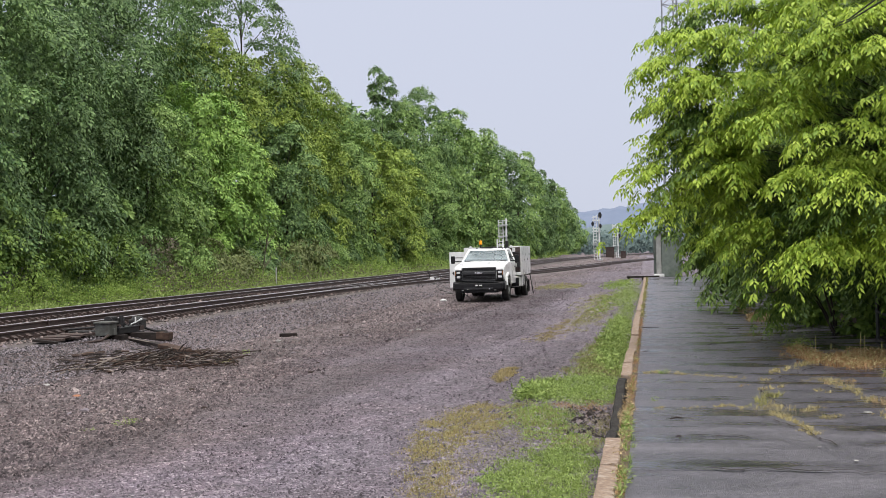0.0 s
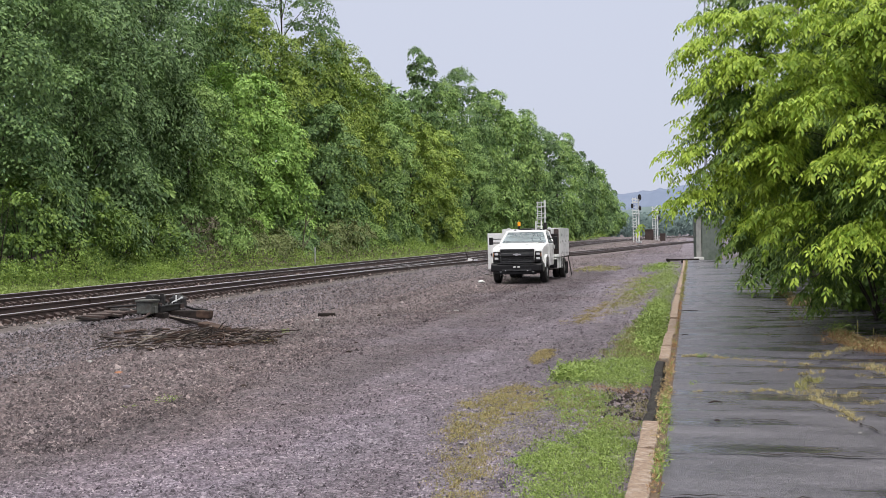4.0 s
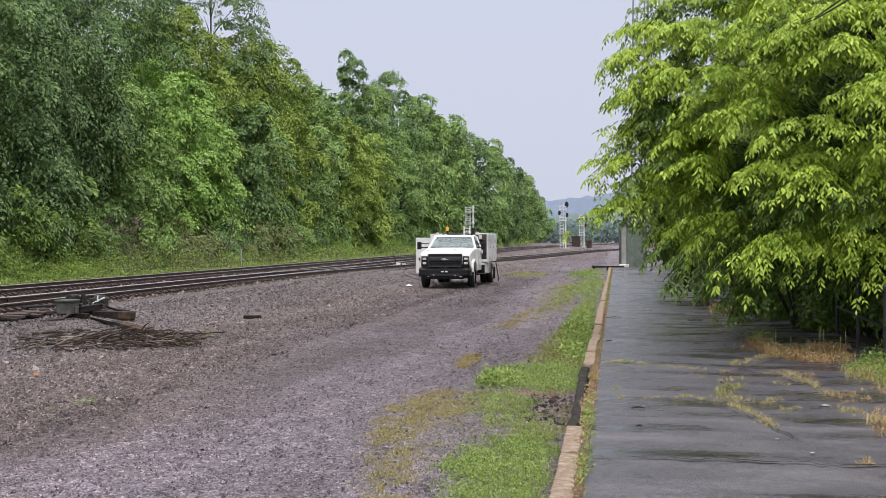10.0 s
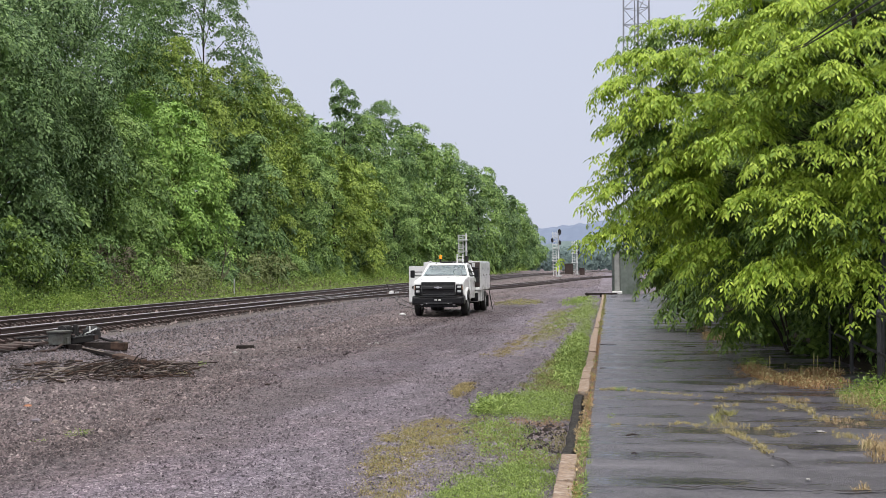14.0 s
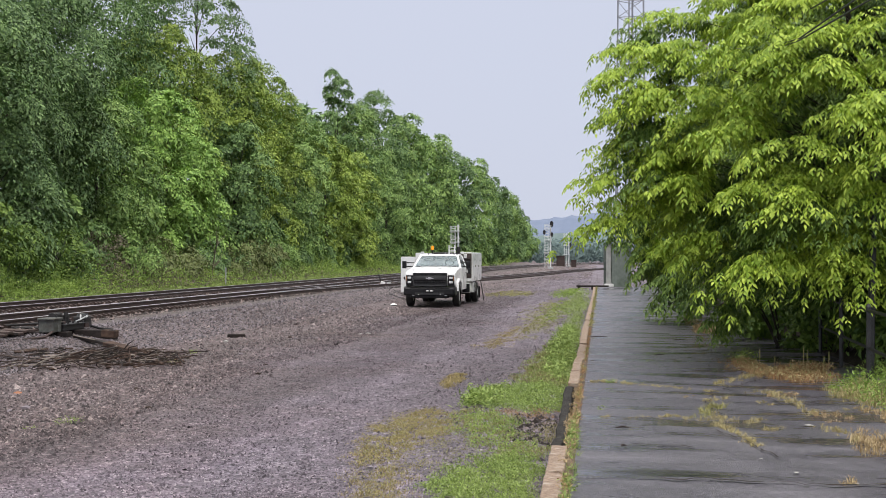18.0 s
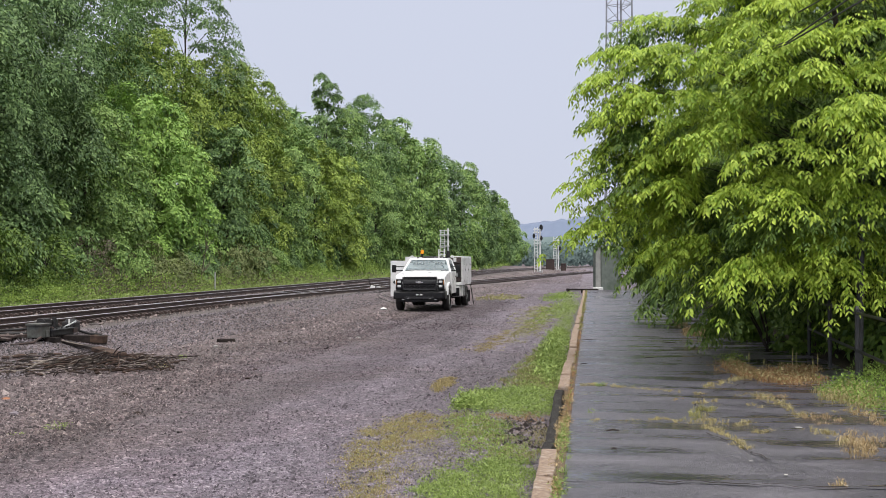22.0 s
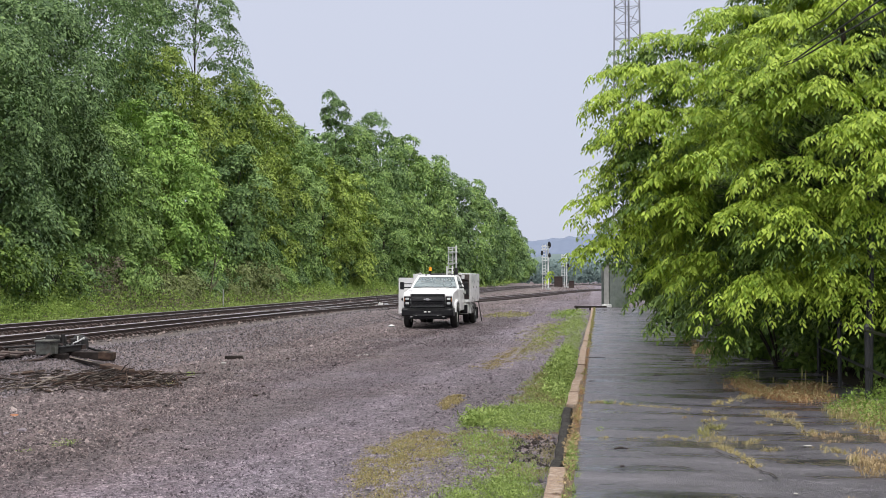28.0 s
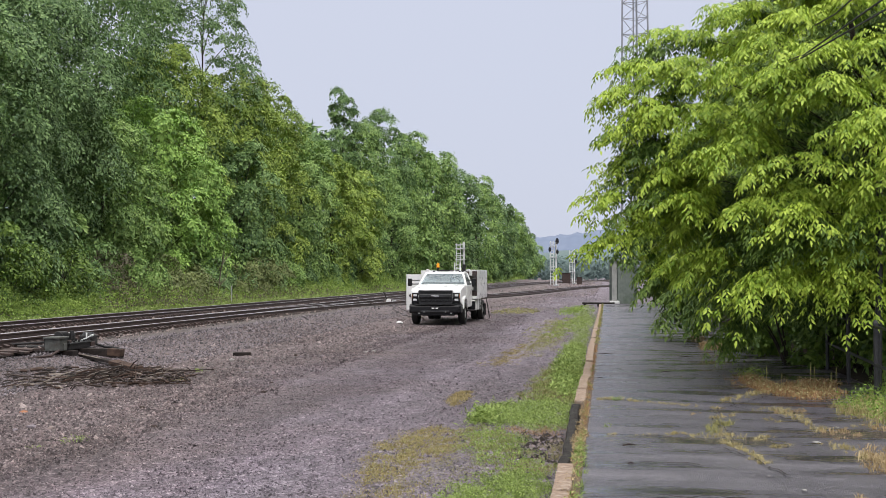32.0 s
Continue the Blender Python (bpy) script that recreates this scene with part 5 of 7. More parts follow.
weeds("green_weeds", -6.05, 11.6, 0.15, 0.2, 272, 0.064, 0.025, GRASS_FRESH, "small green weed in the gravel")
weeds("green_weeds", -7.9, 20.1, 0.14, 0.25, 240, 0.096, 0.036, GRASS_MEADOW, "small green weed beside the scrap heap")
weeds("yellow_weeds", -7.6, 18.3, 0.22, 0.25, 312, 0.036, 0.030, GRASS_YELLOW, "small yellow weed beside the scrap heap")




def verge(name, n, x0, x1, y0, y1, height, leaf, mat, label, upright=0.9):
    """A long strip of rank weeds beside the line."""
    u = rngg.uniform(0, 1, n)
    y = 1 / (1 / y0 + u * (1 / y1 - 1 / y0))
    x = x0 + (x1 - x0) * rngg.uniform(0, 1, n) + 0.35 * np.sin(y * 0.37) + bend_of(y) * 0.4
    clump = np.array([0.55 + 0.75 * noise.noise((px * 0.9, py * 0.45, 1.0)) for px, py in zip(x, y)])
    p = np.stack([x, y, ground_z(x, y) + height * np.clip(clump, 0.12, 1.3) * rngg.uniform(0, 1, n)], 1)
    ahead = unit(rngg.normal(size=(n, 3)) * np.array([1, 1, 0.5]) + np.array([0, 0, upright]))
    face = unit(rngg.normal(size=(n, 3)) * 0.7 + np.array([0.3, -0.4, 0.8]))
    L = leaf * rngg.uniform(0.5, 1.5, n) * (0.6 + y / 70)
    v, f = leaf_arrays(p, ahead, face, L, L * rngg.uniform(0.3, 0.6, n))
    return tagged(sheet(name, v, f, mat), label, "weeds", kind="stuff")


verge("meadow_weeds", 40000, -23.8, -21.0, 26, 230, 1.3, 0.068, GRASS_MEADOW, "tall rank green weeds along the far side of the tracks")
verge("meadow_weeds", 17000, -23.6, -21.6, 26, 120, 1.5, 0.08, GRASS_MEADOW, "tall leafy weeds at the foot of the trees")
verge("short_weeds", 12000, -21.3, -20.5, 26, 150, 0.3, 0.09, GRASS_FRESH, "short bright grass beside the ballast")
verge("meadow_weeds", 26000, -25.0, -22.4, 72, 260, 2.1, 0.075, GRASS_MEADOW, "tall bright green grass climbing the bank under the trees")
verge("dry_weeds", 8000, -23.3, -22.0, 47, 80, 1.4, 0.075, TWIG_DRY, "dead brown weed stalks at the foot of the trees", 1.6)
verge("dry_weeds", 2600, -22.3, -21.2, 44, 110, 0.8, 0.10, TWIG_DRY, "dry brown weeds among the grass")


def tufts(points, n, height, mat, spread=0.03, blades=14):
    """Small tufts that sprout along a joint, each a star of fine blades."""
    pts, tall = [], []
    for (xa, ya), (xb, yb) in zip(points, points[1:]):
        for u in rngg.uniform(0, 1, n):
            x, y = xa + (xb - xa) * u + rngg.normal() * spread, ya + (yb - ya) * u + rngg.normal() * spread * 1.6
            if noise.noise((x * 4.5, y * 3.0, 1.0)) > -0.2:
                pts.append(np.array([x, y, 0.178]) + rngg.normal(size=(blades, 3)) * np.array([0.012, 0.02, 0]))
                tall.append(np.full(blades, height * rngg.uniform(0.3, 1.3)))
    return tagged(blade_sheet("joint_weeds", rngg, np.concatenate(pts), np.concatenate(tall), 0.005, mat, lean=1.5), "dry yellow weeds growing out of a joint", "weeds", kind="stuff")


def mat_line(points, n, width, height, leaf, mat, label="straw-coloured weeds spreading from a joint"):
    """Low clumped weeds that spread along a joint."""
    out = []
    for (xa, ya), (xb, yb) in zip(points, points[1:]):
        u = rngg.uniform(0, 1, n)
        x, y = xa + (xb - xa) * u, ya + (yb - ya) * u
        dense = np.array([noise.noise((px * 3.1, py * 2.3, 6.0)) for px, py in zip(x, y)])
        w = width * np.clip(0.16 + 2.2 * dense, 0.0, 1.5)
        keep = w > 0.02 * width
        x, y, w = x[keep], y[keep], w[keep]
        ang = rngg.uniform(0, 6.2832, len(x))
        rad = w * np.sqrt(rngg.uniform(0, 1, len(x)))
        out.append(np.stack([x + rad * np.cos(ang), y + rad * np.sin(ang) * 1.5, 0.18 + height * rngg.uniform(0, 1, len(x)) * np.clip(1.2 - rad / width, 0.1, 1)], 1))
    pnt = np.concatenate(out)
    m = len(pnt)
    ahead = unit(rngg.normal(size=(m, 3)) * np.array([1, 1, 0.5]) + np.array([0, 0, 0.9]))
    face = unit(rngg.normal(size=(m, 3)) * 0.6 + np.array([0, 0, 0.8]))
    L = leaf * rngg.uniform(0.5, 1.5, m)
    v, f = leaf_arrays(pnt, ahead, face, L, L * rngg.uniform(0.10, 0.22, m))
    return tagged(sheet("joint_weeds", v, f, mat), label, "weeds", kind="stuff")


tufts([(-0.13, 14.88), (0.11, 15.05), (0.40, 14.69)], 30, 0.05, STRAW, 0.035, 12)
tufts([(0.40, 14.69), (0.76, 14.48), (1.11, 14.28), (1.38, 14.07)], 26, 0.045, STRAW, 0.03, 12)
tufts([(0.08, 14.77), (0.16, 15.06)], 14, 0.09, GRASS_FRESH, 0.02, 12)
tufts([(1.48, 14.70), (1.77, 15.35), (2.11, 15.91), (2.44, 16.26)], 34, 0.08, STRAW, 0.05, 12)
tufts([(0.98, 13.03), (1.10, 13.69)], 10, 0.05, GRASS_DRY, 0.03, 12)
tufts([(1.21, 13.06), (1.50, 13.41)], 14, 0.06, STRAW, 0.03, 12)
tufts([(1.38, 14.07), (1.63, 14.17)], 12, 0.04, STRAW, 0.03, 12)
tufts([(1.04, 11.75), (1.22, 12.48), (1.37, 12.59)], 26, 0.08, GRASS_YELLOW, 0.045, 12)
patch("joint_weeds", [(0.99, 11.58), (1.18, 12.11), (1.28, 11.78), (1.45, 11.72), (1.36, 11.43), (1.11, 11.36)], 2400, 0.05, 0.006, STRAW, "straw-coloured weeds spreading from a joint", z=0.185, blades=True, ragged=0.06, gaps=0.0)
tufts([(1.14, 11.29), (1.25, 11.01), (1.34, 10.50), (1.38, 9.95)], 30, 0.06, STRAW, 0.03, 12)
tufts([(1.82, 13.73), (2.12, 14.12), (2.19, 13.51), (2.24, 12.81), (2.27, 12.09)], 22, 0.075, STRAW, 0.05, 12)
tufts([(2.05, 13.65), (2.54, 14.00)], 20, 0.06, GRASS_DRY, 0.04, 12)
tufts([(1.81, 13.14), (1.95, 12.96)], 10, 0.05, STRAW, 0.04, 12)
tufts([(2.25, 12.00), (2.51, 12.16), (2.58, 11.80)], 20, 0.07, GRASS_DRY, 0.05, 12)
tufts([(2.20, 11.21), (2.32, 10.87), (2.35, 10.42)], 26, 0.07, STRAW, 0.05, 12)
tufts([(2.34, 11.61), (2.55, 11.56)], 18, 0.06, GRASS_DRY, 0.05, 12)
patch("joint_weeds", [(2.38, 10.81), (2.55, 11.19), (2.56, 10.67), (2.49, 10.08), (2.39, 9.78), (2.27, 9.82)], 4200, 0.09, 0.007, GRASS_DRY, "tawny dry weeds spreading from a joint", z=0.185, blades=True, ragged=0.08, gaps=-0.1)
tufts([(1.50, 11.41), (1.72, 11.72)], 18, 0.06, STRAW, 0.03, 12)
tufts([(1.59, 10.98), (1.77, 11.15)], 16, 0.05, STRAW, 0.03, 12)
tufts([(-0.02, 11.60), (0.09, 11.70)], 8, 0.03, STRAW, 0.02, 12)
tufts([(0.30, 11.65), (0.49, 11.71)], 12, 0.035, STRAW, 0.02, 12)
tufts([(0.61, 11.69), (0.80, 11.88), (0.93, 11.61)], 16, 0.04, STRAW, 0.03, 12)
tufts([(2.95, 12.67), (3.00, 12.10), (2.95, 11.42)], 26, 0.08, GRASS_DRY, 0.07, 12)
tufts([(2.67, 10.69), (2.80, 10.24)], 26, 0.09, GRASS_DRY, 0.08, 12)
tufts([(2.45, 12.46), (2.86, 12.66), (3.01, 12.54)], 10, 0.03, STRAW, 0.04, 12)
tufts([(1.82, 8.42), (1.94, 8.69)], 10, 0.06, GRASS_DRY, 0.02, 12)
patch("dry_weeds", [(2.00, 17.83), (2.38, 18.57), (2.50, 16.91), (3.06, 17.25), (3.53, 17.95), (3.13, 15.61), (2.76, 15.14), (2.37, 15.79), (2.18, 16.38)], 3600, 0.13, 0.008, GRASS_RUST, "rusty dry weeds under the tree", z=0.18, blades=True, gaps=0.05)
patch("dry_weeds", [(2.00, 17.83), (2.38, 18.57), (2.50, 16.91), (3.06, 17.25), (3.53, 17.95), (3.13, 15.61), (2.76, 15.14), (2.37, 15.79), (2.18, 16.38)], 1600, 0.10, 0.04, STRAW, "pale dry weeds under the tree", z=0.18, gaps=0.15)
patch("green_weeds", [(2.16, 18.34), (2.55, 19.91), (2.49, 18.38), (2.23, 17.40)], 900, 0.16, 0.06, GRASS_FRESH, "small leafy weed under the tree", z=0.18)
patch("green_weeds", [(2.90, 14.22), (3.32, 15.36), (4.00, 16.63), (4.71, 18.20), (6.07, 18.88), (3.77, 11.73), (3.12, 12.25), (3.04, 13.16)], 1500, 0.22, 0.045, GRASS_MEADOW, "leafy weeds round the fence posts", z=0.18, gaps=0.05)
patch("dry_weeds", [(2.90, 14.22), (3.22, 14.88), (3.67, 15.27), (3.43, 13.47), (3.11, 12.69), (2.97, 13.15)], 2200, 0.16, 0.008, STRAW, "dry weeds along the fence", z=0.18, blades=True, gaps=0.0)
mat_line([(2.0, 25.5), (2.6, 24.5), (2.3, 29.0)], 900, 0.3, 0.12, 0.09, GRASS_DRY, "dry weeds at the platform's edge")
mat_line([(-0.26, 7.0), (-0.26, 15.0), (-0.26, 26.0)], 1500, 0.05, 0.05, 0.035, GRASS_RUST, "rusty dry weeds behind the kerb")
mat_line([(-0.25, 7.0), (-0.26, 11.5), (-0.26, 20.0)], 220, 0.05, 0.08, 0.045, GRASS_FRESH, "green weeds behind the kerb")
mat_line([(-0.25, 26.0), (-0.25, 62.0)], 2200, 0.07, 0.08, 0.07, GRASS_YELLOW, "yellow weeds behind the kerb")
tufts([(-0.25, 7.0), (-0.27, 11.5)], 16, 0.10, GRASS_FRESH, 0.035)
weeds("green_weeds", 0.0, 12.2, 0.09, 0.2, 160, 0.10, 0.035, GRASS_FRESH, "small green weed in a joint", z=0.17)
weeds("leaf_litter", 2.6, 19.5, 1.5, 4.5, 900, 0.02, 0.05, TWIG_DRY, "dead leaves lying under the tree", upright=0.0, z=0.19)
for x, y, h in ((2.05, 16.9, 0.2), (2.35, 16.7, 0.36), (2.6, 16.9, 0.24), (2.95, 16.5, 0.42), (3.02, 16.6, 0.36), (3.2, 16.3, 0.30), (2.75, 16.4, 0.2), (3.35, 16.7, 0.34)):
    stalk = thing("seed_stalk", "tall dry seed stalk at the edge of the platform", "weed", (x, y, 0.17), group="seed stalks")
    part("stem", tube([(0, 0, 0), (0.01, 0, h * 0.5), (0.015, 0.01, h)], [0.004, 0.004, 0.003], 5), GRASS_DRY, stalk)
    part("seed_head", tube([(0.01, 0, h * 0.55), (0.013, 0.005, h * 0.75), (0.015, 0.01, h)], [0.008, 0.010, 0.003], 6), GRASS_YELLOW, stalk)

# ---- far backdrop ----


def ridge(name, y, x0, x1, tops, n, depth, mat, label, seed, jag):
    """A long wooded ridge with an uneven crest."""
    rng = np.random.default_rng(seed)
    xs_r = np.linspace(x0, x1, n)
    crest = np.interp(xs_r, [p[0] for p in tops], [p[1] for p in tops]) + jag * np.array([noise.noise((q * 0.05, seed, 0)) + 0.5 * noise.noise((q * 0.2, seed, 0)) for q in xs_r])
    levels = np.linspace(0, 1, 7)
    v = np.concatenate([np.stack([xs_r, y - depth * (1 - l) + rng.normal(size=n) * depth * 0.02, crest * math.sin(l * 1.57) - 2 * (l == 0)], 1) for l in levels] + [np.stack([xs_r, np.full(n, y + depth), np.full(n, -5.0)], 1)])
    i = np.arange(n - 1)
    f = np.concatenate([np.stack([i + k * n, i + 1 + k * n, i + 1 + (k + 1) * n, i + (k + 1) * n], 1) for k in range(len(levels))])
    return tagged(sheet(name, v, f, mat, smooth=True), label, "hill", kind="structure")


# The haze over this backdrop lies in its colours, not in the air.
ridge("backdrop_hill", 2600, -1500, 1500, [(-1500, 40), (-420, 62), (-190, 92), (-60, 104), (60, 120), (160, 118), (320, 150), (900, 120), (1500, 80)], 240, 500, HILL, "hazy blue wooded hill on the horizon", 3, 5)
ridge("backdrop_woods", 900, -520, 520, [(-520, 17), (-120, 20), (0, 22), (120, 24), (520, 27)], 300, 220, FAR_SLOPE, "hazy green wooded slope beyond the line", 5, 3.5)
rngw = np.random.default_rng(9)
woods = []
for k in range(520):
    y = 360 + 500 * rngw.uniform(0, 1) ** 1.4
    x = rngw.uniform(-0.25, 0.2) * y
    h = rngw.uniform(6, 9.5) + max(0.0, (y - 600) * 0.045)
    woods.append((x, y, h))
c = np.array([(x, y, h * 0.5) for x, y, h in woods])
s = np.array([h * 0.55 for _, _, h in woods])
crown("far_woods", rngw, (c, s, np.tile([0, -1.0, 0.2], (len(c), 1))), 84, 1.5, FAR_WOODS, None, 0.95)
tagged(bpy.data.objects["far_woods"], "hazy green line of woods beyond the curve", "woods", kind="stuff")
for x, y, z, w in ((-2.0, 760, 10.6, 3.2), (1.5, 765, 10.8, 4.0), (0.2, 770, 8.0, 5.0), (-34.0, 755, 10.0, 2.6)):
    hut = thing("far_house", "small white house on the far wooded slope", "house", (x, y, z - 2.2), group="far houses")
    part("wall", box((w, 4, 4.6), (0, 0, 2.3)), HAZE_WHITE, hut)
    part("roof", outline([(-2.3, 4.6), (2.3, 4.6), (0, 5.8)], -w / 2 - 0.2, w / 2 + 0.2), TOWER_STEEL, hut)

# ---- signals ----


def signal(x, y, z, height, heads, label, turn=0.0, s=1.0):
    t = thing("railway_signal", label, "railway signal", (x, y, z), turn, group="railway signals")
    part("mast", rod((0, 0, 0), (0, 0, height), 0.13), SIGNAL_WHITE, t)
    part("base", box((0.9, 0.9, 0.3), (0, 0, 0.05), 0.03), STEEL_PALE, t)
    for sx in (-0.95, -0.4):
        part("ladder_rail", box((0.11, 0.11, height * 0.97), (sx, -0.15, height * 0.485)), SIGNAL_WHITE, t)
    zz = 0.6
    first = None
    while zz < height * 0.96:
        if first is None:
            ob = part("rung", box((0.55, 0.09, 0.09), (0, 0, 0)), SIGNAL_WHITE, t)
            first = ob.data
        else:
            ob = new("rung", first)
            ob.parent = t
        ob.matrix_basis = pose(-0.675, -0.15, zz)
        zz += 0.5
    for zz in (height * 0.35, height * 0.62, height * 0.86):
        part("landing", box((1.35, 0.6, 0.13), (-0.45, -0.1, zz), 0.01), SIGNAL_WHITE, t)
        part("guard_rail", box((1.35, 0.08, 0.08), (-0.45, -0.4, zz + 0.55)), SIGNAL_WHITE, t)
    for hx, hz in heads:
        plate = rod((0, -0.25, 0), (0, -0.12, 0), 0.36 if hz > height * 0.9 else 0.27, sides=20)
        for v in plate.verts:
            v.co = Vector((v.co.x * 0.85 + hx, v.co.y, v.co.z * 1.5 + hz))
        hd = part("signal_head", plate, BLACK_TRIM, t, "tall oval black signal target")
        part("hood", rod((hx, -0.5, hz), (hx, -0.25, hz), 0.2, sides=12), STEEL_DARK, hd)
    return t


signal(-8.75, 188, 0.1, 8.0, [(0.22, 7.75), (0.26, 5.9), (-1.05, 6.3)], "white ladder signal mast with round black targets")
signal(-6.7, 226, 0.1, 7.2, [(0.35, 5.8), (0.35, 4.6)], "white ladder signal mast farther down the line")
signal(-18.6, 140, 0.2, 6.1, [], "white ladder signal mast seen behind the truck", turn=8)
for x, y, cs in ((-8.3, 224, 0.8), (-5.55, 222, 0.5)):
    cab = thing("signal_cabinet", "red-brown signal equipment cabinet by the line", "cabinet", (x, y, 0), group="signal cabinets")
    part("body", box((2.1 * cs, 1.6, 2.9 * cs), (0, 0, 1.45 * cs), 0.03), BOX_RUST, cab)
    part("roof", box((2.3 * cs, 1.8, 0.12), (0, 0, 2.96 * cs), 0.03), BOX_RUST, cab)
    part("door", box((0.9 * cs, 0.05, 2.0 * cs), (0.3 * cs, -0.82, 1.2 * cs), 0.01), BOX_RUST, cab)

# ---- lattice tower ----
tower = thing("lattice_tower", "tall grey steel lattice radio tower", "tower", (4.1, 150, 0))
H0, TOPZ = 0.0, 62.0
legs = [(-1.85, 0.0), (0.25, 1.7), (1.75, -0.4)]
tap = lambda z: 1.0 - 0.35 * (z - 30) / 60
for lx, ly in legs:
    part("leg", tube([(lx * tap(z), ly * tap(z), z) for z in (0, 15, 30, 45, 62)], [0.13] * 5, 6), TOWER_STEEL, tower)
part("cable_run", tube([(-0.25 * tap(z), 0.9 * tap(z), z) for z in (0, 30, 62)], [0.1] * 3, 5), TOWER_STEEL, tower)
for k in range(3):
    (ax, ay), (bx, by) = legs[k], legs[(k + 1) % 3]
    z, flip = 0.0, 0
    while z < 60:
        z2 = z + 2.2
        p, q = ((ax, ay), (bx, by)) if flip else ((bx, by), (ax, ay))
        part("brace", rod((p[0] * tap(z), p[1] * tap(z), z), (q[0] * tap(z2), q[1] * tap(z2), z2), 0.05, sides=4), TOWER_STEEL, tower)
        part("brace", rod((ax * tap(z2), ay * tap(z2), z2), (bx * tap(z2), by * tap(z2), z2), 0.045, sides=4), TOWER_STEEL, tower)
        z, flip = z2, 1 - flip

# ---- shelter at the end of the platform ----
hut = thing("platform_shelter", "weathered grey sheet-metal shelter at the platform's end", "shelter", (0.95, 66.6, 0.15))
part("front_wall", box((1.05, 0.12, 2.6), (0.22, -0.6, 1.3), 0.01), SHELTER_GREY, hut)
for k in range(5):
    part("wall_rib", box((0.03, 0.03, 2.56), (-0.2 + 0.21 * k, -0.67, 1.29), 0.008), SHELTER_GREY, hut)
part("side_post", box((0.30, 0.35, 2.7), (-0.5, -0.55, 1.35), 0.02), SHELTER_PALE, hut, "pale grey corner post")
part("back_wall", box((1.6, 0.1, 2.6), (0, 1.6, 1.3), 0.01), SHELTER_GREY, hut)
part("side_wall", box((0.1, 2.1, 2.6), (0.8, 0.5, 1.3), 0.01), SHELTER_GREY, hut)
part("roof", box((1.7, 2.7, 0.09), (0.12, 0.5, 2.66), 0.02), SHELTER_GREY, hut)
part("footing", box((0.6, 0.5, 0.18), (-0.5, -0.75, 0.09), 0.03), WHITE_MARK, hut, "pale concrete footing")
step = thing("loading_step", "low dark timber step at the end of the platform", "step", (-0.5, 64.5, -0.08))
part("tread", box((1.9, 0.5, 0.1), (0, 0, 0.3), 0.01), TIE_WOOD, step)
for sx in (-0.8, 0.0, 0.8):
    part("support", box((0.15, 0.4, 0.27), (sx, 0, 0.12)), TIE_WOOD, step)

# ---- fence and post ----
fence = thing("pipe_fence", "black pipe fence half hidden in leaves", "fence", (0, 0, 0))
FENCE = [(3.30, 10.6), (3.45, 13.0), (3.60, 15.3), (3.75, 17.7), (3.90, 20.1)]
for x, y in FENCE:
    post = part("post", rod((x, y, 0.12), (x, y, 1.22), 0.032), GRILLE_GREY, fence)
    part("post_cap", rod((x, y, 1.22), (x, y, 1.26), 0.04, 0.02), GRILLE_GREY, post)
for z in (1.17, 0.66):
    part("rail", tube([(x, y, z) for x, y in FENCE], [0.022] * len(FENCE), 7), BLACK_TRIM, fence)
lamp_post = thing("steel_post", "slim dark steel post beside the fence", "post", (3.86, 16.3, 0.15))
part("shaft", tube([(0, 0, 0), (0.03, 0, 1.5), (0.06, 0, 3.2)], [0.05, 0.05, 0.045], 10), GRILLE_GREY, lamp_post)
part("foot", box((0.2, 0.2, 0.03), (0, 0, 0.01), 0.005), BLACK_TRIM, lamp_post)
cables = thing("overhead_cables", "black overhead cables running through the leaves", "cable", (0, 0, 0))
for pts in ([(3.9, 42.0, 10.0), (2.60, 18.2, 5.30), (2.69, 15.2, 4.89), (2.81, 11, 4.66), (3.0, 2, 5.0), (3.2, -8, 6.4)], [(3.9, 42.0, 9.8), (2.60, 18.2, 5.22), (2.68, 15.2, 4.86), (2.81, 11, 4.53), (3.0, 2, 4.8), (3.2, -8, 6.2)],
            [(4.0, 42.0, 10.3), (3.1, 18.0, 5.78), (3.05, 15, 5.38), (2.92, 12, 5.10), (3.0, 2, 5.3), (3.2, -8, 6.6)]):
    part("cable", tube(pts, [0.011] * 6, 5), CABLE, cables)
for x, y, zz, lab in ((3.95, 42.1, 10.6, "weathered wooden utility pole hidden in the leaves"), (3.2, -8.2, 6.8, "dark wooden utility pole carrying the cables")):
    pole = thing("utility_pole", lab, "utility pole", (x, y, 0.0), group="utility poles")
    part("shaft", rod((0, 0, 0), (0, 0, zz), 0.15, 0.11, 10), SCRAP_PALE if y > 0 else BARK, pole)
    part("pole_cap", rod((0, 0, zz), (0, 0, zz + 0.04), 0.10, 0.06, 10), STEEL_DARK, pole)
    part("insulator", rod((0.08, -0.1, zz - 0.45), (0.08, -0.1, zz - 0.3), 0.04), STEEL_PALE, pole)

# ---- switch machine ----
sw = thing("switch_machine", "dark steel railway switch machine on long ties", "switch machine", (-11.62, 22.15, 0.27))
for dy, x0, x1 in ((0.12, -1.5, 1.08), (-0.55, -1.5, 0.35)):
    part("head_tie", box((x1 - x0, 0.25, 0.2), ((x0 + x1) / 2, dy, -0.07), 0.015), TIE_WOOD, sw)
part("tie_end", box((0.3, 0.27, 0.16), (0.95, 0.12, -0.05), 0.02, (0, 4, 3)), SCRAP_RED, sw, "split weathered tie end")
box_body = part("motor_box", box((0.34, 0.34, 0.27), (0.0, -0.72, 0.165), 0.012), MACHINE_GREY, sw, "weathered grey-green steel box")
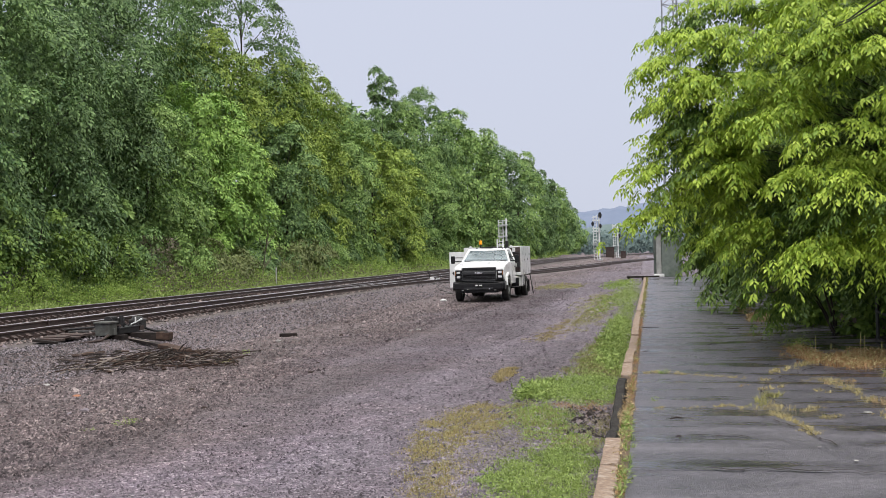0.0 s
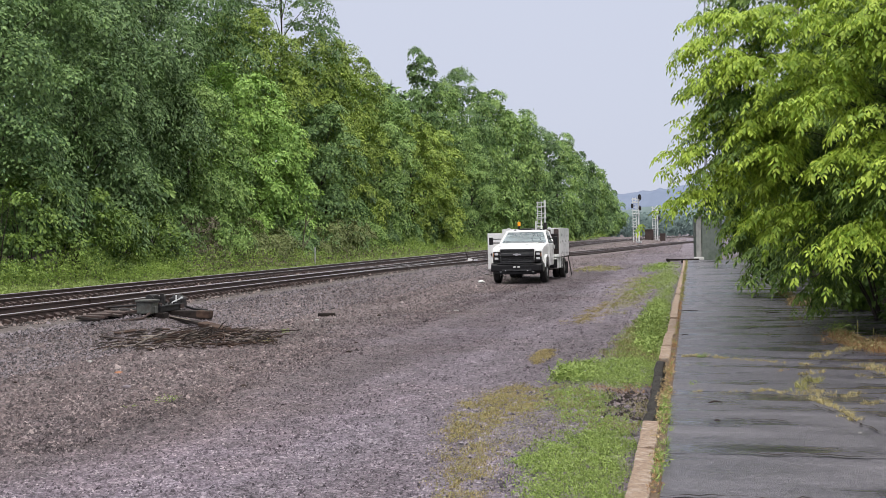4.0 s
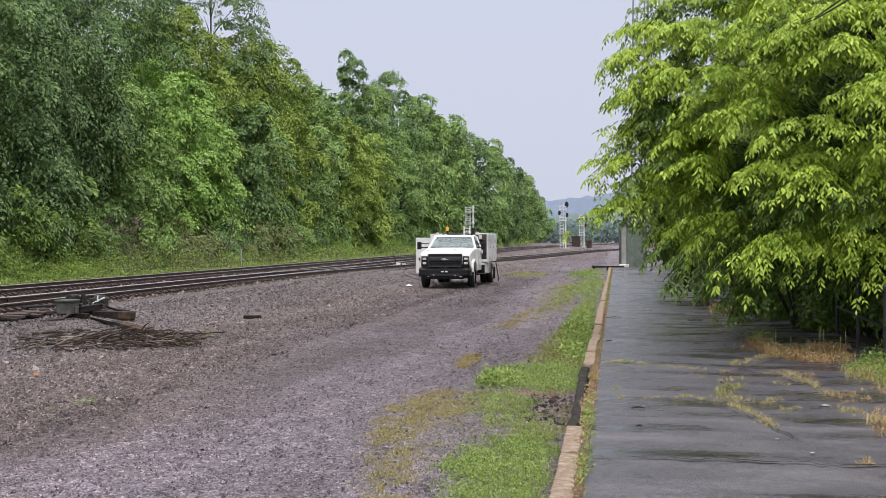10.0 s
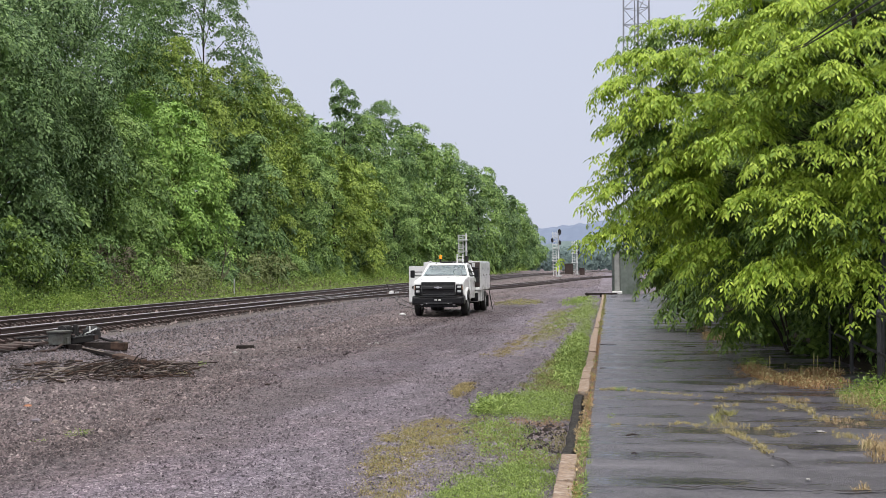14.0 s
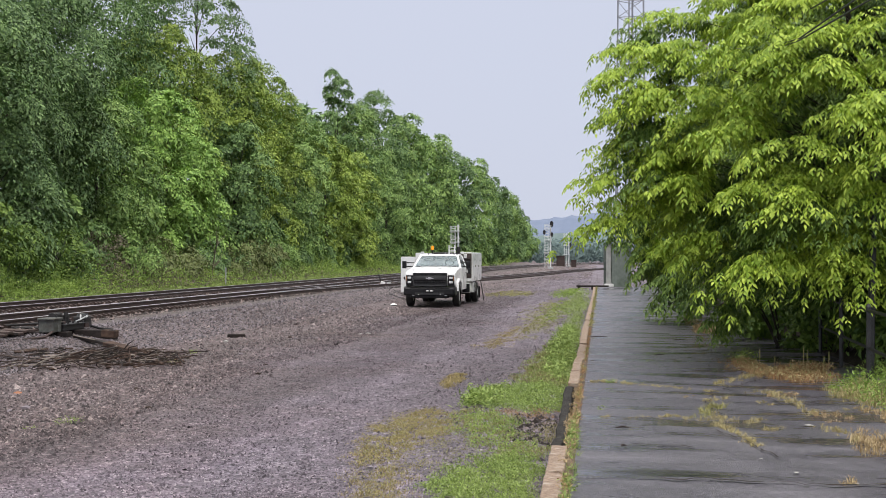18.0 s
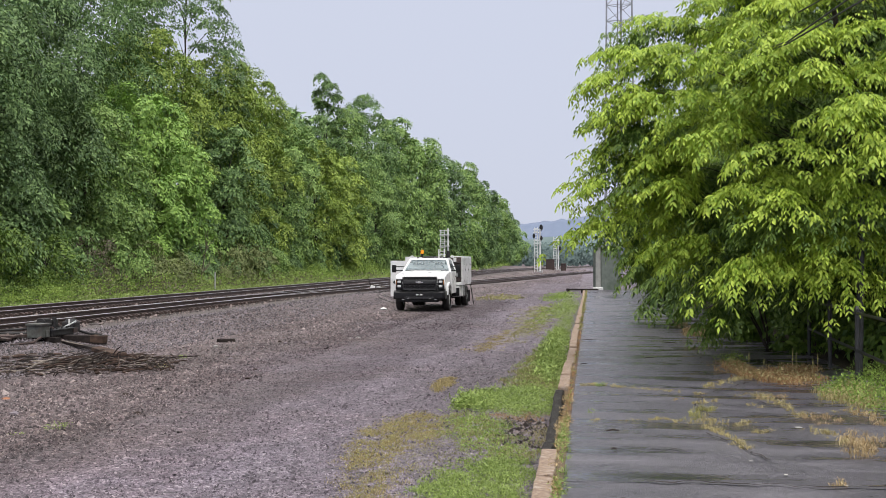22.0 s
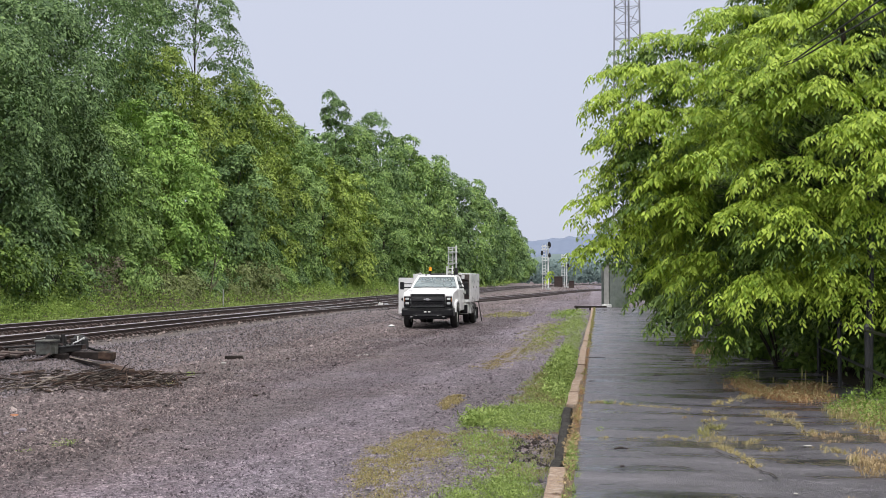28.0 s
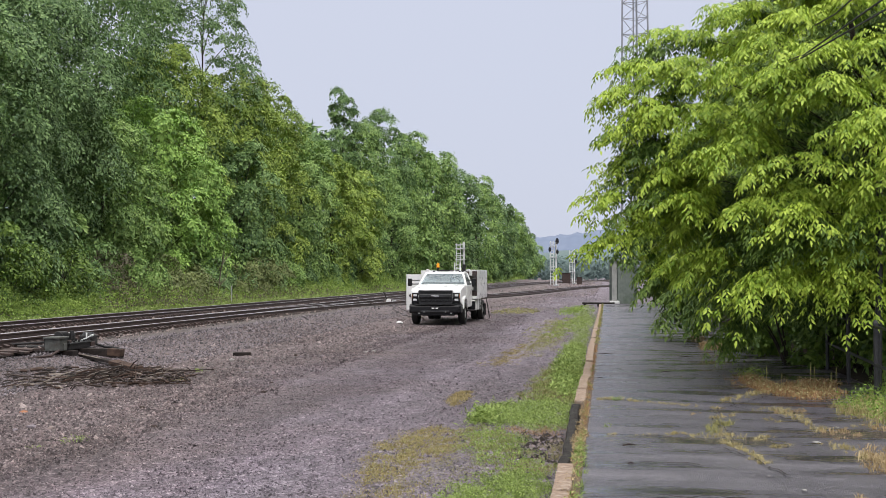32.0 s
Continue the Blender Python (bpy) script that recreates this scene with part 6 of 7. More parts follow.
part("lid", box((0.39, 0.40, 0.035), (0.0, -0.72, 0.315), 0.012), MACHINE_GREY, box_body)
part("lid_rim", box((0.40, 0.41, 0.015), (0.0, -0.72, 0.292), 0.004), STEEL_DARK, box_body)
part("front_boss", box((0.03, 0.15, 0.15), (0.18, -0.68, 0.11), 0.01), MACHINE_GREY, box_body)
part("gear_case", box((0.30, 0.95, 0.13), (0.06, -0.06, 0.10), 0.02), STEEL_DARK, sw)
part("case_flange", box((0.36, 1.0, 0.025), (0.06, -0.06, 0.17), 0.006), GRILLE_GREY, sw)
part("circuit_box", box((0.30, 0.30, 0.24), (0.0, 0.72, 0.18), 0.04), STEEL_DARK, sw)
part("round_cover", rod((0.0, 0.72, 0.30), (0.0, 0.72, 0.35), 0.13, 0.11, 16), GRILLE_GREY, sw)
part("crank_case", box((0.22, 0.24, 0.26), (-0.2, -0.12, 0.28), 0.04), STEEL_DARK, sw)
part("crank_cover", rod((-0.2, -0.26, 0.3), (-0.2, 0.02, 0.3), 0.11, sides=14), STEEL_DARK, sw)
part("cable_box", box((0.16, 0.16, 0.18), (-0.15, 0.2, 0.27), 0.03), STEEL_DARK, sw)
part("lever_socket", rod((-0.05, 0.06, 0.15), (-0.05, 0.06, 0.42), 0.05), STEEL_DARK, sw)
part("hand_lever", rod((0.1, 0.2, 0.20), (0.18, 0.52, 0.29), 0.018), STEEL_PALE, sw, "bright worn lever")
part("lever_grip", rod((0.18, 0.50, 0.285), (0.19, 0.56, 0.30), 0.026), STEEL_PALE, sw)
part("pale_tag", box((0.02, 0.06, 0.14), (0.2, 0.24, 0.3), 0.004, (0, 0, 12)), WHITE_MARK, sw, "pale tag")
part("lock_rod", rod((-0.3, -0.3, 0.2), (-1.4, -0.1, 0.12), 0.025), STEEL_DARK, sw)
part("throw_rod", rod((-0.1, 0.0, 0.06), (-1.6, 0.0, 0.06), 0.03), STEEL_DARK, sw)
part("point_detector_rod", rod((-0.1, 0.3, 0.06), (-1.6, 0.3, 0.06), 0.025), STEEL_DARK, sw)
for k in range(9):
    part("bolt", rod((0.18 - 0.24 * (k % 2), -0.5 + 0.11 * k, 0.18), (0.18 - 0.24 * (k % 2), -0.5 + 0.11 * k, 0.225), 0.022, sides=6), STEEL_DARK, sw)
for k, (dx, dy, wx, wy, wz) in enumerate(((0.14, -0.45, 0.1, 0.1, 0.18), (-0.32, -0.42, 0.2, 0.1, 0.24), (0.2, 0.48, 0.07, 0.18, 0.1), (-0.3, 0.45, 0.12, 0.26, 0.2), (-0.05, 1.0, 0.2, 0.14, 0.14))):
    part("bracket", box((wx, wy, wz), (dx, dy, 0.06 + wz / 2), 0.012), STEEL_DARK if k % 2 else RAIL_RUST, sw)
for k in range(8):
    part("cover_plate", box((0.5, 0.2, 0.05), (-0.35, -2.5 + k * 0.2, 0.05 + 0.03 * (k % 3)), 0.008, (4 * (k % 3) - 4, 6 - 3 * (k % 4), 7 * (k % 2))), RAIL_RUST if k % 3 else TIE_WOOD, sw, "rusty plate lying beside the rail")
part("conduit", tube([(0.05, 0.85, 0.1), (0.2, 1.1, 0.0), (0.35, 1.5, -0.06)], [0.03] * 3, 6), BLACK_TRIM, sw)
part("conduit", tube([(0.15, -0.9, 0.05), (0.2, -1.3, -0.03), (0.05, -1.9, -0.04)], [0.025] * 3, 6), RAIL_RUST, sw)

# ---- scrap heap ----
heap = thing("scrap_heap", "low heap of broken branches, bark and scrap wood on gravel", "scrap heap", (-8.75, 18.2, 0))
rngh = random.Random(31)
WOODS = (SCRAP, SCRAP_RED, SCRAP, TIE_WOOD, SCRAP_RED, SCRAP_PALE, BARK)
for k in range(460):
    core = k % 3 == 0
    a, r = rngh.uniform(0, 6.28), math.sqrt(rngh.random())
    x, y = (0.35 + 1.15 * r * math.cos(a), -0.35 + 0.95 * r * math.sin(a)) if core else (-0.4 + 1.65 * r * math.cos(a), 0.35 + 2.1 * r * math.sin(a))
    z = float(ground_z(x - 8.75, y + 18.2)) + rngh.random() * (0.27 if core else 0.07) * (1.15 - r)
    long_one = rngh.random() < 0.07
    l = rngh.uniform(0.45, 0.95) if long_one else rngh.uniform(0.05, 0.30)
    b = rngh.gauss(-0.15, 0.45) if rngh.random() < 0.45 else rngh.uniform(0, 3.14)
    dx, dy, dz = l * math.cos(b), l * math.sin(b), rngh.uniform(-0.02, 0.17) * (1 if core else 0.4)
    th = rngh.uniform(0.004, 0.013) * (1.25 if core else 0.9)
    mat = WOODS[k % 7]
    if k % 5 == 4:
        part("bark_piece", box((l * 0.9, rngh.uniform(0.03, 0.08), rngh.uniform(0.012, 0.03)), (x, y, z + 0.03), 0.008, (rngh.uniform(-25, 25), rngh.uniform(-15, 15), math.degrees(b))), mat, heap)
        continue
    part("branch", tube([(x - dx, y - dy, z + 0.006), (x + rngh.uniform(-0.09, 0.09), y + rngh.uniform(-0.10, 0.10), z + 0.03 + max(0, dz) * 0.5), (x + dx, y + dy, max(z, z + dz) + 0.01)], [th, th * 0.95, th * 0.6], 5), mat, heap)
plank = thing("scrap_timber", "dark weathered timber lying on the ballast", "timber", (-10.18, 20.9, 0.12), -38)
part("beam", box((1.9, 0.15, 0.06), (-0.35, 0.02, 0.03), 0.012, (0, 2.4, 0)), TIE_WOOD, plank)
part("top_edge", box((1.0, 0.035, 0.015), (-0.75, -0.05, 0.082), 0.005, (0, 2.4, 0)), SCRAP_PALE, plank, "pale split edge")
part("beam", box((0.95, 0.22, 0.09), (0.85, -0.04, -0.02), 0.02, (4, 5, 5)), SCRAP_RED, plank, "thick broken brown timber")
off_cut = thing("scrap_timber", "short dark piece of timber on the gravel", "timber", (-8.6, 24.6, 0.03), 20)
part("beam", box((0.42, 0.16, 0.08), (0, 0, 0), 0.015), TIE_WOOD, off_cut)
for x, y, s in ((-8.05, 41.4, 0.12), (-12.35, 60.4, 0.15)):
    bag = thing("rag", "crumpled white rag on the ballast", "rag", (x, y, float(ground_z(x, y)) + 0.04), group="white rags")
    bm = bmesh.new()
    bmesh.ops.create_icosphere(bm, subdivisions=2, radius=s)
    for v in bm.verts:
        v.co += Vector((noise.noise(v.co * 9), noise.noise(v.co * 9 + Vector((5, 0, 0))), 0)) * s * 0.9
        v.co.z *= 0.5
    part("cloth", bm, WHITE_MARK, bag)
hose = thing("air_hose", "dark hoses lying from the truck across the ballast", "hose", (0, 0, 0))
for pts in ([(-7.8, 45.6, 0.06), (-8.4, 47.6, 0.06), (-9.3, 51.0, 0.08), (-10.6, 55.4, 0.12), (-12.2, 60.4, 0.36)], [(-7.8, 45.2, 0.5), (-8.2, 46.0, 0.06), (-9.0, 48.2, 0.06), (-10.3, 52.2, 0.1), (-12.0, 59.2, 0.34)]):
    part("hose", tube(pts, [0.018] * 5, 6), BLACK_TRIM, hose)
tool = thing("track_tool", "pale and black track machine beside the rail", "tool", (-12.5, 61.0, 0.3))
part("motor", box((0.26, 0.2, 0.2), (0.0, 0, 0.13), 0.04, (0, 8, 20)), WHITE_MARK, tool)
part("foot", box((0.5, 0.22, 0.06), (0.05, 0, 0.03), 0.01), STEEL_DARK, tool)
part("handle", rod((-0.1, 0, 0.2), (-0.25, 0, 0.62), 0.025), STEEL_DARK, tool)
part("handle_bar", rod((-0.25, -0.2, 0.62), (-0.25, 0.2, 0.62), 0.022), STEEL_DARK, tool)
part("head", box((0.22, 0.15, 0.16), (0.32, 0.1, 0.10), 0.03), STEEL_PALE, tool)
marker = thing("marker_post", "thin pale marker post in the grass", "post", (-20.9, 58.0, 0.25))
part("stake", box((0.06, 0.04, 1.1), (0, 0, 0.55), 0.005), STEEL_PALE, marker)

for k, (x, y, l, a) in enumerate(((0.21, 10.8, 0.14, 20), (-0.12, 17.8, 0.18, 60), (-0.05, 23.2, 0.35, 10), (0.2, 9.75, 0.05, 0), (1.0, 19.0, 0.2, 35), (1.6, 22.5, 0.3, 5))):
    twig = thing("twig", "short dark twig lying on the wet asphalt", "twig", (x, y, 0.198), a, group="twigs on the platform")
    part("stick", tube([(-l / 2, 0, 0.004), (0, 0.02, 0.012), (l / 2, 0.0, 0.004)], [0.008, 0.01, 0.005], 5), SCRAP, twig)
    part("side_shoot", tube([(0, 0.02, 0.012), (l * 0.2, 0.07, 0.006)], [0.006, 0.003], 5), SCRAP, twig)
for k, (x, y, s) in enumerate(((2.08, 11.29, 0.07), (1.33, 9.35, 0.03), (1.52, 8.78, 0.045), (0.55, 16.9, 0.03), (2.5, 12.4, 0.04), (1.9, 8.4, 0.03), (3.1, 9.0, 0.03))):
    chip = thing("mortar_chip", "pale flake of mortar on the asphalt", "debris", (x, y, 0.195), 37 * k, group="pale chips on the platform")
    bm = bmesh.new()
    bmesh.ops.create_icosphere(bm, subdivisions=1, radius=s * 0.7)
    for v in bm.verts:
        v.co = Vector((v.co.x * (1 + 0.5 * noise.noise(v.co * 30)), v.co.y * 0.6, max(-0.004, v.co.z * 0.18)))
    part("flake", bm, PALE_CHIP, chip)
for x, y, s in ((-7.9, 13.7, 0.05),):
    scrap = thing("plastic_scrap", "faded orange plastic scrap on the dirt", "debris", (x, y, float(ground_z(x, y)) + 0.01), 30, group="orange scraps")
    bm = bmesh.new()
    bmesh.ops.create_icosphere(bm, subdivisions=1, radius=s)
    for v in bm.verts:
        v.co = Vector((v.co.x * 1.3, v.co.y * (0.8 + noise.noise(v.co * 20)), v.co.z * 0.4))
    part("piece", bm, ORANGE, scrap)
rng_s = random.Random(3)
for k in range(26):
    x, y = rng_s.uniform(-10.5, -5.0), rng_s.uniform(11.5, 26)
    lump = thing("stone", "loose stone lying on the dirt yard", "stone", (x, y, float(ground_z(x, y)) + 0.01), rng_s.uniform(0, 360), group="larger loose stones")
    bm = bmesh.new()
    bmesh.ops.create_icosphere(bm, subdivisions=1, radius=rng_s.uniform(0.03, 0.06))
    for v in bm.verts:
        v.co = Vector((v.co.x * (1.2 + 0.8 * noise.noise(v.co * 25)), v.co.y * (0.9 + 0.8 * noise.noise(v.co * 31)), v.co.z * 0.6))
    part("rock", bm, SCRAP if k % 3 == 0 else (STONE if k % 3 == 1 else PALE_CHIP if k % 6 == 2 else STONE_BROWN), lump)

# ---- utility truck ----
truck = thing("utility_truck", "white utility truck with dark grille, parked, one cabinet door open", "truck", (-6.46, 41.4, 0.0), 0.0)
BAY_DARK = material("brown_bay_gear", (0.035, 0.024, 0.024), (0.12, 0.085, 0.08), 7, (0.5, 0.8), 0.4, 30)


# wheels


def wheel(x, y, r, w, name="wheel"):
    hub = part(name, rod((x - w * 0.35, y, r), (x + w * 0.35, y, r), r * 0.60, sides=20), STEEL_PALE, truck)
    bm = bmesh.new()
    prof = [(-w / 2, r * 0.62), (-w / 2, r * 0.9), (-w * 0.42, r * 0.98), (-w * 0.2, r), (w * 0.2, r), (w * 0.42, r * 0.98), (w / 2, r * 0.9), (w / 2, r * 0.62)]
    rings = []
    for i in range(28):
        a = 6.2832 * i / 28
        rings.append([bm.verts.new((x + px, y + pr * math.cos(a), r + pr * math.sin(a))) for px, pr in prof])
    for i in range(28):
        a, b = rings[i], rings[(i + 1) % 28]
        for j in range(len(prof) - 1):
            bm.faces.new((a[j], a[j + 1], b[j + 1], b[j]))
    bmesh.ops.recalc_face_normals(bm, faces=bm.faces[:])
    part("tyre", bm, RUBBER, hub, smooth=True)
    sgn = 1 if x > 0 else -1
    part("hub_cap", rod((x + sgn * w * 0.2, y, r), (x + sgn * w * 0.45, y, r), r * 0.25, sides=12), STEEL_PALE, hub)


for sx in (-0.91, 0.91):
    wheel(sx, 0.0, 0.43, 0.25)
for sx in (-1.07, -0.80, 0.80, 1.07):
    wheel(sx, 4.65, 0.43, 0.24)
part("chassis", box((0.9, 6.6, 0.22), (0, 2.4, 0.62), 0.02), STEEL_DARK, truck)
part("front_axle", rod((-0.85, 0, 0.43), (0.85, 0, 0.43), 0.07), STEEL_DARK, truck)
part("rear_axle", rod((-0.85, 4.65, 0.43), (0.85, 4.65, 0.43), 0.10), STEEL_DARK, truck)
# cab and bonnet: side outlines
part("bonnet", outline([(-0.88, 0.86), (-0.92, 1.12), (-0.86, 1.33), (-0.55, 1.40), (0.55, 1.52), (0.75, 1.54), (0.75, 0.75), (0.5, 0.62), (0.42, 0.95), (0.0, 1.04), (-0.42, 0.95), (-0.52, 0.7)], -0.97, 0.97, bevel=0.05), PAINT_WHITE, truck, smooth=False)
part("bonnet_bulge", outline([(-0.83, 1.32), (-0.50, 1.42), (0.62, 1.55), (0.62, 1.45), (-0.8, 1.26)], -0.62, 0.62, bevel=0.03), PAINT_WHITE, truck)
part("cab_lower", outline([(0.72, 0.62), (0.72, 1.52), (2.32, 1.50), (2.32, 0.62)], -1.0, 1.0, bevel=0.05), PAINT_WHITE, truck)
# roof with pillars
top = [(-0.74, 1.42), (0.74, 1.42), (0.78, 2.26), (-0.78, 2.26)]
lo = [(-0.94, 0.80), (0.94, 0.80), (0.96, 2.30), (-0.96, 2.30)]
for (bx, by), (tx, ty) in zip(lo, top):
    tube([(bx, by, 1.48), (tx, ty, 1.99)], [0.055, 0.05], 6, post := bmesh.new())
    part("pillar", post, PAINT_WHITE, truck)
part("roof", outline([(1.34, 1.96), (1.44, 2.03), (1.8, 2.055), (2.26, 2.04), (2.32, 1.96)], -0.79, 0.79, bevel=0.025), PAINT_WHITE, truck)
bm = bmesh.new()
q = [bm.verts.new(v) for v in ((-0.93, 0.79, 1.52), (0.93, 0.79, 1.52), (0.74, 1.39, 1.975), (-0.74, 1.39, 1.975))]
bm.faces.new(q)
part("windscreen", bm, GLASS, truck)
for sx in (-1, 1):
    bm = bmesh.new()
    q = [bm.verts.new(v) for v in ((sx * 0.985, 0.95, 1.50), (sx * 0.985, 2.2, 1.50), (sx * 0.80, 2.18, 1.96), (sx * 0.80, 1.5, 1.96))]
    bm.faces.new(q)
    part("side_window", bm, GLASS, truck)
    part("door", box((0.03, 1.15, 0.82), (sx * 1.0, 1.5, 1.05), 0.012), PAINT_WHITE, truck)
    part("door_handle", box((0.03, 0.18, 0.03), (sx * 1.025, 1.95, 1.3), 0.008), BLACK_TRIM, truck)
    part("wheel_arch", outline([(-0.58, 0.62), (-0.46, 0.98), (0.0, 1.10), (0.46, 0.98), (0.58, 0.62), (0.5, 0.62), (0.40, 0.92), (0.0, 1.02), (-0.40, 0.92), (-0.5, 0.62)], sx * 0.96, sx * 1.045), PAINT_WHITE, truck)
    mx = 1.34 if sx < 0 else 1.24
    mir = part("mirror", box((0.17, 0.10, 0.30), (sx * mx, 0.95, 1.62), 0.03), BLACK_TRIM, truck, "black towing mirror")
    part("mirror_arm", rod((sx * 0.98, 1.0, 1.55), (sx * (mx - 0.04), 0.98, 1.55), 0.022), BLACK_TRIM, mir)
    part("mirror_arm", rod((sx * 0.95, 1.0, 1.70), (sx * (mx - 0.04), 0.98, 1.70), 0.018), BLACK_TRIM, mir)
    # stacked headlamps
    hl = part("headlamp", box((0.27, 0.08, 0.40), (sx * 0.80, -0.88, 1.03), 0.03), BLACK_TRIM, truck, "stacked headlamp in dark housing")
    for zz in (1.13, 0.96):
        part("lens", box((0.14, 0.05, 0.085), (sx * 0.80, -0.925, zz), 0.02), LAMP_LENS, hl, "clear lamp lens")
    part("turn_lamp", box((0.03, 0.04, 0.16), (sx * 0.915, -0.925, 1.10), 0.01), AMBER_LENS, hl, "amber turn lamp")
    part("step_tank", box((0.30, 0.9, 0.42), (sx * 0.95, 2.75, 0.66), 0.05), PAINT_DULL, truck, "pale side tank with steps")
    part("mud_flap", box((0.6, 0.02, 0.5), (sx * 0.93, 5.25, 0.42), 0.005), BLACK_TRIM, truck)
    part("tow_hook", tube([(sx * 0.38, -1.0, 0.5), (sx * 0.38, -1.12, 0.5), (sx * 0.38, -1.12, 0.58)], [0.02] * 3, 6), STEEL_DARK, truck)
    part("fog_lamp", rod((sx * 0.62, -1.08, 0.50), (sx * 0.62, -1.02, 0.50), 0.06, sides=14), LAMP_LENS, truck)
# interior
part("dashboard", box((1.7, 0.35, 0.2), (0, 0.98, 1.46), 0.04), BLACK_TRIM, truck)
for sx in (-0.45, 0.45):
    seat = part("seat", box((0.5, 0.14, 0.75), (sx, 2.0, 1.5), 0.05), GRILLE_GREY, truck)
    part("headrest", box((0.26, 0.1, 0.16), (sx, 1.98, 1.92), 0.04), GRILLE_GREY, seat)
part("steering_wheel", tube([(0.45 + 0.18 * math.cos(a), 1.22 - 0.06 * math.sin(a), 1.62 + 0.16 * math.sin(a)) for a in [6.2832 * i / 12 for i in range(13)]], [0.016] * 13, 5), BLACK_TRIM, truck)
part("rear_window", box((1.3, 0.02, 0.42), (0, 2.31, 1.76), 0.005), GLASS, truck)
# grille
grille = part("grille", outline([(-0.96, 0.80), (-0.98, 1.1), (-0.92, 1.33), (-0.86, 1.33), (-0.86, 0.80)], -0.655, 0.655, bevel=0.02), BLACK_TRIM, truck, "wide dark grey grille")
for zz, hgt, yy in ((1.30, 0.035, -0.95), (0.83, 0.05, -0.975)):
    part("grille_bar", box((1.28, 0.05, hgt), (0, yy, zz), 0.012), GRILLE_GREY, grille)
part("centre_bar", outline([(-0.985, 1.03), (-1.02, 1.06), (-1.02, 1.16), (-0.97, 1.19), (-0.95, 1.03)], -0.62, 0.62, bevel=0.012), GRILLE_GREY, grille, "broad dark centre bar")
for z0, n in ((0.875, 3), (1.215, 2)):
    for k in range(n):
        part("grille_slat", box((1.20, 0.025, 0.016), (0, -0.975 + 0.02 * (z0 > 1), z0 + 0.05 * k), 0.004), GRILLE_GREY, grille)
for sx in (-1, 1):
    part("grille_edge", box((0.035, 0.05, 0.50), (sx * 0.635, -0.965, 1.06), 0.012, (0, sx * 3, 0)), GRILLE_GREY, grille)
part("emblem", box((0.30, 0.02, 0.045), (0, -1.035, 1.11), 0.008, (0, 3, 0)), CHROME, grille, "plain pale emblem bar")
part("emblem", box((0.11, 0.022, 0.085), (0, -1.036, 1.11), 0.008), CHROME, grille, "plain pale emblem block")
# bumper
bump = part("bumper", outline([(-1.05, 0.46), (-1.12, 0.50), (-1.12, 0.71), (-1.05, 0.77), (-0.85, 0.78), (-0.85, 0.46)], -0.92, 0.92, bevel=0.025), BLACK_TRIM, truck, "black front bumper")
for sx in (-1, 1):
    part("bumper_end", outline([(-1.02, 0.46), (-1.06, 0.52), (-1.05, 0.74), (-0.9, 0.80), (-0.56, 0.76), (-0.56, 0.50)], sx * 0.90, sx * 1.0, bevel=0.02), BLACK_TRIM, bump)
part("bumper_step", box((1.5, 0.06, 0.02), (0, -1.085, 0.775), 0.006), GRILLE_GREY, bump)
part("valance", box((1.5, 0.12, 0.12), (0, -0.98, 0.42), 0.03), BLACK_TRIM, bump)
plate = part("front_plate", box((0.33, 0.015, 0.15), (0.0, -1.13, 0.64), 0.004), BLACK_TRIM, bump)
for k in range(2):
    part("plate_bar", box((0.10, 0.006, 0.05), (-0.07 + 0.15 * k, -1.141, 0.645), 0.001), WHITE_MARK, plate)
part("intake", box((1.1, 0.02, 0.08), (0, -1.118, 0.53), 0.004), GRILLE_GREY, bump)
for sx in (-0.42, 0.42):
    part("tow_eye", box((0.05, 0.05, 0.05), (sx, -1.12, 0.50), 0.015), CHROME, bump, "bright tow eye")
# roof gear
part("light_bar", box((0.46, 0.16, 0.045), (-0.02, 1.62, 2.085), 0.015), BLACK_TRIM, truck)
for sx in (-0.86, 0.82):
    part("work_lamp", box((0.12, 0.10, 0.10), (sx, 2.42, 2.10), 0.02), PAINT_DULL, truck, "pale work lamp")
part("air_tank", rod((-0.5, 2.9, 1.95), (0.45, 2.9, 1.95), 0.17, sides=16), STEEL_DARK, truck, "dark compressor tank behind the cab")
part("hose_loop", tube([(0.40 + 0.16 * math.cos(a), 2.62, 2.16 + 0.13 * math.sin(a)) for a in [6.2832 * i / 14 for i in range(15)]], [0.022] * 15, 5), BLACK_TRIM, truck, "coiled black hose")
part("exhaust_stack", rod((0.25, 2.5, 1.9), (0.25, 2.5, 2.42), 0.03), PAINT_DULL, truck)
beacon = part("beacon", rod((-0.36, 1.95, 2.22), (-0.36, 1.95, 2.38), 0.062, 0.055, 16), AMBER, truck, "amber rotating beacon")
part("beacon_foot", rod((-0.36, 1.95, 2.08), (-0.36, 1.95, 2.22), 0.04), BLACK_TRIM, beacon)
part("antenna", rod((0.52, 2.2, 2.08), (0.52, 2.2, 2.42), 0.035, 0.03), PAINT_DULL, truck, "stubby white antenna")
for sx in (-0.45, 0.6, 0.72):
    part("marker_lamp", box((0.07, 0.08, 0.05), (sx, 1.48, 2.05), 0.015), BLACK_TRIM, truck)
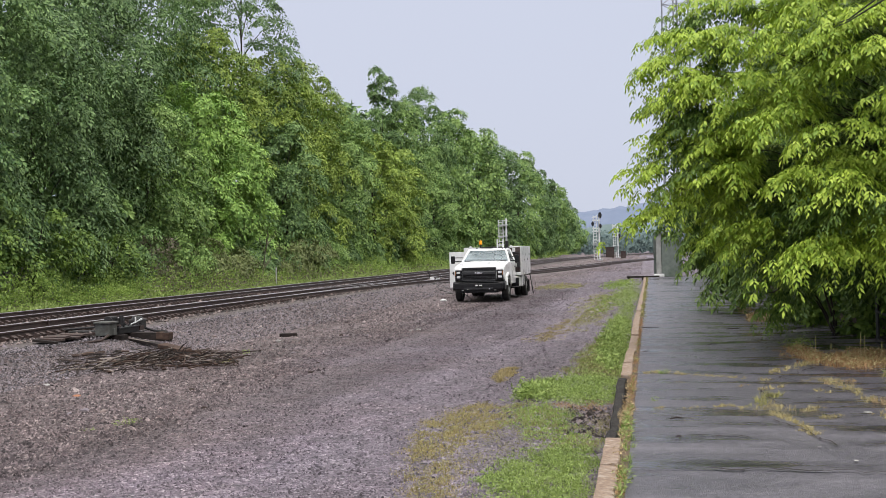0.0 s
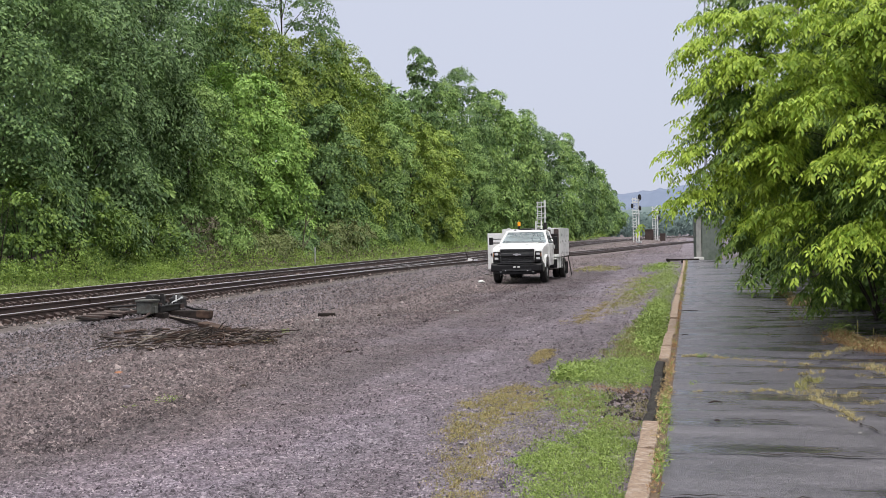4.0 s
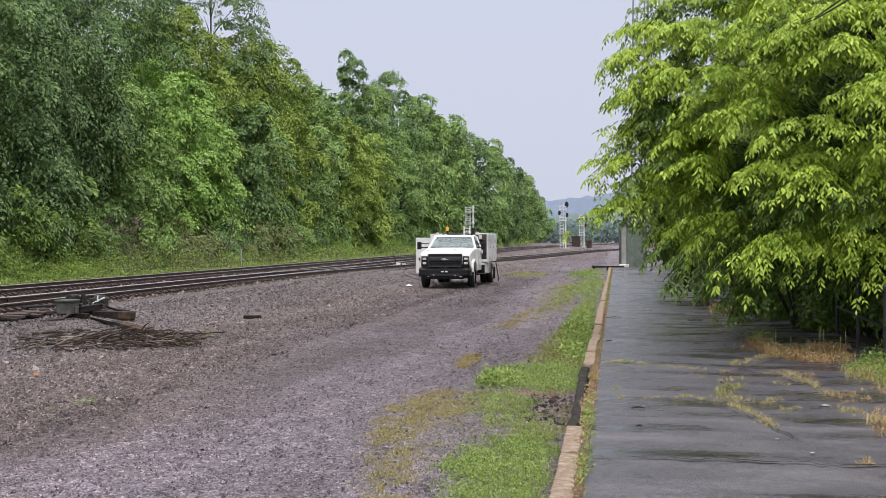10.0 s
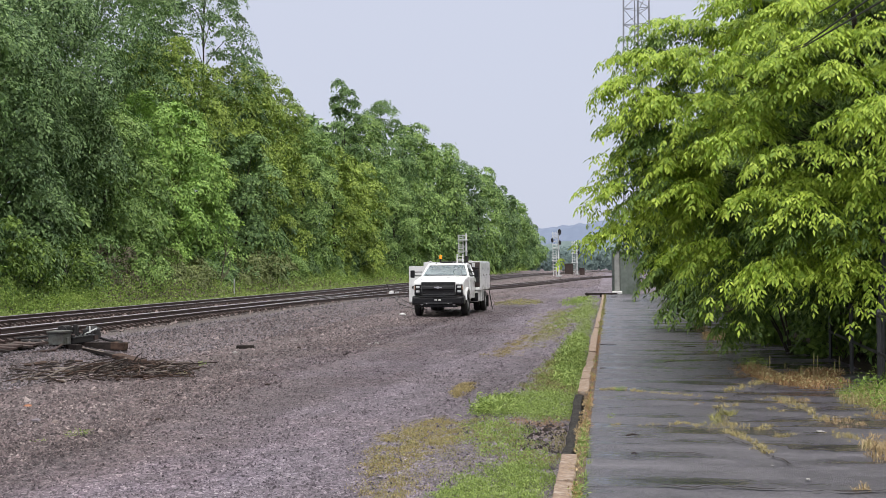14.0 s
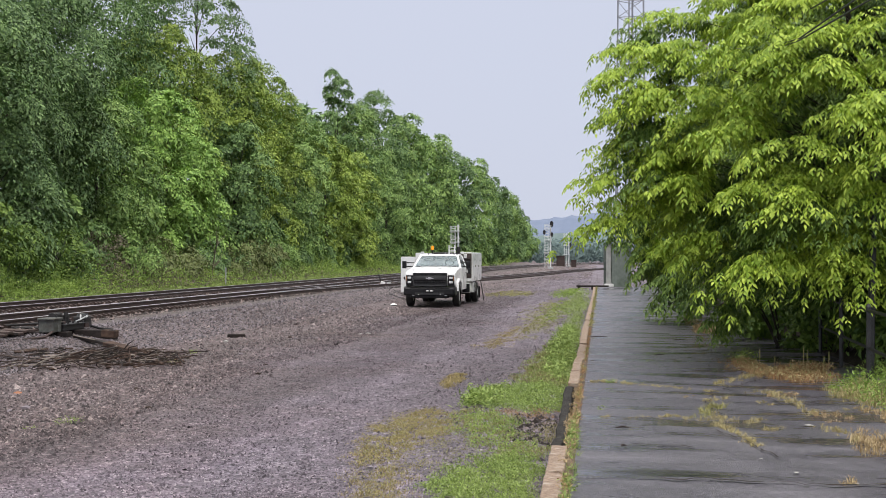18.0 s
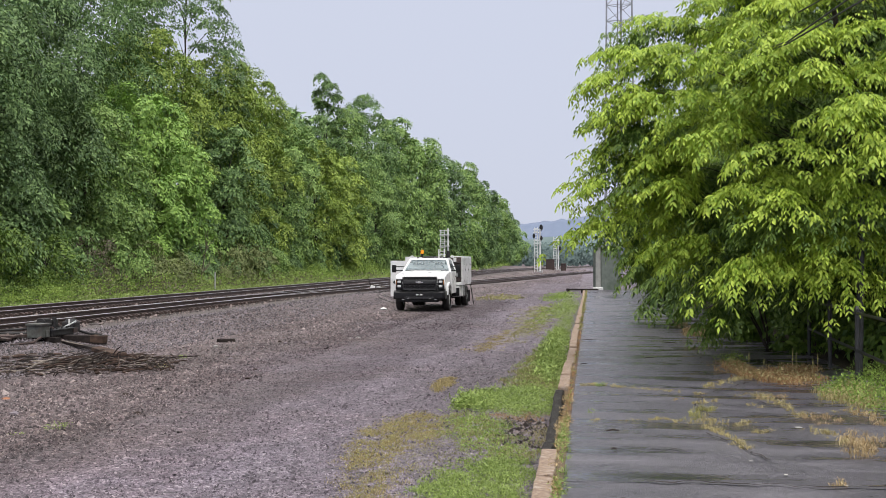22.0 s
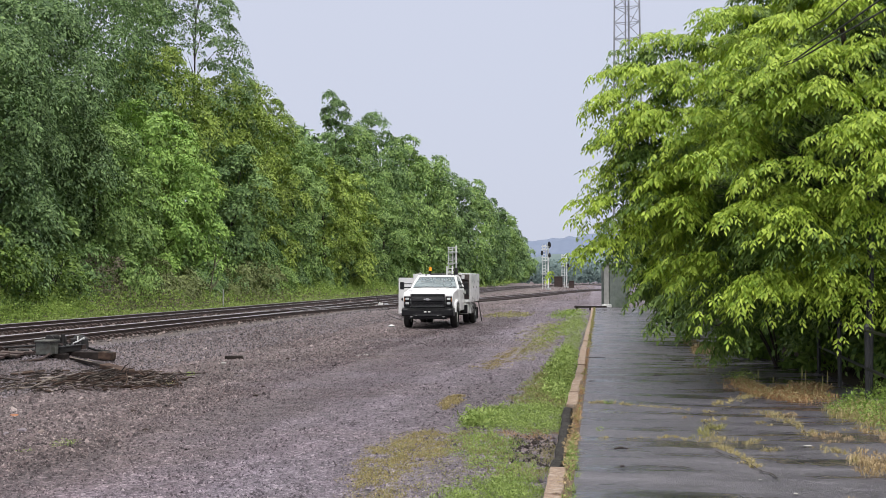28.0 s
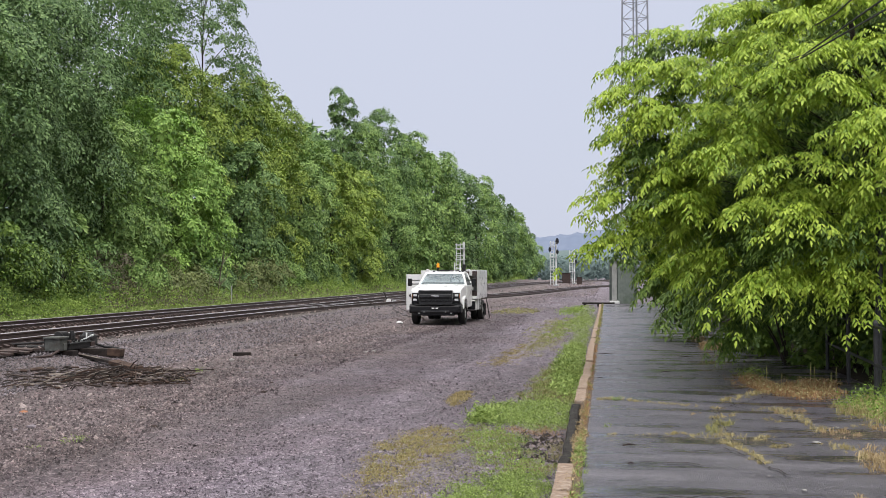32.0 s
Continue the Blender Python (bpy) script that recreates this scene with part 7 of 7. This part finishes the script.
# service body
body = part("service_body_floor", box((2.36, 3.7, 0.12), (0, 4.35, 0.98), 0.02), PAINT_WHITE, truck)
part("tool_cabinet", box((0.5, 3.42, 1.10), (0.93, 4.46, 1.57), 0.02), PAINT_WHITE, truck, "tall white tool cabinet")
for k in range(3):
    d = part("cabinet_door", box((0.02, 1.08, 1.0), (1.187, 3.34 + 1.12 * k, 1.57), 0.006), PAINT_WHITE, truck)
    part("latch", box((0.03, 0.08, 0.08), (1.2, 3.7 + 1.12 * k, 1.55), 0.01), CHROME, d)
part("tool_cabinet", box((0.5, 3.6, 1.1), (-0.93, 4.4, 1.55), 0.02), PAINT_WHITE, truck, "long white tool cabinet")
part("rear_panel", box((1.4, 0.06, 0.9), (0, 6.15, 1.45), 0.01), PAINT_WHITE, truck)
part("head_board", box((1.5, 0.05, 1.0), (-0.2, 2.55, 1.45), 0.01), STEEL_DARK, truck)
reel = part("hose_reel", rod((0.05, 3.05, 1.72), (0.6, 3.05, 1.72), 0.30, sides=18), STEEL_DARK, truck, "dark hose reel and tools")
part("reel_flange", rod((0.6, 3.05, 1.72), (0.64, 3.05, 1.72), 0.36, sides=18), STEEL_DARK, reel)
part("crane_post", rod((0.5, 3.6, 1.05), (0.5, 3.6, 2.35), 0.07), STEEL_DARK, truck)
part("crane_boom", tube([(0.5, 3.6, 2.3), (0.42, 3.9, 2.32), (0.3, 5.4, 2.26)], [0.06, 0.05, 0.04], 8), STEEL_DARK, truck)
bay = part("open_bay", box((0.47, 0.05, 1.04), (0.92, 2.72, 1.56), 0.01), BAY_DARK, truck, "open brownish tool bay")
for zz in (1.25, 1.55, 1.85):
    part("bay_shelf", box((0.44, 0.13, 0.025), (0.93, 2.64, zz), 0.005), GRILLE_GREY, bay)
for k, (xx, zz, hh) in enumerate(((0.78, 1.38, 0.2), (0.95, 1.34, 0.14), (1.08, 1.37, 0.2), (0.82, 1.68, 0.22), (1.03, 1.66, 0.16), (0.9, 1.97, 0.18))):
    part("tool", box((0.12, 0.1, hh), (xx, 2.64, zz), 0.02), (BAY_DARK, PAINT_DULL, GRILLE_GREY, RAIL_RUST)[k % 4], bay)
# Black blocks added to stand for the shadow under the truck.
part("under_shadow_block", box((1.5, 2.2, 0.3), (0, 0.3, 0.52), 0.06), BLACK_TRIM, truck)
part("under_shadow_block", box((1.3, 3.4, 0.25), (0, 3.2, 0.55), 0.05), BLACK_TRIM, truck)
part("under_box", box((0.4, 0.85, 0.46), (0.97, 3.65, 0.68), 0.03), PAINT_DULL, truck, "pale box under the body")
for k in range(3):
    part("strap", box((0.02, 0.07, 0.46), (1.175, 3.35 + 0.3 * k, 0.68), 0.004), BLACK_TRIM, truck)
part("step_panel", box((0.3, 0.03, 0.34), (0.98, 2.28, 0.66), 0.005), BLACK_TRIM, truck)
part("rear_light", box((0.1, 0.05, 0.25), (1.12, 6.22, 1.1), 0.01), AMBER, truck)
part("stabiliser", rod((1.15, 6.1, 0.95), (1.3, 6.1, 0.02), 0.02), STEEL_DARK, truck)
open_door = part("open_door", box((0.62, 0.045, 1.48), (-1.50, 2.68, 1.20), 0.012), PAINT_WHITE, truck, "open white cabinet door")
part("door_latch", rod((-1.62, 2.65, 1.05), (-1.62, 2.63, 1.05), 0.07, sides=14), STEEL_DARK, open_door)
part("door_bar", box((0.16, 0.02, 0.03), (-1.62, 2.645, 1.0), 0.004), WHITE_MARK, open_door)


def motions():
    """Nothing but the camera moves: the truck stands and the leaves hang still."""


motions()
